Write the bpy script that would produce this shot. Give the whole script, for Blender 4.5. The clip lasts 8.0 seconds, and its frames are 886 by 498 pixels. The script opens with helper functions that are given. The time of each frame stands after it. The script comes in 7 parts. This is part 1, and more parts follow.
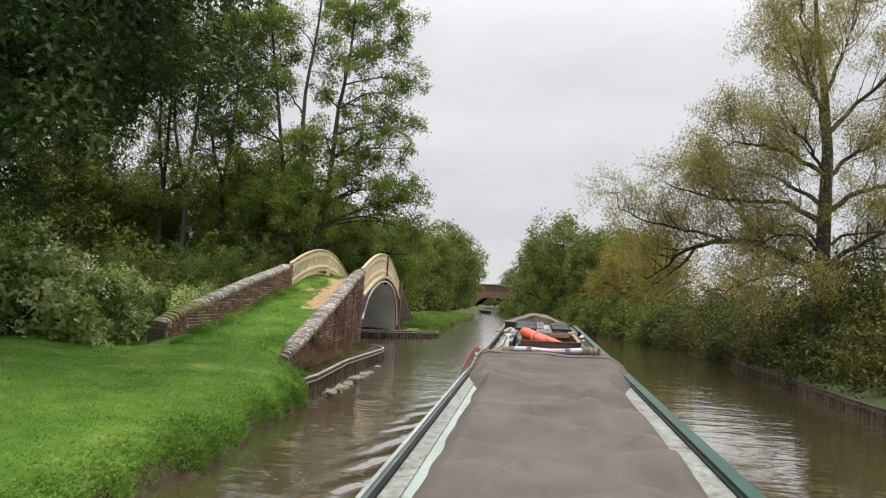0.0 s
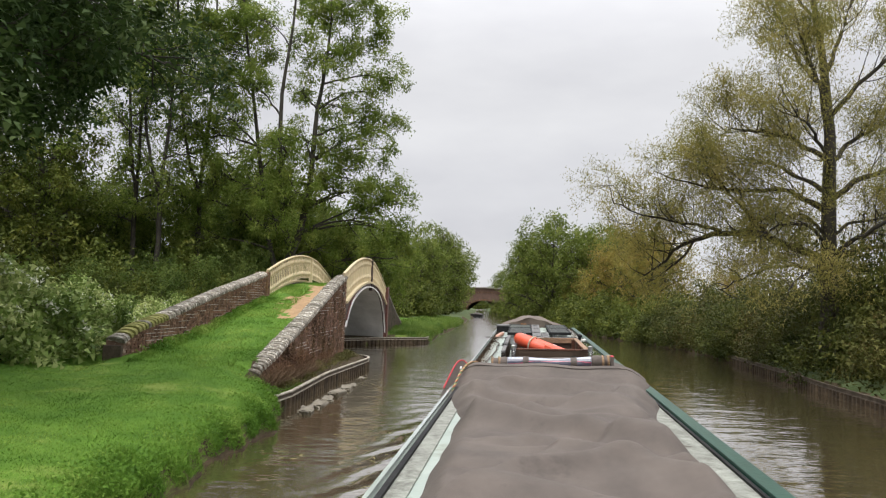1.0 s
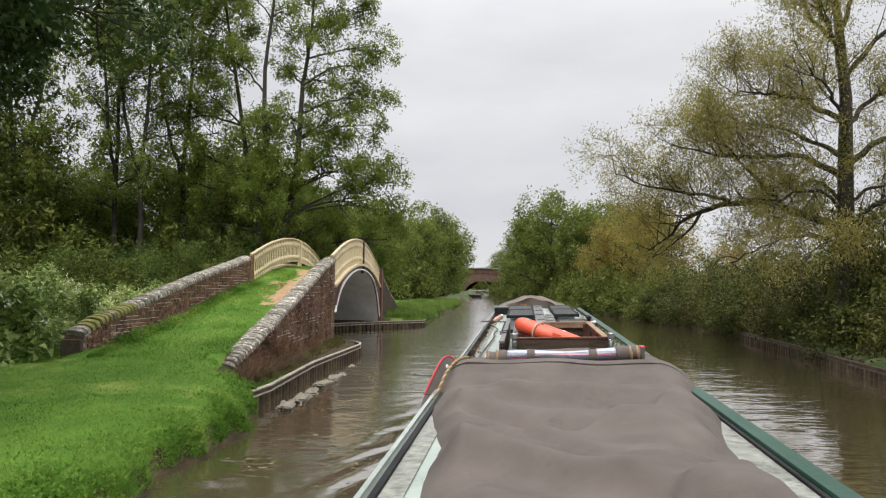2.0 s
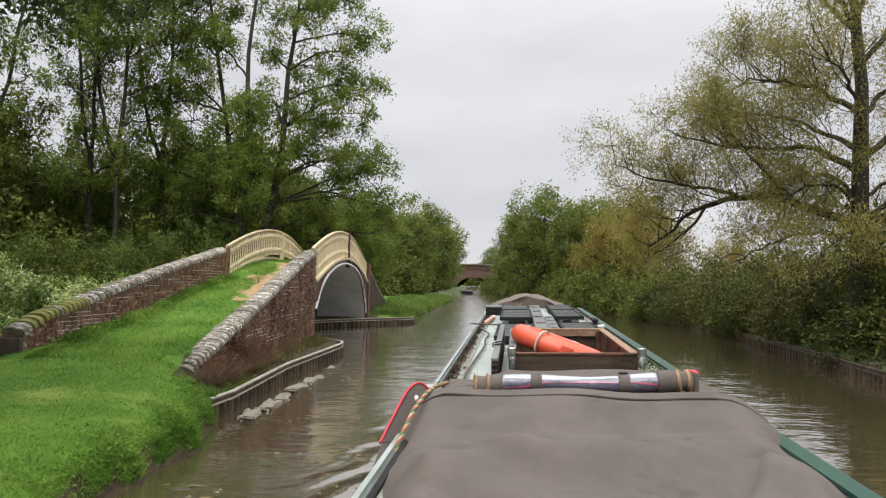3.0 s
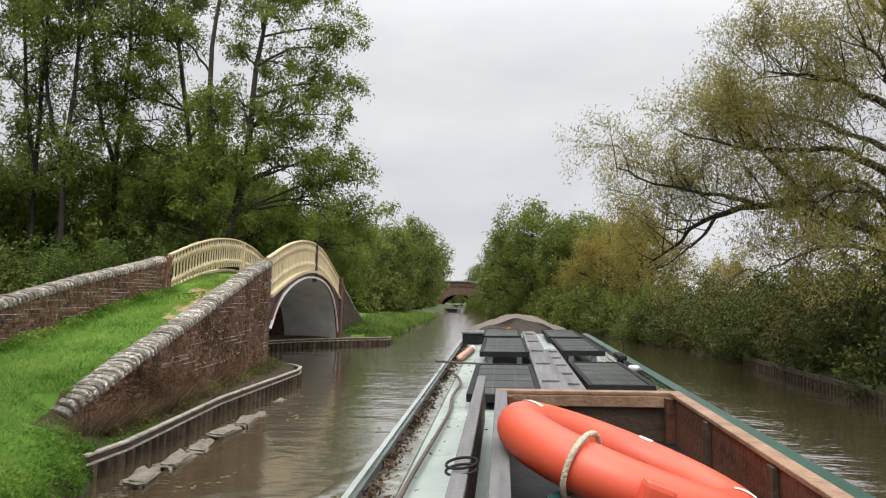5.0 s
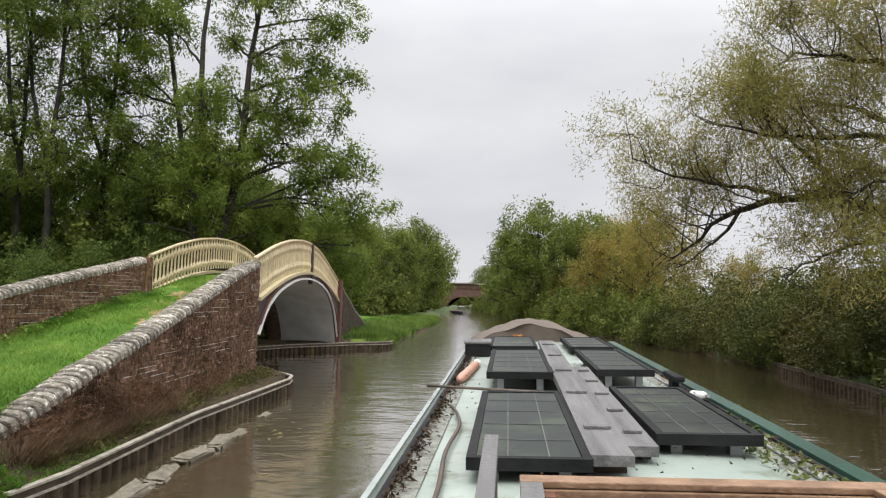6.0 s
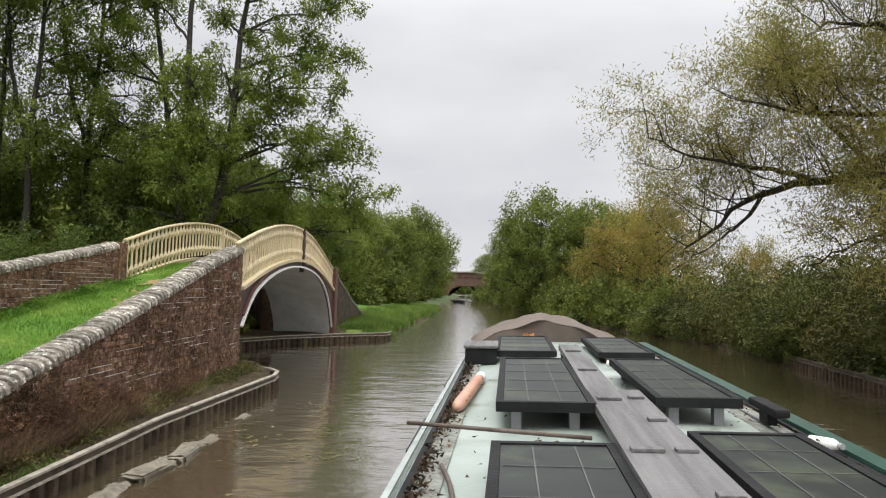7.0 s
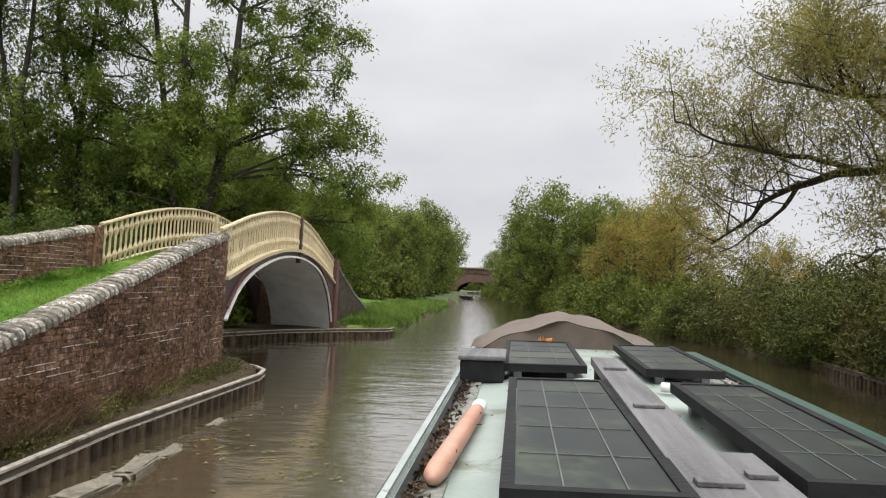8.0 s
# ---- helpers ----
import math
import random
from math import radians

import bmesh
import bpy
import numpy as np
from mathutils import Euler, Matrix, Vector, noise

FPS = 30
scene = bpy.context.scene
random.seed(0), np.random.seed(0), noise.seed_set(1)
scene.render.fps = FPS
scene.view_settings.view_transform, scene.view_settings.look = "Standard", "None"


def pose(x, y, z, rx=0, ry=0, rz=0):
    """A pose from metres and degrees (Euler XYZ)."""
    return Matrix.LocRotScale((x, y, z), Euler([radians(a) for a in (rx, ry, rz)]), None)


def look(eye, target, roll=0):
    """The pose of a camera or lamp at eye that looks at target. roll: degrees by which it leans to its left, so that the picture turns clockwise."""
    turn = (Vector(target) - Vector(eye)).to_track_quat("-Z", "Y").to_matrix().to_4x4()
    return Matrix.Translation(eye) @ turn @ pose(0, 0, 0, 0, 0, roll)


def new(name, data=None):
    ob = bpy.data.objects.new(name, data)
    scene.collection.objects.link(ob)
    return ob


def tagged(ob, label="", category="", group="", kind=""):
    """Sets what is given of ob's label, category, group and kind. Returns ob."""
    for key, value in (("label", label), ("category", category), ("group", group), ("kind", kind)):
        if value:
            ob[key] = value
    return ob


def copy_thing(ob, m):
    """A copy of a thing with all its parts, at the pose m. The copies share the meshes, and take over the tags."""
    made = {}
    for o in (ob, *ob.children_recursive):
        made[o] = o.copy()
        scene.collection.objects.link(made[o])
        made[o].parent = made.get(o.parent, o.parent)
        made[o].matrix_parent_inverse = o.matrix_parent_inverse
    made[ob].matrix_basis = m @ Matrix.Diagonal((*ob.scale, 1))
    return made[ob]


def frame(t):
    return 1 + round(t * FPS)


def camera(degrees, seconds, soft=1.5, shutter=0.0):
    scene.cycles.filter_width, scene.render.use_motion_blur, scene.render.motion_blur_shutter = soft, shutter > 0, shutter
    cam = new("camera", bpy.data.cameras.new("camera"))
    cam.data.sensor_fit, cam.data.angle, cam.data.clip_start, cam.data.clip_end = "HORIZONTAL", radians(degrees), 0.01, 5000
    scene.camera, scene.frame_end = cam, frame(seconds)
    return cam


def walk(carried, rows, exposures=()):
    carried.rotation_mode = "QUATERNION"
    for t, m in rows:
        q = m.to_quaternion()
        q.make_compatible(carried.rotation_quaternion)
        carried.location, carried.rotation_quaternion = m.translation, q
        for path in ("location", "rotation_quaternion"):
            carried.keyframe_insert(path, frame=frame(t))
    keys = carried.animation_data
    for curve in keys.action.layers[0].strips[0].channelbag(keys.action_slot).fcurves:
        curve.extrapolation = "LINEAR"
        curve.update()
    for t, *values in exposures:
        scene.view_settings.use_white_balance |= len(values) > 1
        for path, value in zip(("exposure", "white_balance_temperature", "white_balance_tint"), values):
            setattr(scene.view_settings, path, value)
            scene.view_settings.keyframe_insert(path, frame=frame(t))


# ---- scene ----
cam = camera(64.8, 8.0, soft=1.2)
PATH = [
    (0, (0.66, -0.409, 2.209), (0.573, 1.584, 2.345), 3.8),
    (0.5, (0.711, 0.278, 2.211), (0.64, 2.271, 2.359), 3.3),
    (1, (0.743, 0.958, 2.191), (0.684, 2.952, 2.342), 2.0),
    (1.5, (0.79, 1.632, 2.18), (0.737, 3.627, 2.304), 0.6),
    (3, (0.901, 3.653, 2.182), (0.872, 5.65, 2.269), 1.2),
    (3.5, (0.944, 4.344, 2.184), (0.94, 6.342, 2.272), 1.9),
    (4, (1.015, 5.013, 2.186), (1.025, 7.011, 2.281), 1.9),
    (4.5, (1.074, 5.688, 2.174), (1.089, 7.684, 2.296), 1.8),
    (6, (1.204, 7.754, 2.17), (1.198, 9.748, 2.313), 1.4),
    (6.5, (1.221, 8.429, 2.199), (1.224, 10.425, 2.319), 1.2),
    (7, (1.25, 9.081, 2.194), (1.241, 11.078, 2.305), 1.6),
    (7.5, (1.297, 9.769, 2.162), (1.275, 11.765, 2.272), 2.0),
    (8, (1.353, 10.432, 2.157), (1.317, 12.429, 2.255), 2.6),
]
walk(cam, [(t, look(eye, target, roll)) for t, eye, target, roll in PATH])


# ---- sky and light ----
def nodes_of(tree):
    tree.nodes.clear()
    return tree.nodes, tree.links


world = bpy.data.worlds.new("overcast_sky")
scene.world = world
world.use_nodes = True
N, L = nodes_of(world.node_tree)
sky = N.new("ShaderNodeTexSky")
sky.sky_type, sky.sun_disc = "NISHITA", False
sky.sun_elevation, sky.sun_rotation = radians(65), radians(201)
sky_bg, cloud_bg, mixer, out = N.new("ShaderNodeBackground"), N.new("ShaderNodeBackground"), N.new("ShaderNodeMixShader"), N.new("ShaderNodeOutputWorld")
sky_bg.inputs["Strength"].default_value = 0.08
coords, mapping, cloud, ramp = N.new("ShaderNodeTexCoord"), N.new("ShaderNodeMapping"), N.new("ShaderNodeTexNoise"), N.new("ShaderNodeValToRGB")
mapping.inputs["Scale"].default_value = (1.6, 1.6, 4.5)
cloud.inputs["Scale"].default_value, cloud.inputs["Detail"].default_value, cloud.inputs["Roughness"].default_value = 1.5, 5, 0.5
ramp.color_ramp.elements[0].position, ramp.color_ramp.elements[1].position = 0.3, 0.68
ramp.color_ramp.elements[0].color, ramp.color_ramp.elements[1].color = (0.66, 0.66, 0.70, 1), (0.86, 0.86, 0.88, 1)
L.new(coords.outputs["Generated"], mapping.inputs["Vector"])
L.new(mapping.outputs["Vector"], cloud.inputs["Vector"])
L.new(cloud.outputs["Fac"], ramp.inputs["Fac"])
L.new(ramp.outputs["Color"], cloud_bg.inputs["Color"])
# an overcast sky is two to three times as bright overhead as towards the horizon
split, high = N.new("ShaderNodeSeparateXYZ"), N.new("ShaderNodeMapRange")
L.new(coords.outputs["Generated"], split.inputs["Vector"])
L.new(split.outputs["Z"], high.inputs["Value"])
high.interpolation_type = "SMOOTHSTEP"
high.inputs["From Min"].default_value, high.inputs["From Max"].default_value = 0.28, 0.95
high.inputs["To Min"].default_value, high.inputs["To Max"].default_value = 1.0, 4.2
L.new(high.outputs["Result"], cloud_bg.inputs["Strength"])
mixer.inputs["Fac"].default_value = 0.93
L.new(sky.outputs["Color"], sky_bg.inputs["Color"])
L.new(sky_bg.outputs["Background"], mixer.inputs[1])
L.new(cloud_bg.outputs["Background"], mixer.inputs[2])
L.new(mixer.outputs["Shader"], out.inputs["Surface"])

sun = new("sun", bpy.data.lights.new("sun", "SUN"))
sun.data.energy, sun.data.angle, sun.data.color = 2.0, radians(40), (1, 0.97, 0.90)
sun.matrix_world = look((0, 0, 60), (10, 26, 0))


# ---- materials ----
def surf(name, c1, c2, scale=3.0, rough=0.7, metal=0.0, bump=0.2, bscale=40.0, vary=0.0, stain=None, stain_scale=0.8, stain_at=0.55, coat=0.0, island=0.0, bloom=None, spec=0.5, stretch=None, streak=None):
    """A surface of two colours mottled at two scales, with stains of a third, relief and a little difference between pieces."""
    m = bpy.data.materials.new(name)
    m.use_nodes = True
    n, l = nodes_of(m.node_tree)
    o, p, g = n.new("ShaderNodeOutputMaterial"), n.new("ShaderNodeBsdfPrincipled"), n.new("ShaderNodeNewGeometry")
    l.new(p.outputs["BSDF"], o.inputs["Surface"])
    big = n.new("ShaderNodeTexNoise")
    big.inputs["Scale"].default_value, big.inputs["Detail"].default_value, big.inputs["Roughness"].default_value = scale, 6, 0.65
    if stretch:
        mp = n.new("ShaderNodeMapping")
        mp.inputs["Scale"].default_value = stretch
        l.new(n.new("ShaderNodeTexCoord").outputs["Object"], mp.inputs["Vector"])
        l.new(mp.outputs["Vector"], big.inputs["Vector"])
    else:
        l.new(g.outputs["Position"], big.inputs["Vector"])
    r = n.new("ShaderNodeValToRGB")
    r.color_ramp.elements[0].position, r.color_ramp.elements[1].position = 0.33, 0.67
    r.color_ramp.elements[0].color, r.color_ramp.elements[1].color = (*c1, 1), (*c2, 1)
    l.new(big.outputs["Fac"], r.inputs["Fac"])
    colour = r.outputs["Color"]
    if stain:
        sn = n.new("ShaderNodeTexNoise")
        sn.inputs["Scale"].default_value, sn.inputs["Detail"].default_value, sn.inputs["Roughness"].default_value = stain_scale, 8, 0.7
        l.new(g.outputs["Position"], sn.inputs["Vector"])
        sr = n.new("ShaderNodeValToRGB")
        sr.color_ramp.elements[0].position, sr.color_ramp.elements[1].position = stain_at, stain_at + 0.1
        l.new(sn.outputs["Fac"], sr.inputs["Fac"])
        mx = n.new("ShaderNodeMixRGB")
        l.new(sr.outputs["Color"], mx.inputs["Fac"])
        l.new(colour, mx.inputs["Color1"])
        mx.inputs["Color2"].default_value = (*stain, 1)
        colour = mx.outputs["Color"]
    if streak:
        sm, sk, kr, kx = n.new("ShaderNodeMapping"), n.new("ShaderNodeTexNoise"), n.new("ShaderNodeValToRGB"), n.new("ShaderNodeMixRGB")
        sm.inputs["Scale"].default_value = (1.0, 1.0, 0.28)
        sk.inputs["Scale"].default_value, sk.inputs["Detail"].default_value, sk.inputs["Roughness"].default_value = 2.6, 8, 0.7
        l.new(g.outputs["Position"], sm.inputs["Vector"])
        l.new(sm.outputs["Vector"], sk.inputs["Vector"])
        kr.color_ramp.elements[0].position, kr.color_ramp.elements[1].position = 0.50, 0.66
        l.new(sk.outputs["Fac"], kr.inputs["Fac"])
        l.new(kr.outputs["Color"], kx.inputs["Fac"])
        l.new(colour, kx.inputs["Color1"])
        kx.inputs["Color2"].default_value = (*streak, 1)
        colour = kx.outputs["Color"]
    if bloom:
        bn, br, bx = n.new("ShaderNodeTexNoise"), n.new("ShaderNodeValToRGB"), n.new("ShaderNodeMixRGB")
        bn.inputs["Scale"].default_value, bn.inputs["Detail"].default_value, bn.inputs["Roughness"].default_value = 11.0, 9, 0.85
        l.new(g.outputs["Position"], bn.inputs["Vector"])
        br.color_ramp.elements[0].position, br.color_ramp.elements[1].position = 0.54, 0.64
        l.new(bn.outputs["Fac"], br.inputs["Fac"])
        l.new(br.outputs["Color"], bx.inputs["Fac"])
        l.new(colour, bx.inputs["Color1"])
        bx.inputs["Color2"].default_value = (*bloom, 1)
        colour = bx.outputs["Color"]
    if vary or island:
        hsv = n.new("ShaderNodeHueSaturation")
        mr = n.new("ShaderNodeMapRange")
        amount = vary or island
        mr.inputs["To Min"].default_value, mr.inputs["To Max"].default_value = 1 - amount, 1 + amount
        if vary:
            l.new(n.new("ShaderNodeObjectInfo").outputs["Random"], mr.inputs["Value"])
        else:
            l.new(g.outputs["Random Per Island"], mr.inputs["Value"])
        l.new(mr.outputs["Result"], hsv.inputs["Value"])
        l.new(colour, hsv.inputs["Color"])
        colour = hsv.outputs["Color"]
    l.new(colour, p.inputs["Base Color"])
    p.inputs["Roughness"].default_value, p.inputs["Metallic"].default_value, p.inputs["Coat Weight"].default_value = rough, metal, coat
    p.inputs["Specular IOR Level"].default_value = spec
    if bump:
        fine, b = n.new("ShaderNodeTexNoise"), n.new("ShaderNodeBump")
        fine.inputs["Scale"].default_value, fine.inputs["Detail"].default_value = bscale, 4
        l.new(g.outputs["Position"], fine.inputs["Vector"])
        l.new(fine.outputs["Fac"], b.inputs["Height"])
        b.inputs["Strength"].default_value, b.inputs["Distance"].default_value = bump, 0.02
        l.new(b.outputs["Normal"], p.inputs["Normal"])
    return m


def leaf_mat(name, c1, c2, c3, through_light=0.35, rough=0.55):
    """Leaves in three shades, one to a leaf, that let some light through."""
    m = bpy.data.materials.new(name)
    m.use_nodes = True
    n, l = nodes_of(m.node_tree)
    o, p, g, t, mx = (n.new(k) for k in ("ShaderNodeOutputMaterial", "ShaderNodeBsdfPrincipled", "ShaderNodeNewGeometry", "ShaderNodeBsdfTranslucent", "ShaderNodeMixShader"))
    r, big, add = n.new("ShaderNodeValToRGB"), n.new("ShaderNodeTexNoise"), n.new("ShaderNodeMath")
    r.color_ramp.elements[0].color, r.color_ramp.elements[1].color = (*c1, 1), (*c3, 1)
    r.color_ramp.elements[0].position, r.color_ramp.elements[1].position = 0.15, 0.9
    e = r.color_ramp.elements.new(0.5)
    e.color = (*c2, 1)
    big.inputs["Scale"].default_value, big.inputs["Detail"].default_value = 1.0, 4
    l.new(g.outputs["Position"], big.inputs["Vector"])
    add.operation = "MULTIPLY_ADD"
    l.new(g.outputs["Random Per Island"], add.inputs[0])
    add.inputs[1].default_value = 0.36
    sub = n.new("ShaderNodeMath")
    sub.operation = "MULTIPLY_ADD"
    sub.inputs[1].default_value, sub.inputs[2].default_value = 1.9, -0.62
    l.new(big.outputs["Fac"], sub.inputs[0])
    l.new(sub.outputs[0], add.inputs[2])
    l.new(add.outputs[0], r.inputs["Fac"])
    l.new(r.outputs["Color"], p.inputs["Base Color"])
    l.new(r.outputs["Color"], t.inputs["Color"])
    p.inputs["Roughness"].default_value, p.inputs["Specular IOR Level"].default_value = rough, 0.13
    mx.inputs["Fac"].default_value = through_light
    l.new(p.outputs["BSDF"], mx.inputs[1])
    l.new(t.outputs["BSDF"], mx.inputs[2])
    l.new(mx.outputs["Shader"], o.inputs["Surface"])
    return m


def water_mat():
    m = bpy.data.materials.new("muddy_canal_water")
    m.use_nodes = True
    n, l = nodes_of(m.node_tree)
    o, p, g = n.new("ShaderNodeOutputMaterial"), n.new("ShaderNodeBsdfPrincipled"), n.new("ShaderNodeNewGeometry")
    tone, r = n.new("ShaderNodeTexNoise"), n.new("ShaderNodeValToRGB")
    tone.inputs["Scale"].default_value, tone.inputs["Detail"].default_value = 0.25, 4
    r.color_ramp.elements[0].color, r.color_ramp.elements[1].color = (0.054, 0.042, 0.022, 1), (0.076, 0.059, 0.033, 1)
    l.new(g.outputs["Position"], tone.inputs["Vector"])
    l.new(tone.outputs["Fac"], r.inputs["Fac"])
    l.new(r.outputs["Color"], p.inputs["Base Color"])
    p.inputs["IOR"].default_value = 1.6
    # fine ripples roughen the middle of the canal; the sheltered margins lie calm
    sx, wind, wide, calm_l, calm_r, both, rough = (n.new(k) for k in ("ShaderNodeSeparateXYZ", "ShaderNodeTexNoise", "ShaderNodeMath", "ShaderNodeMapRange", "ShaderNodeMapRange", "ShaderNodeMath", "ShaderNodeMapRange"))
    wind.inputs["Scale"].default_value, wind.inputs["Detail"].default_value = 0.22, 4
    l.new(g.outputs["Position"], sx.inputs["Vector"])
    l.new(g.outputs["Position"], wind.inputs["Vector"])
    wide.operation, wide.inputs[1].default_value = "MULTIPLY_ADD", 3.0
    l.new(wind.outputs["Fac"], wide.inputs[0])
    l.new(sx.outputs["X"], wide.inputs[2])
    for node, lo, hi in ((calm_l, -1.2, 0.7), (calm_r, 7.2, 4.6)):
        node.interpolation_type = "SMOOTHSTEP"
        node.inputs["From Min"].default_value, node.inputs["From Max"].default_value = lo, hi
        l.new(wide.outputs[0], node.inputs["Value"])
    both.operation = "MULTIPLY"
    l.new(calm_l.outputs["Result"], both.inputs[0])
    l.new(calm_r.outputs["Result"], both.inputs[1])
    rough.inputs["To Min"].default_value, rough.inputs["To Max"].default_value = 0.04, 0.13
    l.new(both.outputs[0], rough.inputs["Value"])
    l.new(rough.outputs["Result"], p.inputs["Roughness"])
    mp = n.new("ShaderNodeMapping")
    mp.inputs["Scale"].default_value = (0.55, 1.2, 1)
    l.new(g.outputs["Position"], mp.inputs["Vector"])
    w1, w2, a, b = n.new("ShaderNodeTexNoise"), n.new("ShaderNodeTexNoise"), n.new("ShaderNodeMath"), n.new("ShaderNodeBump")
    w1.inputs["Scale"].default_value, w1.inputs["Detail"].default_value = 1.1, 2
    w2.inputs["Scale"].default_value, w2.inputs["Detail"].default_value = 5.0, 2
    l.new(mp.outputs["Vector"], w1.inputs["Vector"])
    l.new(mp.outputs["Vector"], w2.inputs["Vector"])
    a.operation, a.inputs[1].default_value = "MULTIPLY_ADD", 0.34
    l.new(w2.outputs["Fac"], a.inputs[0])
    l.new(w1.outputs["Fac"], a.inputs[2])
    # the wake: crests that fan out behind the bow on both sides of the boat and fade away from it
    def calc(op, *vals):
        node = n.new("ShaderNodeMath")
        node.operation = op
        for k, v in enumerate(vals):
            if isinstance(v, (int, float)):
                node.inputs[k].default_value = v
            else:
                l.new(v, node.inputs[k])
        return node.outputs[0]

    aside = calc("ABSOLUTE", calc("SUBTRACT", sx.outputs["X"], calc("MULTIPLY_ADD", sx.outputs["Y"], 0.0917, 0.82)))
    phase = calc("MULTIPLY_ADD", sx.outputs["Y"], 4.6, calc("MULTIPLY", aside, 12.0))
    crest = calc("SINE", calc("MULTIPLY_ADD", w1.outputs["Fac"], 7.0, phase))
    fade = n.new("ShaderNodeMapRange")
    fade.interpolation_type = "SMOOTHSTEP"
    for key, v in (("From Min", 2.9), ("From Max", 1.1), ("To Min", 0.0), ("To Max", 2.2)):
        fade.inputs[key].default_value = v
    l.new(aside, fade.inputs["Value"])
    astern = n.new("ShaderNodeMapRange")
    astern.interpolation_type = "SMOOTHSTEP"
    astern.inputs["From Min"].default_value, astern.inputs["From Max"].default_value = 17.0, 9.0
    l.new(sx.outputs["Y"], astern.inputs["Value"])
    swell = calc("MULTIPLY", calc("MULTIPLY", crest, fade.outputs["Result"]), astern.outputs["Result"])
    l.new(calc("ADD", a.outputs[0], swell), b.inputs["Height"])
    b.inputs["Strength"].default_value, b.inputs["Distance"].default_value = 0.6, 0.038
    l.new(b.outputs["Normal"], p.inputs["Normal"])
    # the film of still water mirrors most at a low angle
    film, facing, grow, mix = (n.new(k) for k in ("ShaderNodeBsdfGlossy", "ShaderNodeLayerWeight", "ShaderNodeMapRange", "ShaderNodeMixShader"))
    film.inputs["Color"].default_value = (1, 0.985, 0.96, 1)
    l.new(rough.outputs["Result"], film.inputs["Roughness"])
    l.new(b.outputs["Normal"], film.inputs["Normal"])
    l.new(b.outputs["Normal"], facing.inputs["Normal"])
    for key, v in (("From Min", 0.45), ("From Max", 0.95), ("To Min", 0.0), ("To Max", 0.62)):
        grow.inputs[key].default_value = v
    l.new(facing.outputs["Facing"], grow.inputs["Value"])
    l.new(grow.outputs["Result"], mix.inputs["Fac"])
    l.new(p.outputs["BSDF"], mix.inputs[1])
    l.new(film.outputs["BSDF"], mix.inputs[2])
    l.new(mix.outputs["Shader"], o.inputs["Surface"])
    return m


M_WATER = water_mat()
M_GRASS = surf("mown_grass", (0.057, 0.126, 0.016), (0.110, 0.205, 0.028), 2.2, 0.9, 0, 0.8, 60, stain=(0.20, 0.25, 0.06), stain_scale=0.5, stain_at=0.56, spec=0.12)
M_FIELD = surf("rough_ground", (0.04, 0.07, 0.018), (0.075, 0.095, 0.03), 1.2, 0.95, 0, 0.8, 25)
M_DIRT = surf("ledge_soil", (0.040, 0.030, 0.019), (0.092, 0.069, 0.044), 3.0, 0.95, 0, 0.9, 45, stain=(0.09, 0.11, 0.03), stain_scale=1.5, spec=0.12)
M_PATHDIRT = surf("worn_sandy_path", (0.24, 0.15, 0.075), (0.36, 0.23, 0.12), 5.0, 0.95, 0, 0.7, 60)
M_BRICK = surf("weathered_brick", (0.062, 0.038, 0.026), (0.245, 0.133, 0.088), 11.0, 0.9, 0, 1.0, 45, vary=0.30, stain=(0.050, 0.031, 0.021), stain_scale=6.5, stain_at=0.51, bloom=(0.40, 0.33, 0.25), streak=(0.200, 0.120, 0.060), spec=0.12)
M_BRICKS = surf("weathered_brick_far", (0.062, 0.038, 0.026), (0.245, 0.133, 0.088), 11.0, 0.9, 0, 1.0, 45, island=0.30, stain=(0.050, 0.031, 0.021), stain_scale=6.5, stain_at=0.51, bloom=(0.40, 0.33, 0.25), streak=(0.200, 0.120, 0.060), spec=0.12)
# shaded copy of the brick: far walls and wall ends darkened by colour
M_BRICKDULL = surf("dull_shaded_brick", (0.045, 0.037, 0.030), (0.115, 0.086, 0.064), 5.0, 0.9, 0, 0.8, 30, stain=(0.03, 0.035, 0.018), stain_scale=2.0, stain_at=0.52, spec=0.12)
M_MORTAR = surf("old_mortar", (0.090, 0.056, 0.040), (0.195, 0.128, 0.092), 5.0, 0.95, 0, 0.6, 80, stain=(0.40, 0.34, 0.27), stain_scale=4.5, stain_at=0.57, spec=0.12)
M_COPING = surf("lichened_coping", (0.105, 0.092, 0.070), (0.33, 0.30, 0.25), 14.0, 0.9, 0, 0.8, 60, vary=0.38, stain=(0.66, 0.64, 0.58), stain_scale=13.0, stain_at=0.54, spec=0.12)
M_MOSS = surf("mossy_coping", (0.14, 0.15, 0.035), (0.25, 0.23, 0.10), 6.0, 0.95, 0, 0.8, 60, vary=0.2, spec=0.12)
M_CREAM = surf("cream_iron_paint", (0.52, 0.425, 0.25), (0.63, 0.53, 0.335), 6.0, 0.5, 0, 0.15, 90, vary=0.08, stain=(0.30, 0.20, 0.10), stain_scale=7.0, stain_at=0.60)
M_RUSTRED = surf("rust_red_iron_paint", (0.075, 0.026, 0.02), (0.14, 0.05, 0.035), 5.0, 0.6, 0, 0.25, 60)
M_DARKIRON = surf("dark_brown_iron", (0.035, 0.02, 0.017), (0.07, 0.042, 0.034), 5.0, 0.6, 0, 0.25, 60)
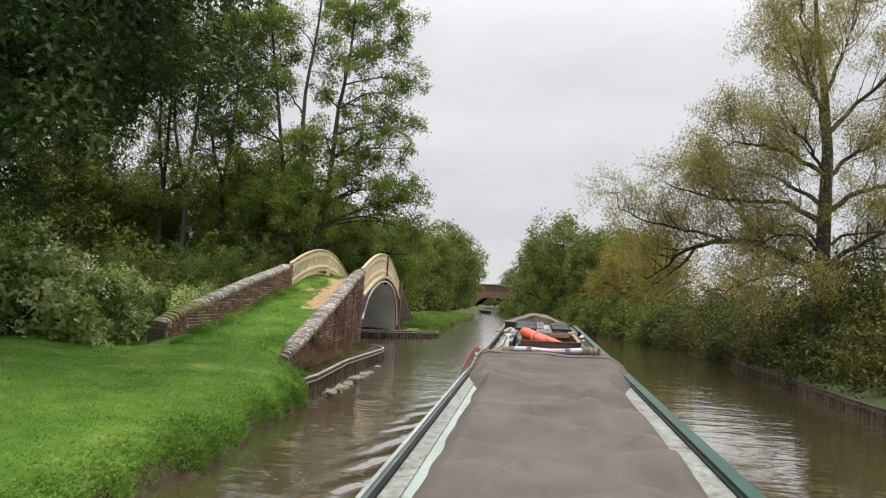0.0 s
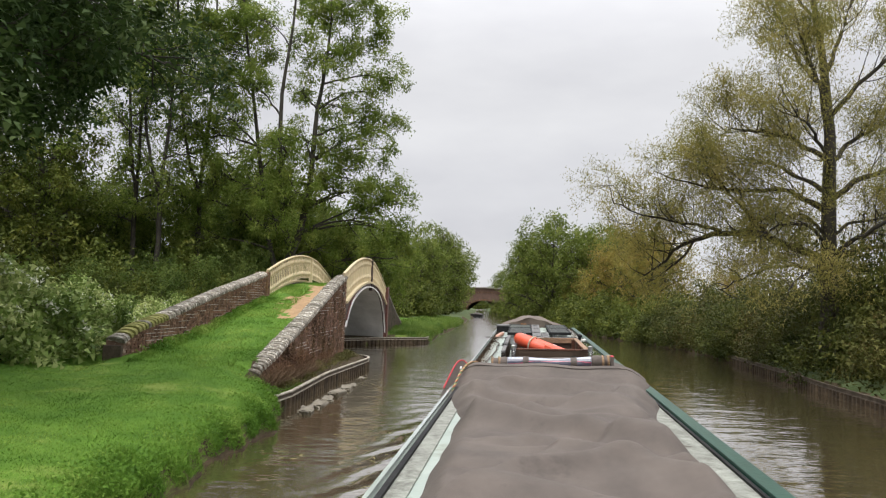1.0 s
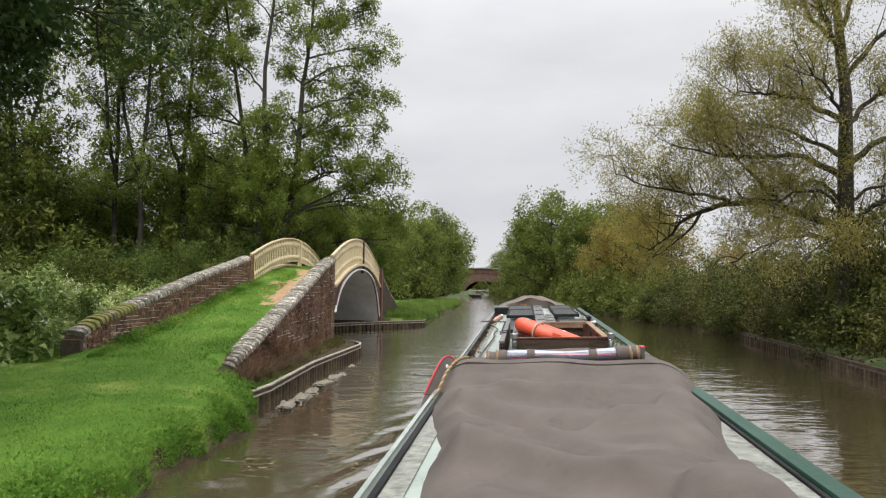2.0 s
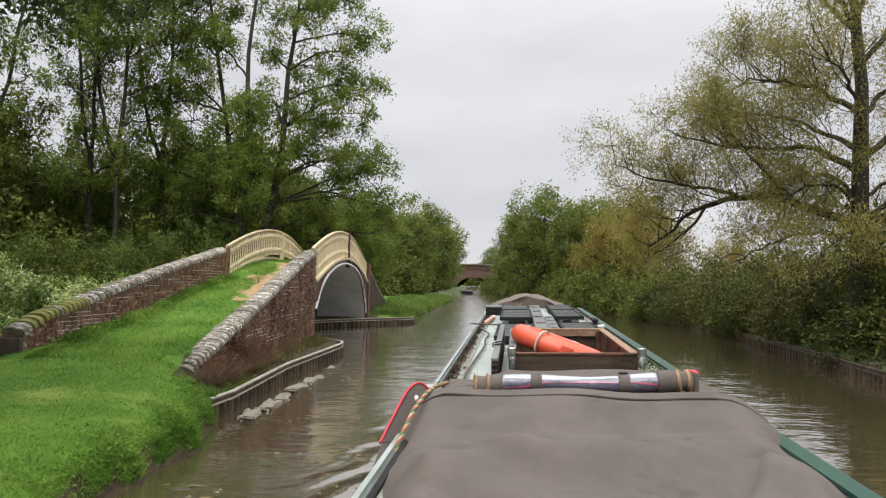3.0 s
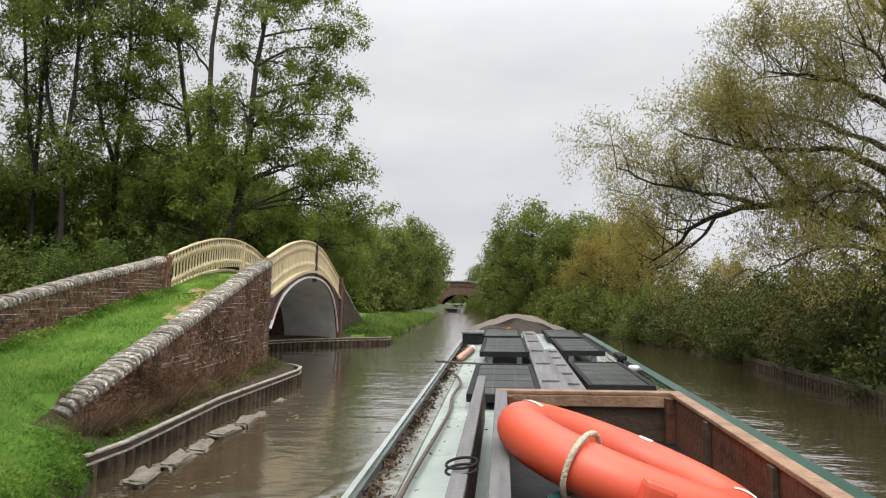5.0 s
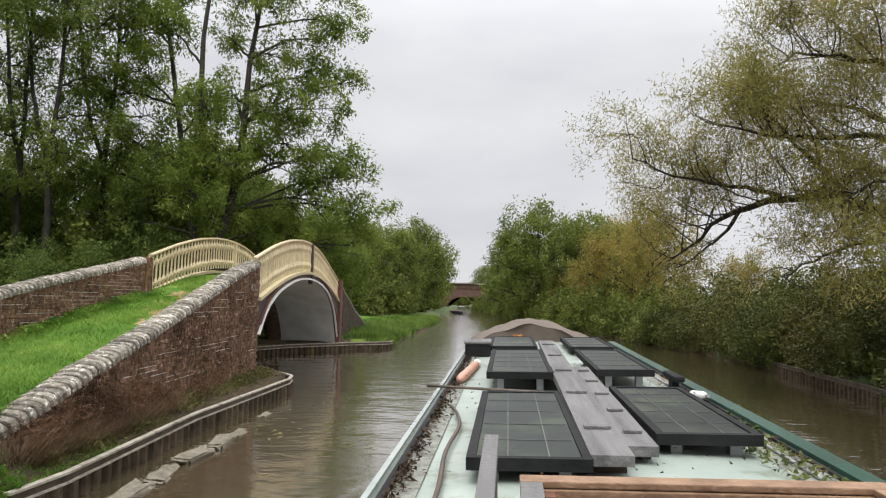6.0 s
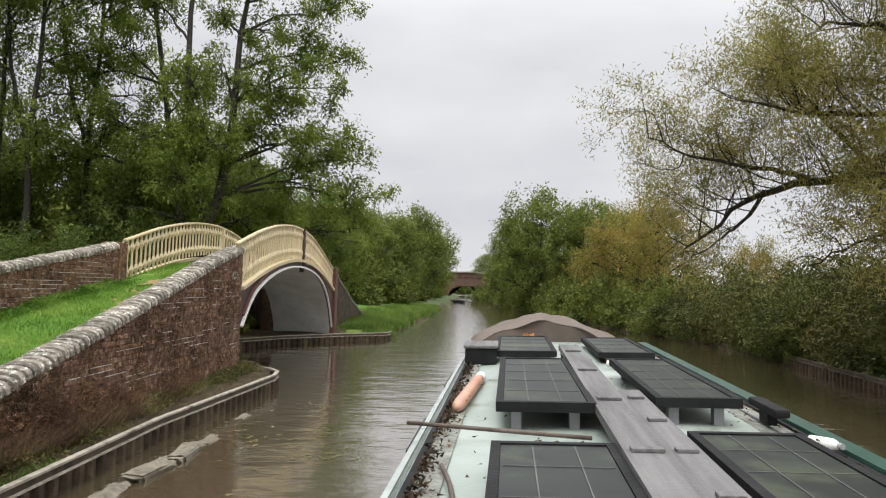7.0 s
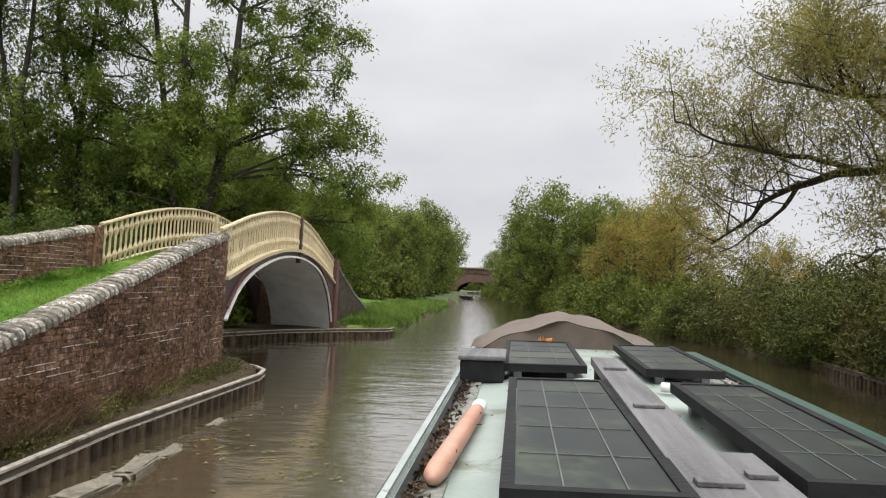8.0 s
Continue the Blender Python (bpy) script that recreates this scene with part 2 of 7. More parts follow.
M_WHITEWASH = surf("stained_whitewash", (0.50, 0.49, 0.47), (0.68, 0.67, 0.645), 1.3, 0.9, 0, 0.3, 30, stain=(0.30, 0.29, 0.27), stain_scale=0.9, stain_at=0.64)
M_WHITE = surf("white_paint", (0.72, 0.71, 0.67), (0.80, 0.79, 0.76), 5.0, 0.55, 0, 0.1, 60)
M_RAILWOOD = surf("weathered_waling", (0.052, 0.040, 0.029), (0.125, 0.100, 0.074), 4.0, 0.85, 0, 0.6, 70, spec=0.2)
M_RAILTOP = surf("pale_rail_edge", (0.23, 0.20, 0.155), (0.49, 0.45, 0.38), 6.0, 0.8, 0, 0.4, 70, stain=(0.12, 0.095, 0.065), stain_scale=4.5, stain_at=0.56, spec=0.3)
M_PILE = surf("rusty_sheet_pile", (0.030, 0.022, 0.014), (0.092, 0.067, 0.043), 6.0, 0.85, 0.0, 0.6, 50, vary=0.35, spec=0.2)
M_STONE = surf("wet_coping_stone", (0.085, 0.072, 0.050), (0.235, 0.205, 0.150), 9.0, 0.6, 0, 0.7, 30)
M_BARK = surf("grey_brown_bark", (0.022, 0.019, 0.014), (0.058, 0.050, 0.038), 3.0, 0.95, 0, 1.0, 25)
M_BARKDARK = surf("dark_willow_bark", (0.022, 0.018, 0.013), (0.05, 0.042, 0.03), 3.0, 0.95, 0, 1.0, 25)
M_LEAF = leaf_mat("ash_leaf", (0.080, 0.122, 0.020), (0.148, 0.202, 0.035), (0.272, 0.318, 0.075), 0.55)
# separate leaf copy: brightness of the far bank trees put into its colour
M_LEAFLIGHT = leaf_mat("relit_bank_leaf", (0.072, 0.104, 0.018), (0.130, 0.168, 0.032), (0.232, 0.262, 0.065), 0.45)
M_LEAFDARK = leaf_mat("dark_leaf", (0.040, 0.058, 0.011), (0.086, 0.110, 0.020), (0.172, 0.186, 0.038), 0.32)
M_LEAFOLIVE = leaf_mat("willow_leaf", (0.154, 0.158, 0.038), (0.260, 0.240, 0.066), (0.390, 0.330, 0.115), 0.5)
M_HEDGE = leaf_mat("hedge_leaf", (0.027, 0.037, 0.008), (0.060, 0.073, 0.015), (0.128, 0.136, 0.034), 0.2)
M_MAPLE = leaf_mat("maple_leaf", (0.024, 0.046, 0.014), (0.048, 0.080, 0.023), (0.090, 0.125, 0.042), 0.3)
M_UNDER = leaf_mat("undergrowth_leaf", (0.040, 0.068, 0.014), (0.086, 0.128, 0.027), (0.185, 0.228, 0.058), 0.42)
M_LEAFGOLD = leaf_mat("turning_leaf", (0.150, 0.160, 0.034), (0.250, 0.215, 0.048), (0.380, 0.265, 0.080), 0.45)
# the palest bramble tint stands in for glints of light on the leaves
M_LEAFBUSH = leaf_mat("bramble_leaf", (0.062, 0.104, 0.020), (0.170, 0.240, 0.055), (0.500, 0.545, 0.240), 0.25, 0.5)
M_LEAFGLINT = leaf_mat("pale_leaf_glint", (0.42, 0.44, 0.34), (0.60, 0.61, 0.50), (0.74, 0.74, 0.64), 0.3, 0.6)
M_BLADE = leaf_mat("grass_blade", (0.063, 0.142, 0.017), (0.120, 0.228, 0.029), (0.235, 0.330, 0.070), 0.4, 0.6)
M_FARBLADE = leaf_mat("bank_grass_blade", (0.050, 0.094, 0.014), (0.090, 0.150, 0.022), (0.160, 0.210, 0.045), 0.4, 0.6)
M_STRAW = leaf_mat("dry_grass", (0.10, 0.12, 0.035), (0.19, 0.17, 0.07), (0.30, 0.25, 0.12), 0.3, 0.7)

M_ROOF = surf("pale_green_roof_paint", (0.235, 0.285, 0.25), (0.33, 0.375, 0.335), 3.0, 0.38, 0, 0.1, 60, stain=(0.15, 0.165, 0.115), stain_scale=3.5, stain_at=0.55)
M_RAILPAINT = surf("wet_pale_handrail_paint", (0.26, 0.30, 0.27), (0.36, 0.40, 0.37), 5.0, 0.16, 0, 0.06, 60, stain=(0.10, 0.11, 0.08), stain_scale=5.0, stain_at=0.6, coat=0.5)
M_MUCK = surf("roof_grime", (0.085, 0.085, 0.068), (0.30, 0.315, 0.27), 18.0, 0.5, 0, 0.5, 60, stain=(0.040, 0.030, 0.020), stain_scale=9, stain_at=0.55)
M_GREEN = surf("dark_green_boat_paint", (0.012, 0.045, 0.032), (0.022, 0.070, 0.050), 3.0, 0.35, 0, 0.08, 50, stain=(0.05, 0.06, 0.045), stain_scale=4, stain_at=0.62)
M_BLACK = surf("black_paint", (0.009, 0.009, 0.010), (0.022, 0.022, 0.022), 5.0, 0.65, 0, 0.15, 60, spec=0.12)
M_WOOD = surf("stained_box_wood", (0.042, 0.029, 0.020), (0.088, 0.063, 0.045), 7.0, 0.6, 0, 0.3, 50, stain=(0.036, 0.024, 0.016), stain_scale=3, stain_at=0.56, spec=0.15, stretch=(0.12, 0.5, 2.2))
M_WOODIN = surf("reddish_inner_wood", (0.055, 0.022, 0.013), (0.150, 0.062, 0.034), 7.0, 0.6, 0, 0.3, 50, stain=(0.035, 0.018, 0.012), stain_scale=3, stain_at=0.55, spec=0.3, stretch=(0.5, 0.15, 2.5))
M_WOODTOP = surf("bleached_wood_edge", (0.15, 0.085, 0.048), (0.30, 0.185, 0.11), 12.0, 0.7, 0, 0.3, 70)
M_ORANGE = surf("orange_lifebuoy_shell", (0.56, 0.068, 0.030), (0.66, 0.105, 0.050), 2.0, 0.42, 0, 0.05, 60)
M_ROPE = surf("pale_rope", (0.42, 0.36, 0.26), (0.60, 0.53, 0.40), 30.0, 0.9, 0, 0.6, 160)
M_CANVAS = surf("taupe_canvas", (0.066, 0.053, 0.045), (0.104, 0.084, 0.071), 4.0, 0.85, 0, 0.25, 300, stain=(0.050, 0.040, 0.034), stain_scale=3.0, stain_at=0.6)
M_COVER = surf("brown_grey_cover", (0.10, 0.078, 0.062), (0.15, 0.118, 0.096), 3.0, 0.85, 0, 0.25, 200)
M_CLEAR = surf("wet_clear_vinyl", (0.27, 0.29, 0.35), (0.42, 0.44, 0.50), 9.0, 0.2, 0, 0.35, 50, stain=(0.16, 0.17, 0.22), stain_scale=5.0, stain_at=0.55, coat=0.5)
M_VINYLDARK = surf("shaded_clear_vinyl", (0.06, 0.06, 0.09), (0.13, 0.13, 0.17), 9.0, 0.25, 0, 0.35, 50, stain=(0.22, 0.04, 0.08), stain_scale=4.0, stain_at=0.58, coat=0.5)
M_PINK = surf("pink_vinyl_stripe", (0.30, 0.06, 0.10), (0.42, 0.12, 0.17), 9.0, 0.25, 0, 0.2, 50, coat=0.4)
M_FENDER = surf("faded_pink_vinyl", (0.40, 0.20, 0.13), (0.50, 0.30, 0.22), 5.0, 0.5, 0, 0.1, 60)
M_TAN = surf("tan_zip_tape", (0.19, 0.115, 0.065), (0.28, 0.175, 0.10), 20.0, 0.8, 0, 0.3, 200)
M_BRASS = surf("brass_zip_teeth", (0.30, 0.20, 0.09), (0.45, 0.32, 0.16), 60.0, 0.4, 0.7, 0.3, 200)
M_RED = surf("red_piping", (0.38, 0.012, 0.022), (0.48, 0.022, 0.034), 8.0, 0.5, 0, 0.1, 100)
M_CHROME = surf("brushed_steel", (0.34, 0.34, 0.34), (0.48, 0.48, 0.48), 20.0, 0.3, 1.0, 0.05, 100)
M_PANEL = surf("solar_cell_glass", (0.007, 0.009, 0.009), (0.018, 0.023, 0.018), 4.0, 0.42, 0, 0.0, 20, stain=(0.040, 0.050, 0.030), stain_scale=2.5, stain_at=0.50, spec=0.22)
M_CELL = surf("silver_cell_line", (0.050, 0.055, 0.050), (0.10, 0.105, 0.095), 8.0, 0.5, 0, 0.0, 20)
M_PLANK = surf("grey_weathered_plank", (0.075, 0.073, 0.072), (0.165, 0.161, 0.158), 6.0, 0.8, 0, 0.4, 60, stretch=(3.0, 0.18, 3.0))
M_HOSE = surf("dark_brown_hose", (0.05, 0.035, 0.026), (0.11, 0.08, 0.06), 20.0, 0.6, 0, 0.2, 80)
M_GREYBOX = surf("grey_plastic", (0.24, 0.245, 0.25), (0.32, 0.325, 0.33), 8.0, 0.5, 0, 0.1, 60)
M_TEAL = surf("teal_plastic", (0.04, 0.15, 0.13), (0.08, 0.23, 0.20), 8.0, 0.4, 0, 0.05, 60)
M_YELLOW = surf("yellow_rope_strand", (0.36, 0.26, 0.11), (0.48, 0.36, 0.18), 30.0, 0.85, 0, 0.4, 150)
M_GREENROPE = surf("green_rope_strand", (0.045, 0.13, 0.065), (0.075, 0.19, 0.10), 30.0, 0.85, 0, 0.4, 150)
M_REDROPE = surf("red_rope_strand", (0.33, 0.075, 0.045), (0.43, 0.12, 0.075), 30.0, 0.85, 0, 0.4, 150)
M_DEADLEAF = leaf_mat("fallen_leaf", (0.022, 0.014, 0.010), (0.055, 0.034, 0.020), (0.17, 0.105, 0.055), 0.1, 0.8)


def clear_mat():
    m = bpy.data.materials.new("clear_plastic")
    m.use_nodes = True
    n, l = nodes_of(m.node_tree)
    o, p = n.new("ShaderNodeOutputMaterial"), n.new("ShaderNodeBsdfPrincipled")
    l.new(p.outputs["BSDF"], o.inputs["Surface"])
    p.inputs["Base Color"].default_value = (0.55, 0.56, 0.56, 1)
    p.inputs["Roughness"].default_value, p.inputs["Transmission Weight"].default_value, p.inputs["IOR"].default_value = 0.12, 0.9, 1.45
    return m


M_CLEARPLASTIC = clear_mat()


# ---- mesh helpers ----
def raw(name, verts, faces, material, smooth=False):
    """A mesh from arrays; faces all with the same number of corners."""
    verts, faces = np.asarray(verts, dtype=np.float32), np.asarray(faces, dtype=np.int32)
    k = faces.shape[1]
    me = bpy.data.meshes.new(name)
    me.vertices.add(len(verts))
    me.vertices.foreach_set("co", verts.ravel())
    me.loops.add(faces.size)
    me.loops.foreach_set("vertex_index", faces.ravel())
    me.polygons.add(len(faces))
    me.polygons.foreach_set("loop_start", np.arange(0, faces.size, k, dtype=np.int32))
    if smooth:
        me.polygons.foreach_set("use_smooth", np.ones(len(faces), dtype=bool))
    me.materials.append(material)
    me.update(calc_edges=True)
    me.validate()
    return me


def part(name, bm, material, parent=None, label="", smooth=False):
    """One mesh object from a bmesh (freed here) or a mesh, under its thing."""
    if isinstance(bm, bmesh.types.BMesh):
        me = bpy.data.meshes.new(name)
        bmesh.ops.recalc_face_normals(bm, faces=bm.faces)
        bm.to_mesh(me)
        bm.free()
        me.materials.append(material)
        if smooth:
            me.polygons.foreach_set("use_smooth", [True] * len(me.polygons))
    else:
        me = bm
    ob = new(name, me)
    ob.parent = parent
    if label:
        ob["label"] = label
    return ob


def box(bm, lo, hi, bevel=0.0):
    """A box from corner to corner, with its edges taken off."""
    r = bmesh.ops.create_cube(bm, size=1)
    c, s = [(a + b) / 2 for a, b in zip(lo, hi)], [abs(b - a) for a, b in zip(lo, hi)]
    bmesh.ops.transform(bm, matrix=Matrix.Translation(c) @ Matrix.Diagonal((*s, 1)), verts=r["verts"])
    if bevel:
        bmesh.ops.bevel(bm, geom=list({e for v in r["verts"] for e in v.link_edges}), offset=bevel, segments=2, affect="EDGES", profile=0.6)
    return bm


def slab(corners, thickness, bm=None):
    """A plate under four corners given in order."""
    bm = bm or bmesh.new()
    top = [bm.verts.new(c) for c in corners]
    low = [bm.verts.new((c[0], c[1], c[2] - thickness)) for c in corners]
    bm.faces.new(top)
    bm.faces.new(low[::-1])
    for i in range(len(corners)):
        j = (i + 1) % len(corners)
        bm.faces.new((top[j], top[i], low[i], low[j]))
    return bm


def sweep(points, section, closed_section=True, caps=True, up=(0, 0, 1)):
    """A section (side, height) carried along points."""
    bm = bmesh.new()
    rings = []
    P = [Vector(p) for p in points]
    for i, p in enumerate(P):
        d = (P[min(i + 1, len(P) - 1)] - P[max(i - 1, 0)]).normalized()
        side = d.cross(Vector(up)).normalized()
        top = side.cross(d).normalized()
        rings.append([bm.verts.new(p + side * a + top * b) for a, b in section])
    n = len(section)
    for r0, r1 in zip(rings, rings[1:]):
        for k in range(n if closed_section else n - 1):
            bm.faces.new((r0[k], r0[(k + 1) % n], r1[(k + 1) % n], r1[k]))
    if caps and closed_section:
        bm.faces.new(rings[0][::-1])
        bm.faces.new(rings[-1])
    return bm


def disc(r, n=10, flat=1.0):
    return [(r * math.cos(2 * math.pi * k / n), flat * r * math.sin(2 * math.pi * k / n)) for k in range(n)]


def tubes(branches, sides=6):
    """Verts and faces of many tapered branches: (points, radii)."""
    V, F, base = [], [], 0
    ang = np.arange(sides) * 2 * np.pi / sides
    for pts, rad in branches:
        pts, rad = np.asarray(pts, float), np.asarray(rad, float)
        d = np.gradient(pts, axis=0)
        d /= np.linalg.norm(d, axis=1, keepdims=True) + 1e-9
        ref = np.where(np.abs(d[:, 2:3]) > 0.9, np.array([[1.0, 0, 0]]), np.array([[0, 0, 1.0]]))
        s = np.cross(d, ref)
        s /= np.linalg.norm(s, axis=1, keepdims=True) + 1e-9
        u = np.cross(s, d)
        ring = pts[:, None, :] + rad[:, None, None] * (np.cos(ang)[None, :, None] * s[:, None, :] + np.sin(ang)[None, :, None] * u[:, None, :])
        V.append(ring.reshape(-1, 3))
        for i in range(len(pts) - 1):
            for k in range(sides):
                a, b = base + i * sides + k, base + i * sides + (k + 1) % sides
                F.append((a, b, b + sides, a + sides))
        base += len(pts) * sides
    return np.concatenate(V), np.array(F)


def leaves(rng, centres, length, width, droop=0.0):
    """A pointed leaf at each centre, turned at random."""
    n = len(centres)
    d = rng.normal(size=(n, 3))
    d[:, 2] -= droop
    d /= np.linalg.norm(d, axis=1, keepdims=True)
    s = np.cross(d, rng.normal(size=(n, 3)) * 0.7 + np.array([0, 0, 1.0]))
    s /= np.linalg.norm(s, axis=1, keepdims=True) + 1e-9
    size = rng.uniform(0.65, 1.25, (n, 1))
    d, s = d * length * size * 0.5, s * width * size * 0.5
    V = np.stack([centres + s - d * 0.75, centres + d * 1.25, centres - s - d * 0.75], 1).reshape(-1, 3)
    return V, np.arange(n * 3).reshape(-1, 3)


# ---- ground and water ----
LEFT_EDGE = ((-80, -2.6), (3, -2.5), (9, -2.35), (13.4, -2.35), (14.4, -2.6), (18.7, -2.6), (22, -2.34), (23.6, -2.2), (24.4, -2.4), (36.6, -2.4), (37.5, -1.2), (38.4, -1.0), (45, -0.9), (65, 0.4), (92, 1.9), (140, 3.9), (165, 3.6), (190, 5.2), (240, 16), (3000, 300))
RIGHT_EDGE = ((-80, 9.0), (8, 9.6), (16.5, 10.4), (20.4, 10.9), (25, 11.8), (32, 12.8), (40, 13.0), (45, 12.5), (52, 11.4), (65, 10.3), (100, 8.8), (140, 8.4), (165, 8.0), (190, 9.8), (240, 20.5), (3000, 330))
PATH_Z = ((13, 0.68), (14.5, 0.80), (16, 0.98), (20, 1.50), (24, 2.14), (27, 2.60), (30, 2.78), (33, 2.62), (36.5, 2.14), (40, 1.5), (46, 0.62))


def lerp(table, y):
    return np.interp(y, [a for a, _ in table], [b for _, b in table])


def arm_south(x):
    return np.interp(x, [-60, -20, -6, -3.0, -2.3], [21, 23.4, 24.3, 25.0, 24.2])


def arm_north(x):
    return np.interp(x, [-60, -20, -5.6, -4.5, -2.45, -1.1], [30, 31.5, 32.2, 34.4, 36.5, 37.6])


def ground_z(X, Y):
    """Height of the ground: banks, the cutting of the side arm and the ramps of the bridge."""
    xl, xr = lerp(LEFT_EDGE, Y), lerp(RIGHT_EDGE, Y)
    wob = 0.10 * np.sin(Y * 1.7) + 0.07 * np.sin(Y * 4.1 + 1) + 0.04 * np.sin(Y * 9.3)
    quay = (Y > 14.3) & (Y < 24.6)
    d = np.where(quay, xl - X - 0.03, xl - X + wob)
    left = np.interp(d, [-1.5, -0.25, 0.0, 0.12, 0.5, 3.0, 6, 30], [-0.9, -0.35, -0.05, 0.26, 0.44, 0.64, 0.88, 1.0])
    left = np.where(quay, np.interp(d, [-0.3, 0.0, 0.06, 3, 6, 30], [-0.9, -0.6, 0.31, 0.38, 0.88, 1.0]), left)
    d = X - xr + wob * 1.5
    right = np.interp(d, [-1.5, -0.2, 0.0, 0.15, 0.8, 3, 8, 60], [-0.9, -0.4, -0.05, 0.28, 0.5, 0.9, 1.1, 1.2])
    z = np.maximum(left, right)
    pz = lerp(PATH_Z, Y)
    wall_x = np.interp(Y, [14.5, 15.2, 17, 24], [-6.25, -6.10, -5.95, -5.93])
    right_side = np.where(Y > 14.9, np.interp(X, [-3.32, -3.2], [1, 0]), np.interp(X, [-3.7, -2.75], [1, 0]) * np.interp(Y, [9, 13.5], [0, 1]))
    lift = np.where((X > wall_x) & (Y < 23.8), right_side, 0) * np.maximum(lerp(PATH_Z, np.maximum(Y, 13)) - z, 0)
    z = z + lift
    z = np.where((X > -5.95) & (X < -3.26) & (Y > 36.4) & (Y < 47), np.maximum(z, pz), z)
    z = np.where((Y > 36.4) & (Y < 40) & (X >= -3.1), np.minimum(z, 0.42), z)
    z = np.where((X < -2.2) & (Y > arm_south(X)) & (Y < arm_north(X)), -0.9, z)
    z = np.where((X < -2.3) & (X > -8.5) & (Y > 31) & (Y < 36.35 - 0.38 * (X + 3.1)), np.minimum(z, 0.33), z)
    return z + 0.02 * np.sin(X * 2.3 + Y) * (z > 0.3) + np.where(z > 0.4, 0.025 * np.sin(X * 5.1) * np.sin(Y * 4.3), 0)


xs = np.unique(np.concatenate([np.linspace(-2500, -60, 12), np.linspace(-60, -12, 30), np.linspace(-12, -0.4, 90), np.linspace(-0.4, 8, 8), np.linspace(8, 15, 28), np.linspace(15, 60, 20), np.linspace(60, 2500, 12)]))
ys = np.unique(np.concatenate([np.linspace(-300, -6, 12), np.linspace(-6, 48, 300), np.linspace(48, 180, 90), np.linspace(180, 4000, 30)]))
GX, GY = np.meshgrid(xs, ys)
GZ = ground_z(GX, GY)
V = np.stack([GX, GY, GZ], -1).reshape(-1, 3)
nx, ny = len(xs), len(ys)
I = (np.arange(ny - 1)[:, None] * nx + np.arange(nx - 1)[None, :]).reshape(-1)
me = raw("ground", V, np.stack([I, I + 1, I + 1 + nx, I + nx], 1), M_FIELD, True)
me.materials.append(M_GRASS)
me.materials.append(M_DIRT)
me.materials.append(M_PATHDIRT)
fc = V[np.stack([I, I + 1, I + 1 + nx, I + nx], 1)].mean(1)
kind_of = np.zeros(len(I), dtype=np.int32)
kind_of[(fc[:, 0] < 2.5) & (fc[:, 0] > -9.2 + 0.6 * np.sin(fc[:, 1] * 0.9)) & (fc[:, 2] > 0.18) & (fc[:, 1] < 60)] = 1
kind_of[(fc[:, 1] > 14.3) & (fc[:, 1] < 25) & (fc[:, 0] > -3.4) & (fc[:, 0] < 2)] = 2
kind_of[(fc[:, 1] > 31) & (fc[:, 1] < 37.4) & (fc[:, 0] > -7) & (fc[:, 0] < -2.6) & (fc[:, 2] < 0.95)] = 2
# darker rough ground in place of grass stands in for tree shade
kind_of[(fc[:, 0] < -6.2) & (fc[:, 1] > 20)] = 0
kind_of[fc[:, 2] < 0.16] = 2
worn = 0.25 * np.sin(fc[:, 1] * 1.3) + 0.2 * np.sin(fc[:, 1] * 7.1 + fc[:, 0] * 5.3) + 0.14 * np.sin(fc[:, 1] * 13.7 - fc[:, 0] * 11)
kind_of[(fc[:, 1] > 20.5 + worn) & (fc[:, 1] < 24.5) & (fc[:, 0] > -4.55 + worn) & (fc[:, 0] < -3.62 + 0.4 * worn) & (fc[:, 2] > 1)] = 3
me.polygons.foreach_set("material_index", kind_of)
tagged(new("ground", me), "grassy canal banks and towpath rising to a bridge", "ground", kind="structure")

bm = bmesh.new()
bmesh.ops.create_grid(bm, x_segments=2, y_segments=2, size=1)
bmesh.ops.transform(bm, matrix=Matrix.Translation((20, 1500, 0)) @ Matrix.Diagonal((140, 1800, 1, 1)), verts=bm.verts)
tagged(part("water", bm, M_WATER), "muddy brown canal water with soft ripples", "canal water", kind="structure")


# ---- roving bridge over the side arm ----
XO, XI = -3.08, -3.43          # outer and inner face of the canal-side wall
XL, XLO = -5.78, -6.13         # inner and outer face of the far wall
SKEW = 0.95                     # the far face stands this much further along the canal
RAIL_TOP = ((23.6, 2.98), (24.3, 3.14), (25.4, 3.40), (27.0, 3.67), (28.4, 3.81), (29.9, 3.85), (31.6, 3.74), (33.0, 3.50), (34.4, 3.20), (36.4, 2.76))
RAIL_LOW = ((23.6, 2.02), (24.4, 2.20), (25.6, 2.47), (27.0, 2.70), (28.5, 2.86), (30.0, 2.92), (32.0, 2.80), (34.0, 2.50), (36.4, 1.95))
SOFFIT = ((23.95, 0.3), (24.0, 1.25), (24.25, 1.62), (24.8, 1.92), (25.9, 2.28), (27.3, 2.54), (28.5, 2.67), (30.0, 2.71), (31.5, 2.63), (32.9, 2.44), (34.2, 2.09), (35.4, 1.40), (35.9, 0.85), (36.0, 0.3))


def arc(table, n, lo=None, hi=None):
    """Points y, z smoothly along a table."""
    a, b = (table[0][0] if lo is None else lo), (table[-1][0] if hi is None else hi)
    y = np.linspace(a, b, n)
    z = lerp(table, y)
    for _ in range(4):
        z[1:-1] = (z[:-2] + 2 * z[1:-1] + z[2:]) / 4
    return list(zip(y, z))


bridge = tagged(new("canal_bridge"), "humpback roving bridge with cream iron balustrades and brick ramps", "bridge")

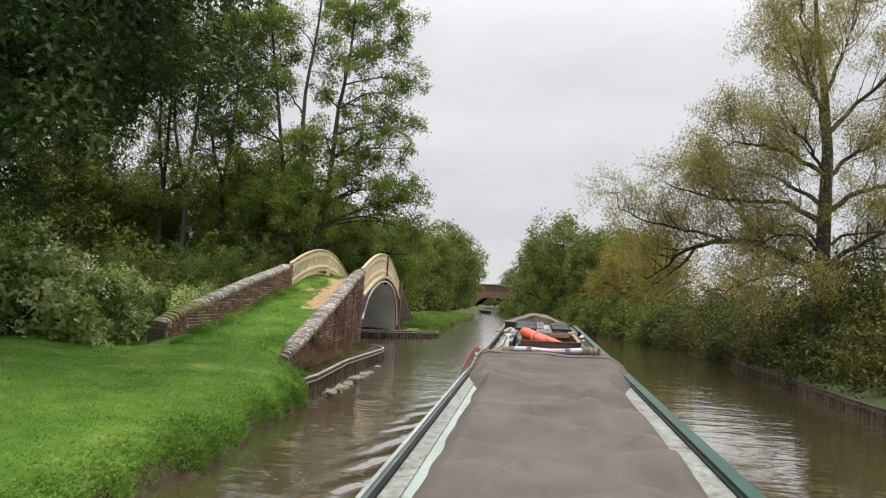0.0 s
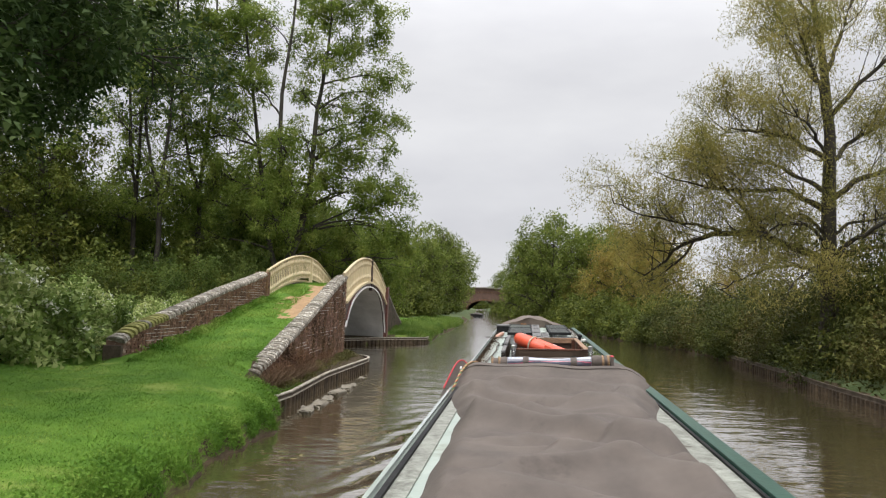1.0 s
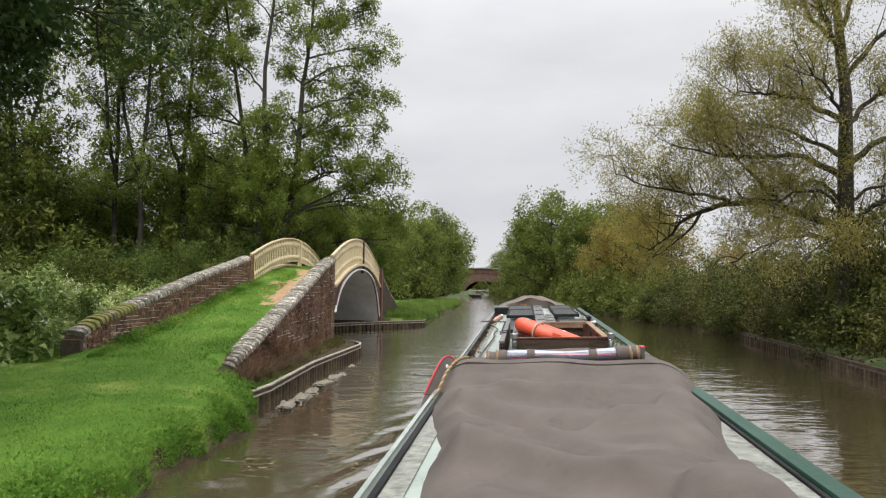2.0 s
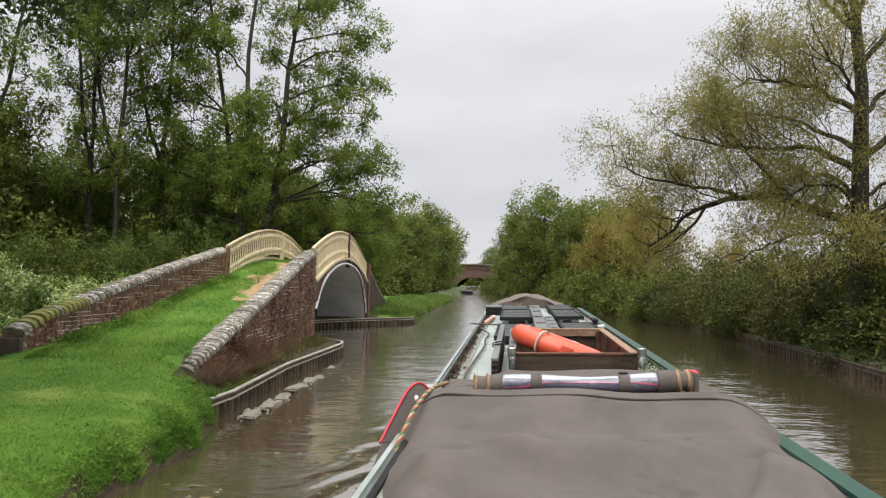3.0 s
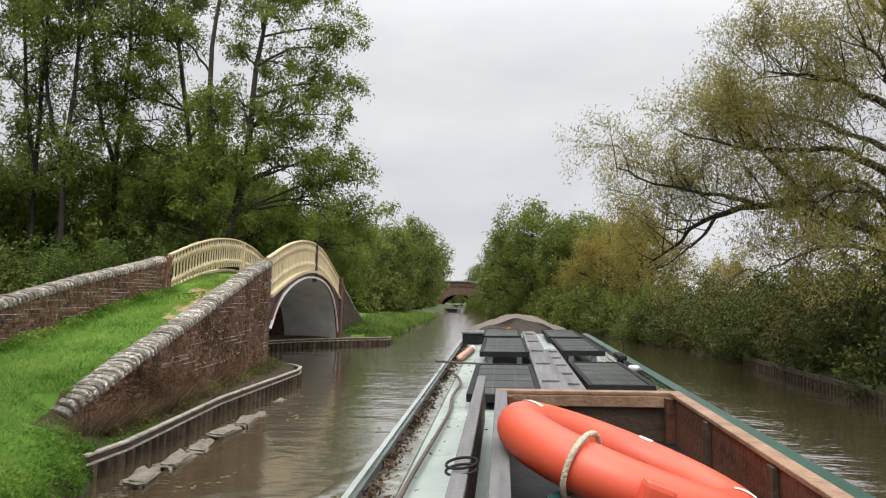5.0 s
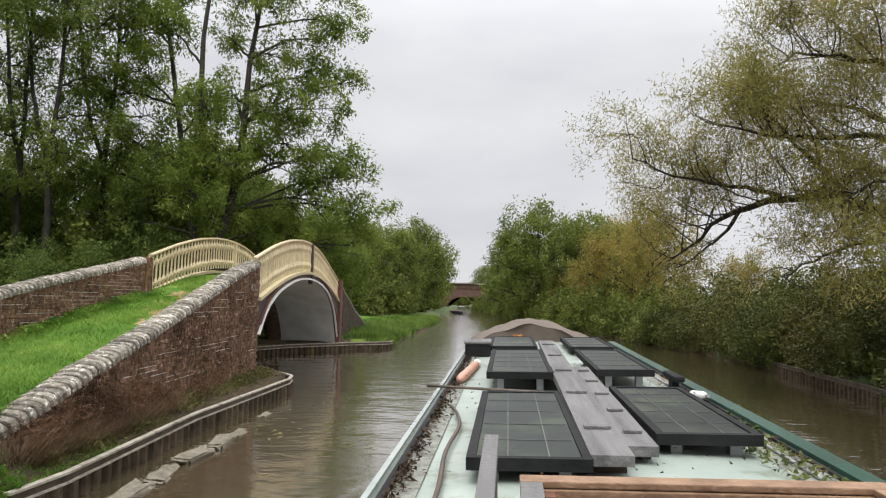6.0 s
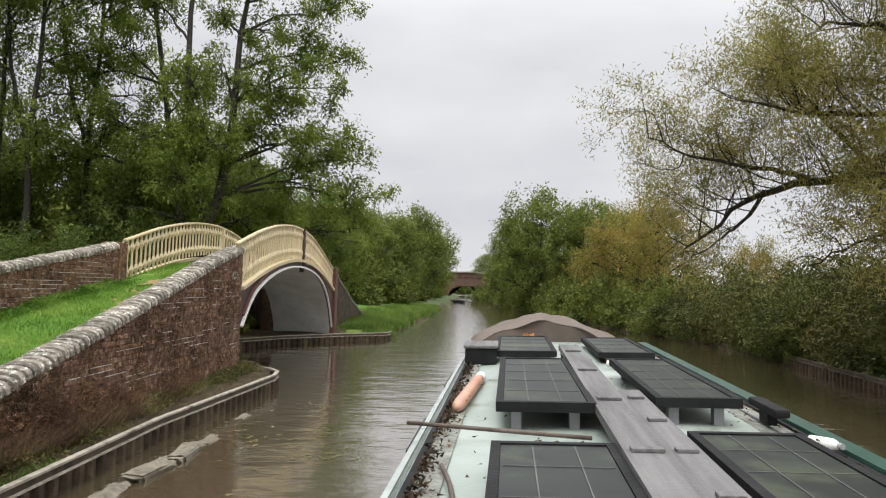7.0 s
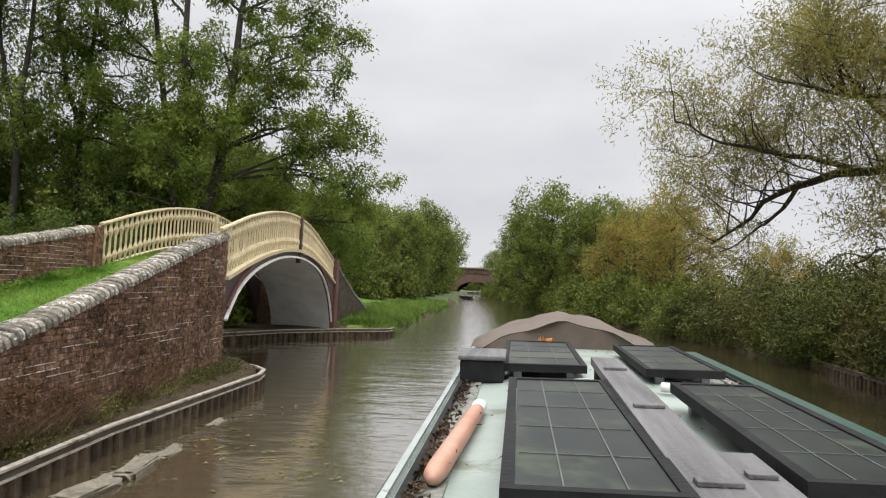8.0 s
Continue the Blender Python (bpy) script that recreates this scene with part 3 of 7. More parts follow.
# the barrel, whitewashed underneath, and the deck above it
bm = bmesh.new()
prof = [(23.95, 0.0), (23.95, 1.2)] + arc(SOFFIT, 46, 24.0, 35.95) + [(36.0, 0.0)]
lo_ring = [bm.verts.new((XO - 0.06, y, z)) for y, z in prof]
hi_ring = [bm.verts.new((-5.50, y + SKEW * 0.9, z)) for y, z in prof]
for i in range(len(prof) - 1):
    bm.faces.new((lo_ring[i], lo_ring[i + 1], hi_ring[i + 1], hi_ring[i]))
part("barrel", bm, M_WHITEWASH, bridge, "stained whitewashed underside", True)
top = arc(PATH_Z, 110, 23.6, 36.6)
bm = bmesh.new()
grid = [[bm.verts.new((x, y, z - 0.02 + 0.05 * math.sin(x * 3 + y * 2) * (abs(x + 4.6) < 1.1))) for x in np.linspace(XL - 0.1, XI + 0.15, 31)] for y, z in top]
for r0, r1 in zip(grid, grid[1:]):
    for k in range(30):
        bm.faces.new((r0[k], r0[k + 1], r1[k + 1], r1[k]))
deck = part("deck", bm, M_GRASS, bridge, "grassed deck", True)
deck.data.materials.append(M_PATHDIRT)
for f in deck.data.polygons:
    c = f.center
    if -4.9 + 0.25 * math.sin(c.y * 1.3) + 0.5 * noise.noise(c * 3.1) < c.x < -3.5 + 0.1 * math.sin(c.y * 2) + 0.35 * noise.noise(c * 2.7 + Vector((5, 0, 0))):
        f.material_index = 1


def spandrel(x, thick, name, low, high, n, material, label="", dy=0.0):
    """An iron face between two curves, standing at x."""
    bm = bmesh.new()
    a, b = arc(low, n, 24.0, 35.95), arc(high, n, 24.0, 36.3)
    rows = [[bm.verts.new((x + s, y + dy, z)) for y, z in c] for s in (0, -thick) for c in (a, b)]
    for i in range(n - 1):
        bm.faces.new((rows[0][i], rows[0][i + 1], rows[1][i + 1], rows[1][i]))
        bm.faces.new((rows[3][i], rows[3][i + 1], rows[2][i + 1], rows[2][i]))
        bm.faces.new((rows[1][i], rows[1][i + 1], rows[3][i + 1], rows[3][i]))
        bm.faces.new((rows[2][i], rows[2][i + 1], rows[0][i + 1], rows[0][i]))
    return part(name, bm, material, bridge, label)


def rib(x, z_off, w, h, name, table, material, label="", lo=None, hi=None, n=40, dy=0.0):
    return part(name, sweep([(x, y + dy, z + z_off) for y, z in arc(table, n, lo, hi)], [(-w / 2, -h / 2), (w / 2, -h / 2), (w / 2, h / 2), (-w / 2, h / 2)]), material, bridge, label)


for x, sgn, dy in ((XO, 1, 0.0), (XLO, -1, SKEW)):
    spandrel(x - 0.01 * sgn, 0.05 * sgn, "spandrel", SOFFIT, RAIL_LOW, 40, M_DARKIRON, "dark brown iron spandrel", dy)
    rib(x + 0.02 * sgn, 0.0, 0.06, 0.045, "arch_ring", SOFFIT, M_WHITE if sgn > 0 else M_DARKIRON, "white-edged arch ring", 24.0, 35.95, dy=dy)
    rib(x + 0.03 * sgn, 0.17, 0.05, 0.05, "arch_moulding", SOFFIT, M_RUSTRED, "", 24.05, 35.7, dy=dy)
    rib(x + 0.0 * sgn, -0.02, 0.14, 0.08, "bottom_rail", RAIL_LOW, M_CREAM, "", 23.9, 36.3, dy=dy)


# balustrades: one baluster shared by all, with a spearhead swelling above and below
def baluster_mesh():
    bm = bmesh.new()
    prof = ((0, 0.030), (0.10, 0.030), (0.15, 0.050), (0.205, 0.066), (0.26, 0.048), (0.31, 0.028), (0.62, 0.028), (0.67, 0.048), (0.725, 0.066), (0.78, 0.050), (0.83, 0.030), (0.93, 0.030))
    rings = [[bm.verts.new((0.6 * r * c, r * s, z)) for c, s in ((1, 0.5), (0, 1), (-1, 0.5), (-1, -0.5), (0, -1), (1, -0.5))] for z, r in prof]
    for r0, r1 in zip(rings, rings[1:]):
        for k in range(6):
            bm.faces.new((r0[k], r0[(k + 1) % 6], r1[(k + 1) % 6], r1[k]))
    me = bpy.data.meshes.new("baluster")
    bmesh.ops.recalc_face_normals(bm, faces=bm.faces)
    bm.to_mesh(me)
    bm.free()
    me.materials.append(M_CREAM)
    return me


BALUSTER = baluster_mesh()
for x, y_start, dy, lift in ((XO - 0.05, 23.7, 0.0, 0.0), (-5.90, 24.42 - SKEW, SKEW, 0.07)):
    side = new("balustrade")
    side.parent = bridge
    side["label"] = "cream cast-iron balustrade"
    part("handrail", sweep([(x, y + dy, z + lift) for y, z in arc(RAIL_TOP, 44, max(23.6, y_start - 0.06))], [(-0.038, -0.028), (0.038, -0.028), (0.05, 0.0), (0.036, 0.028), (-0.036, 0.028), (-0.05, 0.0)]), M_CREAM, side)
    part("mid_rail", sweep([(x, y + dy, z - 0.21 + lift) for y, z in arc(RAIL_TOP, 44, y_start)], disc(0.012, 6)), M_CREAM, side)
    part("low_rail", sweep([(x, y + dy, z + 0.23 + lift) for y, z in arc(RAIL_LOW, 44, y_start)], disc(0.012, 6)), M_CREAM, side)
    pitch = 0.195 if x > -4 else 0.235
    for y in np.arange(y_start + 0.06, 36.2, pitch):
        zt, zb = lerp(RAIL_TOP, y) - 0.03, lerp(RAIL_LOW, y) + 0.02
        b = part("baluster", BALUSTER, None, side)
        b.matrix_basis = Matrix.Translation((x, y + dy, zb + lift)) @ Matrix.Diagonal((1.1, 0.9 if x > -4 else 1.15, (zt - zb) / 0.93, 1))
    bm = box(bmesh.new(), (x - 0.05, 30.22 + dy, 2.55), (x + 0.085, 30.38 + dy, 3.86), 0.012)
    for z in (2.75, 3.05, 3.35, 3.65):
        r = bmesh.ops.create_uvsphere(bm, u_segments=6, v_segments=4, radius=0.03)
        bmesh.ops.translate(bm, vec=(x + 0.085, 30.3 + dy, z), verts=r["verts"])
    part("joint_post", bm, M_DARKIRON if x > -4 else M_CREAM, bridge, "dark bolted iron post" if x > -4 else "")
    part("end_pilaster", box(bmesh.new(), (x - 0.12, 36.15 + dy, 0.2), (x + 0.14, 36.75 + dy, 2.84), 0.02), M_RUSTRED, bridge, "rust-red end pilaster")

# brick ramps: mortar core, bricks, coping
RIGHT_WALL = ((14.75, -3.42), (15.1, -3.33), (15.8, -3.27), (17, -3.25), (23.95, -3.25))
LEFT_WALL = ((14.9, -6.20), (15.4, -6.08), (16.2, -5.99), (17.4, -5.95), (24.1, -5.95))
RIGHT_TOP = ((14.7, 0.66), (15.0, 0.84), (16.4, 1.24), (17.3, 1.44), (18.2, 1.64), (19.5, 1.95), (21.2, 2.36), (22.4, 2.66), (23.95, 2.96))
LEFT_TOP = ((14.8, 1.22), (15.4, 1.50), (17.4, 1.90), (20.1, 2.36), (22.6, 2.74), (24.1, 2.98))
FAR_TOP = ((36.7, 2.82), (38, 2.45), (42, 1.55), (46.5, 0.75))


def wall_core(name, plan, tops, base, y0, y1, half, material):
    bm = bmesh.new()
    rows = []
    for y in np.arange(y0, y1 + 0.001, (y1 - y0) / 30):
        x, t = lerp(plan, y), lerp(tops, y) - 0.085
        rows.append([bm.verts.new(p) for p in ((x - half, y, base), (x - half, y, t), (x + half, y, t), (x + half, y, base))])
    for r0, r1 in zip(rows, rows[1:]):
        for k in range(3):
            bm.faces.new((r0[k], r0[k + 1], r1[k + 1], r1[k]))
    bm.faces.new(rows[0])
    bm.faces.new(rows[-1][::-1])
    return part(name, bm, material, bridge, "brick ramp wall with weathered coping")


core_r = wall_core("ramp_wall", RIGHT_WALL, RIGHT_TOP, -0.2, 14.75, 23.95, 0.17, M_MORTAR)
core_l = wall_core("ramp_wall", LEFT_WALL, LEFT_TOP, 0.3, 14.9, 24.1, 0.17, M_MORTAR)
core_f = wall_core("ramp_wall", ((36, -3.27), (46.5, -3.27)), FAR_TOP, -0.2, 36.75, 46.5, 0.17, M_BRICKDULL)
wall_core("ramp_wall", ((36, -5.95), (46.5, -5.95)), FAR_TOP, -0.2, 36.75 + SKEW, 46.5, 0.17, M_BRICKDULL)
part("end_pier", box(bmesh.new(), (-6.16, 24.02, 0.3), (-5.74, 24.38, 2.98), 0.02), M_BRICKS, bridge, "red brick end pier")
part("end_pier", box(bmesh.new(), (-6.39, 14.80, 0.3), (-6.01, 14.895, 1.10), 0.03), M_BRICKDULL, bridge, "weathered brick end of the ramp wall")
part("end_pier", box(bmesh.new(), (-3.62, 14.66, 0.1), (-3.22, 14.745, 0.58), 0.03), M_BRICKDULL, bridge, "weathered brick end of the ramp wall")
part("abutment", box(bmesh.new(), (XLO, 23.5, -0.3), (XO - 0.02, 23.94, 2.0), 0.01), M_MORTAR, bridge)
part("abutment", slab([(XO - 0.07, 36.02, 1.9), (XO - 0.07, 36.6, 1.9), (XLO, 37.1 + SKEW, 1.9), (XLO, 36.06 + SKEW * 1.15, 1.9)], 2.2), M_MORTAR, bridge)


# ---- far brick bridge and hedge line ----
def far_bridge():
    ob = tagged(new("road_bridge"), "distant red brick arched road bridge across the canal", "bridge")
    y0, y1, cx, r = 162.5, 168.0, 5.9, 3.9
    bm = bmesh.new()
    outline = [(-22, 0.2), (-22, 4.6), (-8, 5.35), (0, 5.75), (8, 5.35), (22, 4.6), (22, 0.2)]
    arch = [(r * math.cos(a), 0.5 + 2.3 * math.sin(a)) for a in np.linspace(0, math.pi, 17)]
    pts = [(cx + a, b) for a, b in outline] + [(cx + r, 0.2)] + [(cx + a, b) for a, b in arch] + [(cx - r, 0.2)]
    f = [bm.verts.new((x, y0, z)) for x, z in pts]
    b = [bm.verts.new((x, y1, z)) for x, z in pts]
    bm.faces.new(f)
    bm.faces.new(b[::-1])
    for i in range(len(pts)):
        j = (i + 1) % len(pts)
        bm.faces.new((f[j], f[i], b[i], b[j]))
    bmesh.ops.triangulate(bm, faces=[q for q in bm.faces if len(q.verts) > 4])
    part("wall", bm, M_FARBRICK, ob)
    part("coping", sweep([(cx + a, y0 - 0.05, b + 0.06) for a, b in outline[1:6]], [(-0.3, -0.1), (0.3, -0.1), (0.3, 0.1), (-0.3, 0.1)]), M_COPING, ob)
    part("string_course", sweep([(cx + a, y0 - 0.06, b - 1.0) for a, b in outline[1:6]], [(-0.08, -0.09), (0.08, -0.09), (0.08, 0.09), (-0.08, 0.09)]), M_BRICKS, ob)
    part("arch_ring", sweep([(cx + 1.06 * a, y0 - 0.04, 0.5 + (b - 0.5) * 1.08) for a, b in arch], [(-0.18, -0.08), (0.18, -0.08), (0.18, 0.08), (-0.18, 0.08)], up=(0, 1, 0)), M_BRICKS, ob)


M_FARBRICK = surf("far_red_brick", (0.085, 0.052, 0.042), (0.15, 0.088, 0.066), 1.5, 0.9, 0, 0.4, 12)
far_bridge()


def moored_boat():
    ob = tagged(new("moored_boat"), "small dark boat moored against the far towpath bank", "boat")
    part("hull", loft_rings([[(-w, b, -0.25), (-w * 1.05, b, 0.42 + 0.1 * k), (w * 1.05, b, 0.42 + 0.1 * k), (w, b, -0.25)] for b, w, k in ((0, 0.80, 0), (1.2, 0.98, 0), (5.5, 0.98, 0), (7.0, 0.6, 1), (7.6, 0.12, 2))]), M_BLACK, ob, "black hull")
    part("cover", loft_rings([[(-0.8, b, 0.44), (-0.4, b, 0.44 + h), (0.4, b, 0.44 + h), (0.8, b, 0.44)] for b, h in ((0.3, 0.05), (1.2, 0.10), (4.8, 0.10), (5.4, 0.05))]), M_DARKIRON, ob, "dark brown canvas cover")
    ob.matrix_basis = pose(3.0, 110, 0, 0, 0, -3)


def loft_rings(rings):
    bm = bmesh.new()
    R = [[bm.verts.new(p) for p in r] for r in rings]
    for r0, r1 in zip(R, R[1:]):
        for k in range(4):
            bm.faces.new((r0[k], r0[(k + 1) % 4], r1[(k + 1) % 4], r1[k]))
    bm.faces.new(R[0][::-1])
    bm.faces.new(R[-1])
    return bm


moored_boat()


# ---- sheet piling ----
def pile_mesh():
    bm = bmesh.new()
    sec = ((-0.125, 0.0), (-0.07, 0.0), (-0.04, 0.06), (0.04, 0.06), (0.07, 0.0), (0.125, 0.0), (0.125, -0.015), (-0.125, -0.015))
    a = [bm.verts.new((x, y, -0.9)) for x, y in sec]
    b = [bm.verts.new((x, y, 0.198)) for x, y in sec]
    for i in range(8):
        bm.faces.new((a[i], a[(i + 1) % 8], b[(i + 1) % 8], b[i]))
    bm.faces.new(b)
    me = bpy.data.meshes.new("piling_panel")
    bmesh.ops.recalc_face_normals(bm, faces=bm.faces)
    bm.to_mesh(me)
    bm.free()
    me.materials.append(M_PILE)
    return me


PILE = pile_mesh()


def piling(points, label, rail=None):
    """Sheet piles along a line on the water's edge, the water to the right of its way, with two walings."""
    ob = tagged(new("sheet_piling"), label, "canal piling")
    P = [Vector((*p, 0)) for p in points]
    fine = []
    for a, b in zip(P, P[1:]):
        k = max(1, round((b - a).length / 0.25))
        fine += [a.lerp(b, i / k) for i in range(k)]
    fine.append(P[-1])
    for z, w, h, name in ((0.314, 0.058, 0.013, "capping"), (0.212, 0.055, 0.010, "waling")):
        part(name, sweep([(*p.xy, z) for p in fine], [(-0.015, -h), (w, -h), (w, h), (-0.015, h)]), rail or M_RAILTOP, ob)
    part("fascia", sweep([(*p.xy, 0.262) for p in fine], [(-0.04, -0.039), (0.026, -0.039), (0.026, 0.038), (-0.04, 0.038)]), M_RAILWOOD, ob, "grey timber between the walings")
    part("backing", sweep([(*p.xy, 0.2) for p in fine], [(-0.05, -0.3), (0.0, -0.3), (0.0, 0.05), (-0.05, 0.05)]), M_PILE, ob)
    for a, b in zip(fine, fine[1:]):
        d = (b - a).normalized()
        p = part("piling_panel", PILE, None, ob)
        p.matrix_basis = Matrix.Translation((a + b) / 2 + d.cross(Vector((0, 0, 1))) * 0.01) @ Matrix.Rotation(math.atan2(d.y, d.x), 4, "Z") @ Matrix.Rotation(math.pi, 4, "Z")
    return ob


piling([(-2.72, 14.2), (-2.62, 15), (-2.62, 18.7), (-2.34, 22), (-2.22, 23.5), (-2.3, 24.1), (-2.6, 24.6), (-3.0, 24.9)], "rusty sheet piling with grey timber walings at the water's edge")
piling([(-5.8, 32.0), (-4.5, 34.4), (-2.5, 36.5), (-1.35, 37.3), (-1.05, 37.7), (-1.0, 38.6)], "sheet piling with grey walings round the point of the bank")
piling([(12.6, 32.5), (12.0, 28.3), (11.6, 25), (10.85, 20.9), (10.3, 16.5), (9.6, 10)], "low weathered piling below the overgrown bank", M_RAILWOOD)

for k, (x, y, s) in enumerate(((-2.12, 15.35, 0.36), (-2.10, 16.25, 0.36), (-2.06, 17.15, 0.36), (-2.0, 18.05, 0.36), (-1.96, 18.85, 0.30), (-1.98, 20.6, 0.22), (-2.18, 14.5, 0.34), (-1.85, 21.8, 0.14))):
    bm = bmesh.new()
    box(bm, (-1, -1, -1), (1, 1, 1))
    bmesh.ops.bevel(bm, geom=bm.edges[:], offset=0.18, segments=2, affect="EDGES")
    bmesh.ops.subdivide_edges(bm, edges=bm.edges[:], cuts=3, use_grid_fill=True)
    for v in bm.verts:
        v.co = Vector((v.co.x * 0.36, v.co.y * 1.12, v.co.z * 0.30)) * (s * (1 + 0.20 * noise.noise(v.co * 4.5) + 0.34 * noise.noise(v.co * 1.6 + Vector((k, 0, 0)))))
    ob = part("stone", bm, M_STONE)
    ob.matrix_basis = pose(x, y, -0.055 - 0.02 * math.sin(k * 1.9), 3 * math.sin(k * 3.1), 3 + 5 * math.sin(k * 1.3), 6 * math.sin(k * 2.3))
    tagged(ob, "wet fallen coping stone lying in the shallows", "stone", "stones in the shallows")


# ---- trees and bushes ----
def smooth_line(points, n, rng, jitter):
    """A line through points, rounded and slightly crooked."""
    points = np.asarray(points, float)
    t, u = np.linspace(0, 1, len(points)), np.linspace(0, 1, n)
    line = np.stack([np.interp(u, t, points[:, k]) for k in range(3)], 1)
    for _ in range(2):
        line[1:-1] = (line[:-2] + 2 * line[1:-1] + line[2:]) / 4
    line[1:-1] += rng.normal(scale=jitter, size=(n - 2, 3))
    return line


def tufted(rng, centres, per, spread, leaf, droop):
    """Tufts of leaves that stand out from the end of a twig."""
    n = len(centres) * per
    off = rng.normal(size=(n, 3)) * np.array([1, 1, 0.95])
    size = np.repeat(rng.uniform(0.6, 1.35, len(centres)), per)[:, None]
    c = np.repeat(centres, per, axis=0) + np.clip(off, -1.7, 1.7) * spread * size
    d = off / (np.linalg.norm(off, axis=1, keepdims=True) + 1e-6) + rng.normal(scale=0.45, size=(n, 3)) - np.array([0, 0, droop])
    d /= np.linalg.norm(d, axis=1, keepdims=True) + 1e-6
    s = np.cross(d, rng.normal(scale=0.55, size=(n, 3)) + np.array([0, 0, 1.0]))
    s /= np.linalg.norm(s, axis=1, keepdims=True) + 1e-6
    k = rng.uniform(0.65, 1.3, (n, 1))
    d, s = d * leaf[0] * 0.5 * k, s * leaf[1] * 0.5 * k
    V = np.stack([c + s - d * 0.6, c + d * 1.3, c - s - d * 0.7], 1).reshape(-1, 3)
    return V, np.arange(n * 3).reshape(-1, 3)


def crowned(seed, stems, masses, tufts, per, spread, leaf, droop=0.3, twigs=3, reach=1.0):
    """A tree of stems, a limb to each mass of its crown, boughs that part there, twigs, and tufts of leaves at their ends.
    stems: (points, foot radius, top radius); masses: (x, y, z, radius)."""
    rng = np.random.default_rng(seed)
    branches, trunk_pts = [], []
    for pts, r0, r1 in stems:
        line = smooth_line(pts, 14, rng, 0.03)
        rad = np.linspace(r0, r1, 14)
        rad[0] *= 1.3
        branches.append((line, rad))
        trunk_pts.append(np.concatenate([line, rad[:, None]], 1)[1:])
    trunk_pts = np.concatenate(trunk_pts)
    ends, share = [], []
    for x, y, z, r in masses:
        c = np.array([x, y, z])
        want = c - np.array([0, 0, 0.45 * np.hypot(*(trunk_pts[:, :2] - c[:2]).T).min() + 0.3 * r])
        cost = np.linalg.norm(trunk_pts[:, :3] - want, axis=1) + 3.0 * np.maximum(trunk_pts[:, 2] - z, 0)
        at = trunk_pts[cost.argmin()]
        mid = at[:3] * 0.45 + c * 0.55 + np.array([0, 0, 0.10 * np.linalg.norm(c - at[:3])]) + rng.normal(scale=0.10 * r, size=3)
        limb = smooth_line([at[:3], mid, c], 8, rng, 0.025 * r)
        u = np.linspace(0, 1, 8)
        lr = min(0.62 * at[3], 0.022 + 0.035 * r)
        branches.append((limb, lr * (1 - 0.72 * u)))
        for _ in range(int(6 + 4 * r)):
            w = rng.uniform(0.55, 1.0)
            b0 = np.array([np.interp(w, u, limb[:, k]) for k in range(3)])
            d = rng.normal(size=3) + np.array([0, 0, 0.25])
            tip = c + d / np.linalg.norm(d) * r * rng.uniform(0.65, 1.05) * reach * np.array([1, 1, 0.95])
            bough = smooth_line([b0, (b0 + tip) / 2 + rng.normal(scale=0.12 * r, size=3), tip], 5, rng, 0.03 * r)
            branches.append((bough, np.linspace(0.30 * lr + 0.006, 0.006, 5)))
            ends += [bough[3], bough[4], bough[4]]
            share += [r * r * 0.6, r * r, r * r]
            for _ in range(twigs):
                d2 = d / np.linalg.norm(d) + rng.normal(scale=0.8, size=3)
                tw = bough[rng.integers(1, 5)] + d2 / np.linalg.norm(d2) * r * rng.uniform(0.25, 0.5) * np.linspace(0, 1, 3)[:, None]
                branches.append((tw, np.array([0.009, 0.007, 0.004])))
                ends += [tw[1], tw[2], tw[2]]
                share += [r * r * 0.5, r * r, r * r]
    ends, share = np.array(ends), np.array(share)
    pick = rng.choice(len(ends), tufts, p=share / share.sum())
    centres = ends[pick] + rng.normal(scale=0.8 * spread, size=(tufts, 3))
    return branches, tufted(rng, centres, per, spread, leaf, droop)


def dome(seed, n, r, z0, z1, lump=(0.30, 0.44), top=0.62):
    """Masses of a rounded crown between two heights."""
    rng = np.random.default_rng(seed)
    out = []
    for k in range(n):
        h = (k + 0.5) / n
        az = k * 2.399 + rng.uniform(-0.4, 0.4)
        wide = math.sqrt(max(0.04, 1 - ((h - 0.36) / (0.66 if h > 0.36 else 0.75)) ** 2)) * rng.uniform(0.45, 0.78)
        m = r * rng.uniform(*lump)
        out.append((r * wide * math.cos(az), r * wide * math.sin(az), z0 + m * 0.7 + (z1 - z0 - m * 1.4) * h ** 0.92, m))
    return out


def tree(name, label, at, turn, grown, bark, leafage, group="", sides=6):
    ob = tagged(new(name), label, "tree", group)
    branches, (lv, lf) = grown
    big = [b for b in branches if b[1][0] > 0.028]
    fine = [b for b in branches if b[1][0] <= 0.028]
    part("trunk", raw("trunk", *tubes(big, sides), bark, True), None, ob)
    if fine:
        part("twig_mass", raw("twig_mass", *tubes(fine, 3), bark), None, ob)["kind"] = "stuff"
    part("crown", raw("crown", lv, lf, leafage), None, ob)["kind"] = "stuff"
    ob.matrix_basis = pose(*at, 0, 0, turn)
    return ob


def again(ob, x, y, z, turn, s=1.0, sz=None, label=""):
    """The same growth once more, turned and scaled."""
    made = copy_thing(ob, pose(x, y, z, 0, 0, turn) @ Matrix.Diagonal((s, s, sz or s, 1)))
    if label:
        made["label"] = label
    return made


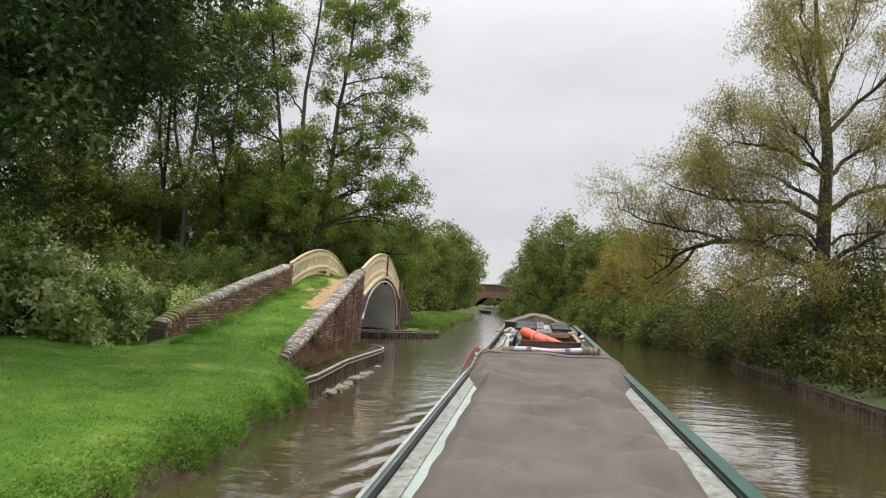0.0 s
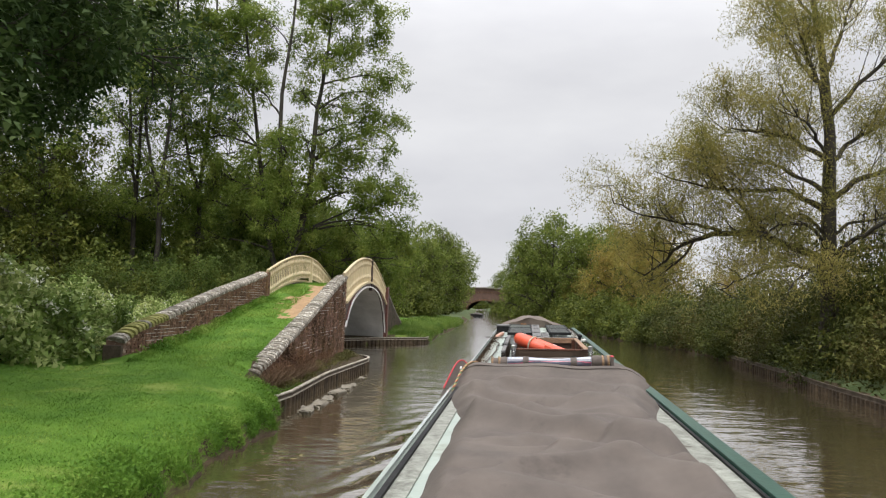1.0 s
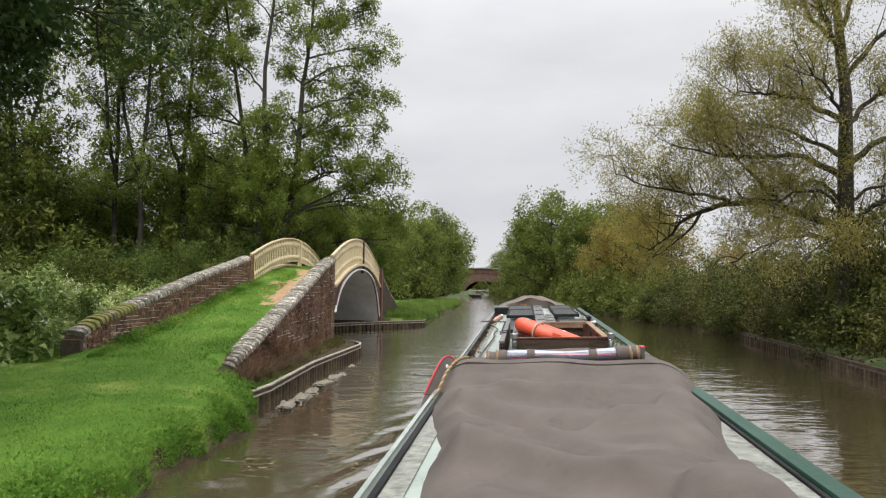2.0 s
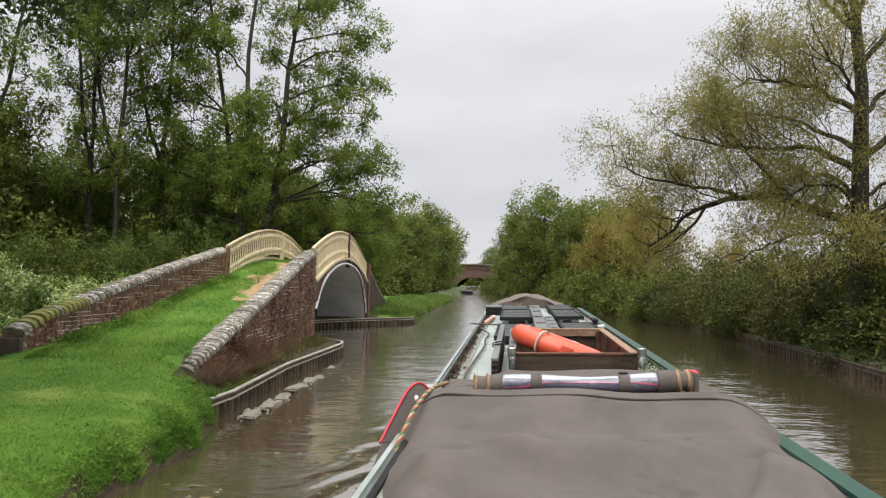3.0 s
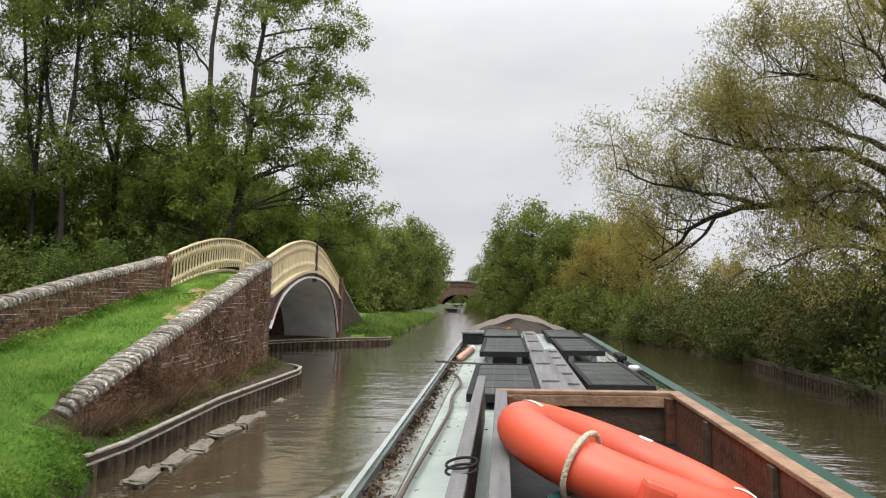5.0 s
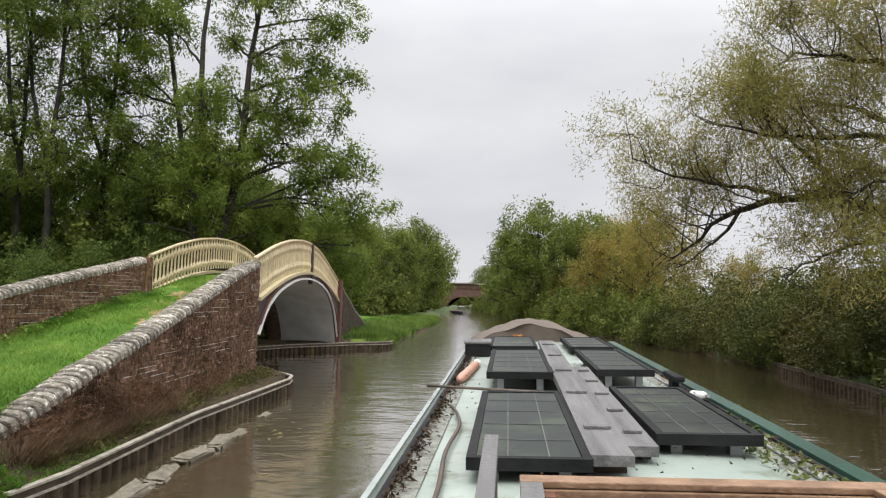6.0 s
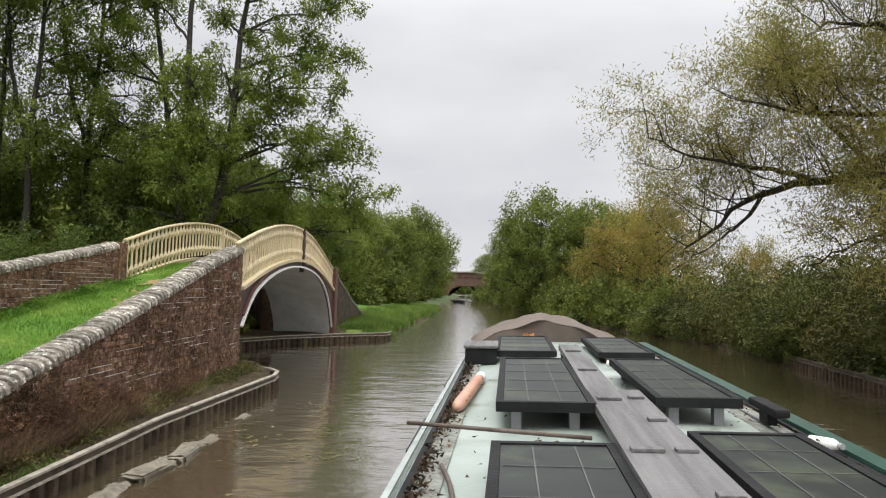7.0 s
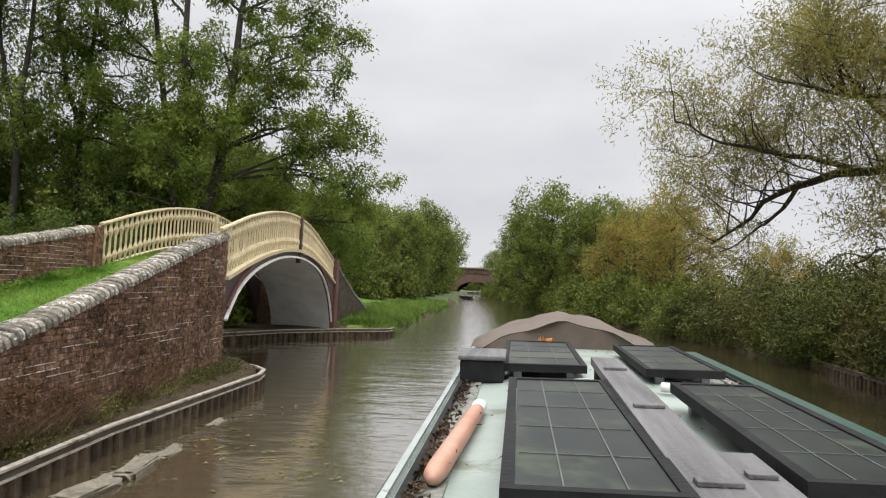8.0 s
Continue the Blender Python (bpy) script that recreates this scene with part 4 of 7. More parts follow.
# the wood behind the ramp
wood = "trees of the wood"
ash = tree("ash_tree", "great forked ash with an airy crown behind the ramp", (-8.35, 35.2, 0.8), 0, crowned(
    3,
    [([(0, 0, 0), (0.15, 0, 1.6), (0.75, -0.1, 4.3), (1.5, 0.1, 6.4), (1.25, 0.2, 8.8), (1.45, 0.1, 11.1), (2.1, 0.2, 13.6), (1.9, 0.2, 17.5)], 0.25, 0.04),
     ([(0.6, -0.1, 3.7), (0.15, -0.5, 5.5), (-0.1, -1.0, 9.6), (0.2, -1.0, 13.2), (0.6, -1.2, 17.6)], 0.17, 0.04),
     ([(0.1, 0, 1.6), (-0.9, 0.4, 5.0), (-1.6, 0.6, 9.8), (-2.2, 0.2, 13.5), (-2.7, 0, 17.8)], 0.15, 0.04)],
    [(4.9, 1.6, 7.2, 1.2), (5.0, 2.2, 10.6, 1.0), (4.2, 1.4, 12.1, 1.2), (3.5, 1.2, 14.2, 1.5), (4.0, 0.6, 9.0, 1.3), (4.4, 0.8, 5.2, 1.5),
     (2.6, 0.2, 6.6, 1.6), (2.9, -0.6, 8.8, 1.2), (2.4, 0.4, 11.2, 1.1), (1.9, -0.4, 13.6, 1.3), (2.8, 0.3, 16.4, 1.6), (0.9, 0.5, 16.0, 1.5),
     (1.1, -1.2, 6.4, 1.5), (0.0, -1.6, 5.0, 1.4), (-1.1, -0.8, 6.8, 1.4), (-2.2, 0.2, 5.2, 1.5), (-3.4, 0.3, 7.4, 1.5), (-2.8, -0.4, 10.2, 1.2),
     (-1.2, -1.4, 11.4, 1.0), (-3.6, 0.6, 12.6, 1.4), (-2.6, 0.6, 15.4, 1.5), (-0.8, -1.2, 14.8, 1.1), (3.6, 2.0, 3.4, 1.5), (1.8, 0.8, 3.9, 1.4),
     (-4.4, 0.4, 4.2, 1.4), (5.6, 3.0, 3.6, 1.3), (0.4, -1.8, 8.4, 1.1), (4.6, 1.4, 16.6, 1.1), (5.9, 2.6, 4.9, 1.3), (5.7, 2.4, 6.5, 1.1), (3.6, 1.6, 10.6, 1.2),
     (1.0, 0.8, 9.4, 1.3), (-0.6, 0.6, 8.6, 1.3), (-1.4, 0.2, 12.9, 1.2), (-4.6, 0.8, 9.4, 1.4), (-4.4, 0.2, 14.6, 1.5), (0.6, 0.2, 11.8, 1.0), (5.2, 2.2, 13.2, 0.9), (3.2, 0.0, 7.4, 1.3), (0.9, -0.6, 14.0, 1.1), (-5.4, 0.6, 6.2, 1.4)],
    7900, 13, 0.165, (0.15, 0.070), 0.5, 1), M_BARK, M_LEAF, wood, 7)
slim = tree("slender_tree", "slim tall tree with a bare lower trunk in the wood", (-14.2, 34.4, 0.9), 0, crowned(
    8,
    [([(0, 0, 0), (0.1, 0, 3.0), (-0.05, 0, 6.0), (0.35, 0.1, 10.0), (0.2, 0.1, 17.5)], 0.16, 0.04),
     ([(-0.05, 0, 6.2), (-0.8, 0.2, 8.4), (-1.4, 0.3, 12.0), (-2.0, 0.2, 16.5)], 0.10, 0.03)],
    [(1.5, 0.4, 8.2, 1.2), (-1.8, 0.5, 9.4, 1.2), (1.9, -0.3, 11.4, 1.3), (-2.6, -0.4, 12.2, 1.3), (0.4, 0.8, 13.2, 1.2), (2.0, 0.6, 14.8, 1.4), (-1.6, 0.3, 15.2, 1.4),
     (0.6, -0.6, 16.8, 1.5), (-2.8, 0.4, 17.0, 1.3), (0.9, -1.0, 6.4, 1.2), (-1.0, 0.6, 7.2, 1.2), (-0.6, -0.8, 10.8, 1.3), (1.2, 0.8, 9.8, 1.2), (-1.2, -0.6, 13.4, 1.2), (1.6, -0.8, 13.0, 1.2), (-0.4, 0.6, 4.9, 1.1)],
    1450, 13, 0.165, (0.155, 0.072), 0.5, 1), M_BARK, M_LEAF, wood)
for x, y, turn, s in ((-15.6, 34.9, 100, 1.0), (-12.9, 36.1, 10, 1.06), (-18.4, 31.6, 200, 1.0)):
    again(slim, x, y, 0.9, turn, s)
dark = tree("maple_tree", "dense dark green tree overhanging the towpath hedge", (-9.6, 10.6, 0.9), 0, crowned(
    11,
    [([(0, 0, 0), (0.1, 0, 2.0), (0.5, 0, 4.0), (0.6, 0.1, 6.5), (0.8, 0, 9.8)], 0.30, 0.06),
     ([(0.4, 0, 3.2), (1.6, 0.1, 4.6), (3.0, 0.2, 5.6), (4.6, 0.3, 6.3)], 0.15, 0.03),
     ([(0.3, 0, 2.4), (1.2, -0.6, 3.3), (2.6, -1.1, 3.8), (4.2, -1.5, 3.6)], 0.11, 0.02)],
    [(5.0, -0.2, 5.6, 1.2), (4.9, 0.9, 6.8, 1.2), (4.0, -1.2, 6.6, 1.4), (3.6, 0.6, 4.9, 1.4), (4.1, -1.6, 4.4, 1.0), (4.4, -1.7, 3.4, 0.65), (2.6, -1.2, 4.6, 1.5),
     (2.4, 1.0, 6.8, 1.7), (1.2, -0.8, 8.2, 1.8), (1.2, -2.2, 6.0, 1.7), (3.1, 1.9, 7.6, 1.6), (2.6, 2.6, 5.2, 1.5), (0.2, 2.0, 5.2, 1.8), (5.2, 2.0, 5.2, 0.9),
     (1.0, 1.0, 4.2, 1.5), (-0.6, -1.0, 5.2, 1.9), (-1.4, 1.2, 7.4, 2.0), (2.6, -2.6, 3.2, 1.0), (0.4, 3.8, 4.6, 1.6), (1.6, 4.4, 6.4, 1.5), (2.2, -0.2, 3.0, 1.0), (-1.6, 3.2, 5.6, 1.8)],
    5600, 15, 0.20, (0.12, 0.082), 0.35, 0), M_BARK, M_MAPLE, wood)
# the second is an unseen tree, added to shade the near grass
for x, y, turn, s in ((-20.5, 19.5, 60, 1.1), (-12.0, 5.0, 0, 0.9)):
    again(dark, x, y, 0.9, turn, s)
holly = tree("holly_tree", "dark evergreen tree in the shade of the wood", (-18.6, 31.8, 0.9), 0, crowned(14, [([(0, 0, 0), (0, 0.1, 4), (0.1, 0, 8.0)], 0.16, 0.03)], dome(14, 18, 2.9, 0.4, 9.4, (0.36, 0.5)), 950, 12, 0.21, (0.19, 0.115), 0.4, 0), M_BARK, M_LEAFDARK, wood)
for x, y, turn, s in ((-22.5, 34, 40, 1.0), (-14.6, 41.8, 90, 0.85), (-19.5, 41, 300, 0.9), (-25, 31, 150, 1.0)):
    again(holly, x, y, 0.9, turn, s)

hazel = tree("hazel_tree", "bushy mid-green hazel filling the wood between the trunks", (-12.2, 38.4, 0.8), 0, crowned(
    17, [([(0, 0, 0), (0.2, 0, 2), (0.6, 0.2, 5.5)], 0.08, 0.02), ([(0, 0, 0), (-0.5, 0.2, 2), (-1.1, 0.3, 5.0)], 0.07, 0.02), ([(0, 0, 0), (0.1, -0.5, 2), (0.1, -1.1, 4.6)], 0.07, 0.02)],
    dome(17, 20, 2.7, 0.3, 7.4, (0.32, 0.46)), 1500, 11, 0.2, (0.16, 0.085), 0.35, 0), M_BARK, M_LEAF, wood)
for x, y, turn, s in ((-15.0, 37.6, 60, 0.95), (-17.6, 36.4, 150, 1.0), (-9.4, 38.6, 220, 1.05), (-6.6, 39.4, 300, 0.9), (-20.6, 35.2, 30, 1.1), (-4.9, 43.0, 100, 0.85)):
    again(hazel, x, y, 0.8, turn, s)

# trees further along both banks
LOW = "rounded green tree on the far towpath bank"
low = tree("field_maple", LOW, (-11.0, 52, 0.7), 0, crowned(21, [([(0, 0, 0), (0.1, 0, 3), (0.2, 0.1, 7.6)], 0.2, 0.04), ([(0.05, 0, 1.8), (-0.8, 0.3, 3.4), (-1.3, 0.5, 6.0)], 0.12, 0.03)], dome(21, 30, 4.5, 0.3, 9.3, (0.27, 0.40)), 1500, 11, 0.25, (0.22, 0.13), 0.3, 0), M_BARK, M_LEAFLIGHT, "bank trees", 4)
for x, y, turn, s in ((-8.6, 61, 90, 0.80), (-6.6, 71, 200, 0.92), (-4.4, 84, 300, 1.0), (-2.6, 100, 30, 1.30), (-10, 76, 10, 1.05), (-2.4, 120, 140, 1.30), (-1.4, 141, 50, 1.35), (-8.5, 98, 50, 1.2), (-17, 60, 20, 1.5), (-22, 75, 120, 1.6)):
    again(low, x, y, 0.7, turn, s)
RLOW = "rounded green tree leaning over the offside bank"
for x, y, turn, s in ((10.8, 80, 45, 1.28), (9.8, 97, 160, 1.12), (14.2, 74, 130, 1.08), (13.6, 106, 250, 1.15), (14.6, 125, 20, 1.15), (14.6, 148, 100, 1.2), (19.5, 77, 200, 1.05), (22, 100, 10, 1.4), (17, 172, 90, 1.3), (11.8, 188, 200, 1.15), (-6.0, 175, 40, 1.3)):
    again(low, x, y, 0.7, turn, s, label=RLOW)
gold = tree("hawthorn_tree", "hawthorn turning yellow and brown above the offside bank", (15.8, 56, 0.8), 0, crowned(31, [([(0, 0, 0), (-0.2, 0, 3), (-0.3, 0, 6.5)], 0.16, 0.03)], dome(31, 26, 4.0, 0.2, 8.2, (0.27, 0.40)), 1700, 12, 0.24, (0.17, 0.085), 0.35, 1), M_BARK, M_LEAFGOLD, "bank trees")
for x, y, turn, s in ((14.6, 63, 120, 0.95), (12.9, 74, 60, 0.55), (18.4, 47.5, 220, 0.55)):
    again(gold, x, y, 0.8, turn, s)


# the great willow on the offside: its long limbs are laid out by hand
def willow():
    rng = np.random.default_rng(77)
    trunk = np.array([(0.05, 0.2, 0.0), (0.0, 0.0, 1.6), (-0.02, 0, 3.4), (0.0, 0, 5.0), (0.05, 0, 7.0), (-0.1, 0.1, 9.5), (-0.4, 0.1, 11.5), (-0.6, 0, 14.0)])
    branches = [(trunk, np.array([0.34, 0.26, 0.23, 0.21, 0.17, 0.12, 0.08, 0.03]))]
    # each limb: its way, its thickness, the lean of its shoots, their count and length
    limb_paths = [
        ([(0, 0, 2.75), (-0.9, 0.1, 3.4), (-2.07, 0.3, 3.95), (-2.8, 1.8, 4.05), (-3.3, 2.8, 3.92), (-3.8, 3.1, 3.6), (-4.2, 3.4, 3.1), (-4.9, 3.7, 2.45)], 0.14, (-0.55, 0.0, 0.8), 26, 2.3),
        ([(-3.3, 2.8, 3.92), (-3.6, 3.0, 3.3), (-4.0, 3.4, 2.8), (-4.7, 3.6, 2.3)], 0.055, (-0.4, 0, -0.1), 5, 0.9),
        ([(-2.75, 1.7, 4.05), (-4.0, 2.0, 4.35), (-5.2, 2.1, 4.5), (-6.4, 1.9, 4.9)], 0.06, (-0.6, 0, 0.75), 14, 1.5),
        ([(-1.6, 0.7, 3.9), (-2.4, 1.0, 4.9), (-3.1, 1.2, 5.7), (-3.6, 1.2, 6.5)], 0.06, (-0.5, 0, 0.8), 14, 1.6),
        ([(0, 0, 4.5), (-0.6, 0.3, 5.1), (-1.5, 0.6, 5.35), (-3.0, 1.0, 5.3), (-4.4, 1.3, 5.7)], 0.11, (-0.45, 0.1, 0.8), 22, 2.0),
        ([(0, 0, 4.9), (0.7, -0.3, 5.6), (1.6, -0.5, 5.9), (3.4, -0.9, 6.0), (5.0, -1.2, 5.7)], 0.11, (0.4, 0, 0.8), 18, 1.9),
        ([(0, 0, 3.0), (1.2, 0.4, 3.5), (2.6, 0.8, 3.6), (4.2, 1.0, 3.9)], 0.10, (0.5, 0, 0.7), 14, 1.8),
        ([(0, 0, 6.0), (0.9, 0.5, 6.9), (2.2, 0.9, 7.7), (3.6, 1.2, 8.8)], 0.09, (0.4, 0, 0.8), 18, 2.0),
        ([(0, 0, 6.2), (-0.9, 0.4, 7.0), (-1.9, 0.8, 7.4), (-2.9, 1.1, 7.4)], 0.09, (-0.5, 0, 0.8), 18, 1.9),
        ([(0, 0, 7.2), (-0.5, -0.5, 8.4), (-1.1, -0.9, 9.4), (-1.5, -1.0, 10.4)], 0.08, (-0.4, -0.1, 0.8), 18, 1.8),
        ([(0, 0, 7.6), (1.1, -0.6, 9.0), (2.2, -0.9, 10.2), (3.2, -1.2, 11.4)], 0.08, (0.4, 0, 0.9), 18, 1.9),
        ([(0, 0, 8.4), (-0.6, 0.9, 9.8), (-0.7, 1.5, 11.2), (-0.9, 2.0, 12.2)], 0.07, (-0.3, 0.2, 0.9), 16, 1.8),
        ([(0, 0, 9.2), (0.8, 0.6, 10.8), (1.4, 0.9, 12.2), (1.8, 1.2, 13.4)], 0.07, (0.2, 0, 1.0), 16, 1.8),
        ([(0, 0, 5.4), (-0.5, -0.9, 6.2), (-1.3, -1.6, 6.8), (-2.2, -2.2, 7.4)], 0.08, (-0.3, -0.3, 0.8), 14, 1.7),
        ([(0, 0, 5.2), (-0.3, 1.4, 6.0), (-1.0, 2.8, 6.8), (-2.2, 4.0, 7.2)], 0.08, (-0.3, 0.3, 0.8), 14, 1.8),
        ([(0, 0, 3.2), (0.6, -1.0, 3.8), (1.6, -2.0, 4.6), (2.8, -2.8, 5.4)], 0.08, (0.4, -0.2, 0.8), 12, 1.7),
        ([(0, 0, 10.5), (-0.9, 0.2, 11.6), (-1.0, 0.2, 12.8), (-1.1, 0.0, 13.8)], 0.05, (-0.2, 0, 1.0), 12, 1.6),
        ([(0, 0, 3.5), (-0.8, -0.3, 4.1), (-1.7, -0.5, 4.1), (-2.5, -0.5, 3.6)], 0.06, (-0.2, 0.1, -0.25), 20, 1.2),
        ([(0, 0, 3.9), (-0.5, 0.5, 4.5), (-1.2, 0.9, 4.6), (-2.0, 1.2, 4.3)], 0.06, (-0.2, 0.1, 0.1), 18, 1.2),
        ([(0, 0, 3.8), (0.7, -0.3, 4.3), (1.6, -0.4, 4.4), (2.6, -0.4, 4.2)], 0.06, (0.2, 0.1, -0.1), 16, 1.2),
        ([(0, 0, 2.6), (-1.0, 0.5, 2.9), (-2.0, 0.9, 2.6), (-2.9, 1.4, 2.0)], 0.06, (-0.3, 0.2, 0.1), 13, 1.3),
        ([(0, 0, 2.3), (-0.6, -0.7, 2.7), (-1.4, -1.2, 2.5), (-2.0, -1.6, 2.0)], 0.05, (-0.3, -0.2, 0.2), 11, 1.2),
        ([(0, 0, 2.5), (0.8, 0.6, 2.9), (1.8, 1.0, 2.8), (2.8, 1.4, 2.4)], 0.06, (0.3, 0, 0.3), 11, 1.3),
    ]
    spots, weight = [], []
    for path, thick, way, count, length in limb_paths:
        path = np.array(path)
        t = np.linspace(0, 1, len(path))
        u = np.linspace(0, 1, 14)
        limb = np.stack([np.interp(u, t, path[:, k]) for k in range(3)], 1)
        limb[1:-1] = (limb[:-2] + 2 * limb[1:-1] + limb[2:]) / 4
        limb[1:] += rng.normal(scale=0.035, size=(13, 3))
        branches.append((limb, thick * (1 - 0.85 * u) + 0.008))
        for j in range(count):
            w = 0.22 + 0.78 * (j + rng.random()) / count
            b0 = np.array([np.interp(w, u, limb[:, k]) for k in range(3)])
            d = np.array(way) + rng.normal(scale=0.42, size=3)
            d /= np.linalg.norm(d)
            bl = length * rng.uniform(0.55, 1.15) * (1.1 - 0.35 * w)
            v = np.linspace(0, 1, 7)
            side = rng.normal(scale=0.16, size=3) * bl
            bough = b0 + d * bl * v[:, None] + side * np.sin(v * 3.14)[:, None] + np.array([0, 0, 0.10 * bl]) * (v ** 2)[:, None] + rng.normal(scale=0.02 * bl, size=(7, 3)) * v[:, None]
            branches.append((bough, 0.014 * (1 - v) * min(1.4, 0.6 + bl / 2.2) + 0.005))
            lush = rng.uniform(0.6, 1.25)
            for k in range(int(4 + 3.2 * bl)):
                f = 0.25 + 0.75 * rng.random() ** 0.7
                p0 = np.array([np.interp(f, v, bough[:, q]) for q in range(3)])
                d2 = d * 0.5 + rng.normal(scale=0.6, size=3) + np.array([0, 0, 0.12])
                d2 /= np.linalg.norm(d2)
                tl = rng.uniform(0.5, 1.25)
                q = np.linspace(0, 1, 4)[:, None]
                tw = p0 + d2 * tl * q + np.array([0, 0, -0.10]) * tl * q ** 2
                branches.append((tw, np.array([0.006, 0.005, 0.004, 0.002])))
                for s in np.linspace(0.25, 1.05, 7):
                    spots.append(p0 + d2 * tl * s + np.array([0, 0, -0.10]) * tl * s ** 2)
                    weight.append(lush * (0.3 + s) * (0.35 + f))
    spots, weight = np.array(spots), np.array(weight)
    n = 185000
    pick = spots[rng.choice(len(spots), n, p=weight / weight.sum())]
    return branches, leaves(rng, pick + rng.normal(size=(n, 3)) * 0.15, 0.115, 0.027, droop=0.5)


tree("willow_tree", "large willow with thinning olive leaves over the offside bank", (12.35, 23.4, 0.9), 0, willow(), M_BARKDARK, M_LEAFOLIVE)


# ---- bushes ----
def bush_growth(seed, r, h, n, leaf, rough=0.25, tuck=0.0):
    """A mound of stems and leaves with an uneven outline, drawn in towards its foot by `tuck`."""
    rng = np.random.default_rng(seed)
    stems = []
    for _ in range(14):
        az, out = rng.uniform(0, 6.283), rng.uniform(0.2, 0.95)
        tip = np.array([math.cos(az) * r * out, math.sin(az) * r * out, h * rng.uniform(0.5, 1.0) * math.sqrt(max(0.1, 1 - out * out * 0.8))])
        u = np.linspace(0, 1, 5)[:, None]
        pts = tip * u * np.array([1, 1, 1]) + np.array([0, 0, 0.25 * h]) * np.sin(u * 3.1) * 0.6 + rng.normal(scale=0.05, size=(5, 3)) * u
        stems.append((pts, 0.02 * (1 - u[:, 0]) + 0.006))
    d = rng.normal(size=(n, 3))
    d[:, 2] = np.abs(d[:, 2])
    d /= np.linalg.norm(d, axis=1, keepdims=True)
    lump = 1 + rough * (np.sin(d[:, 0] * 5 + seed) * np.sin(d[:, 1] * 6 + 2 * seed) + 0.6 * np.sin(d[:, 2] * 9 + d[:, 0] * 8))
    rad = (0.45 + 0.55 * rng.random(n) ** 0.35) * lump
    c = d * rad[:, None] * np.array([r, r, h])
    spray = rng.random(n) < 0.06
    c[spray] *= 1.14
    c += rng.normal(scale=0.06, size=(n, 3))
    # most leaves gather in sprays with shade between them
    m = 380
    spot = rng.integers(0, n, m)
    pick = rng.integers(0, m, n)
    reach = rng.uniform(0.5, 1.3, m) * 0.088 * min(r, h)
    gathered = rng.random(n) < 0.78
    heart = c[spot] * 1.02
    c[gathered] = (heart[pick] + rng.normal(size=(n, 3)) * reach[pick][:, None])[gathered]
    c[:, 2] = np.maximum(c[:, 2], 0.0)
    c[:, :2] *= (1 - tuck * np.clip(1 - c[:, 2] / (0.5 * h), 0, 1) ** 1.3)[:, None]
    return stems, leaves(rng, c, *leaf)


def bush(label, at, turn, grown, leafage, group):
    ob = tagged(new("bush"), label, "bush", group)
    stems, (lv, lf) = grown
    part("stem_mass", raw("stem_mass", *tubes(stems, 3), M_BARK), None, ob)["kind"] = "stuff"
    part("foliage", raw("foliage", lv, lf, leafage), None, ob)["kind"] = "stuff"
    ob.matrix_basis = pose(*at, 0, 0, turn)
    return ob


BR = "dense bramble bush beside the towpath, leaf glints painted as pale leaves"
b1 = bush(BR, (-9.2, 14.9, 0.75), 0, bush_growth(1, 2.0, 2.1, 12000, (0.145, 0.104)), M_LEAFBUSH, "towpath bushes")
r = np.random.default_rng(19)
d = r.normal(size=(70, 3))
d[:, 2] = np.abs(d[:, 2]) * 0.8
d /= np.linalg.norm(d, axis=1, keepdims=True)
spots = (d * np.array([2.0, 2.0, 2.1]) * r.uniform(0.92, 1.12, (70, 1)))[r.integers(0, 70, 620)] + r.normal(scale=0.07, size=(620, 3))
# small pale leaves painted in as bright glints on the bush
part("seed_fluff", raw("seed_fluff", *leaves(r, spots, 0.085, 0.06), M_LEAFGLINT), None, b1, "pale specks painted in as leaf glints")["kind"] = "stuff"
for x, y, turn, s in ((-11.6, 13.2, 100, 1.1), (-8.2, 17.4, 210, 0.62), (-12.6, 16.6, 300, 1.15), (-8.0, 20.5, 60, 0.5), (-8.6, 23.5, 150, 0.55), (-9.8, 20.0, 20, 0.7), (-11.5, 23, 240, 0.75), (-15, 13.5, 30, 1.2), (-9.6, 11.6, 170, 0.55)):
    again(b1, x, y, 0.75, turn, s, s * (0.8 if x < -10.5 else 1.0))
HB = "dense dark green scrub overhanging the offside water"
b2 = bush(HB, (13.6, 33.0, 0.15), 0, bush_growth(7, 1.9, 2.3, 12500, (0.106, 0.067), 0.3, 0.22), M_HEDGE, "offside scrub")
b3 = bush("olive green scrub overhanging the offside water", (14.3, 27.5, 0.3), 0, bush_growth(9, 1.8, 2.1, 10500, (0.115, 0.064), 0.3, 0.22), leaf_mat("scrub_leaf", (0.033, 0.039, 0.009), (0.070, 0.075, 0.017), (0.140, 0.132, 0.036), 0.2), "offside scrub")
b4 = bush("yellowing brown-green scrub and dead stems on the offside bank", (14.6, 41.0, 0.3), 0, bush_growth(13, 1.7, 1.9, 9000, (0.14, 0.055), 0.35, 0.2), leaf_mat("brown_scrub_leaf", (0.038, 0.038, 0.011), (0.080, 0.070, 0.021), (0.155, 0.124, 0.044), 0.2), "offside scrub")
FARB = "dark green scrub along the far bank"
b5 = bush(FARB, (15.4, 66.0, 0.3), 0, bush_growth(17, 1.9, 2.3, 5200, (0.20, 0.125), 0.3, 0.12), M_LEAFDARK, "far scrub")
side_y = np.concatenate([np.arange(7, 46, 1.9), np.arange(46, 100, 2.8), np.arange(100, 162, 5)])
rs = random.Random(5)
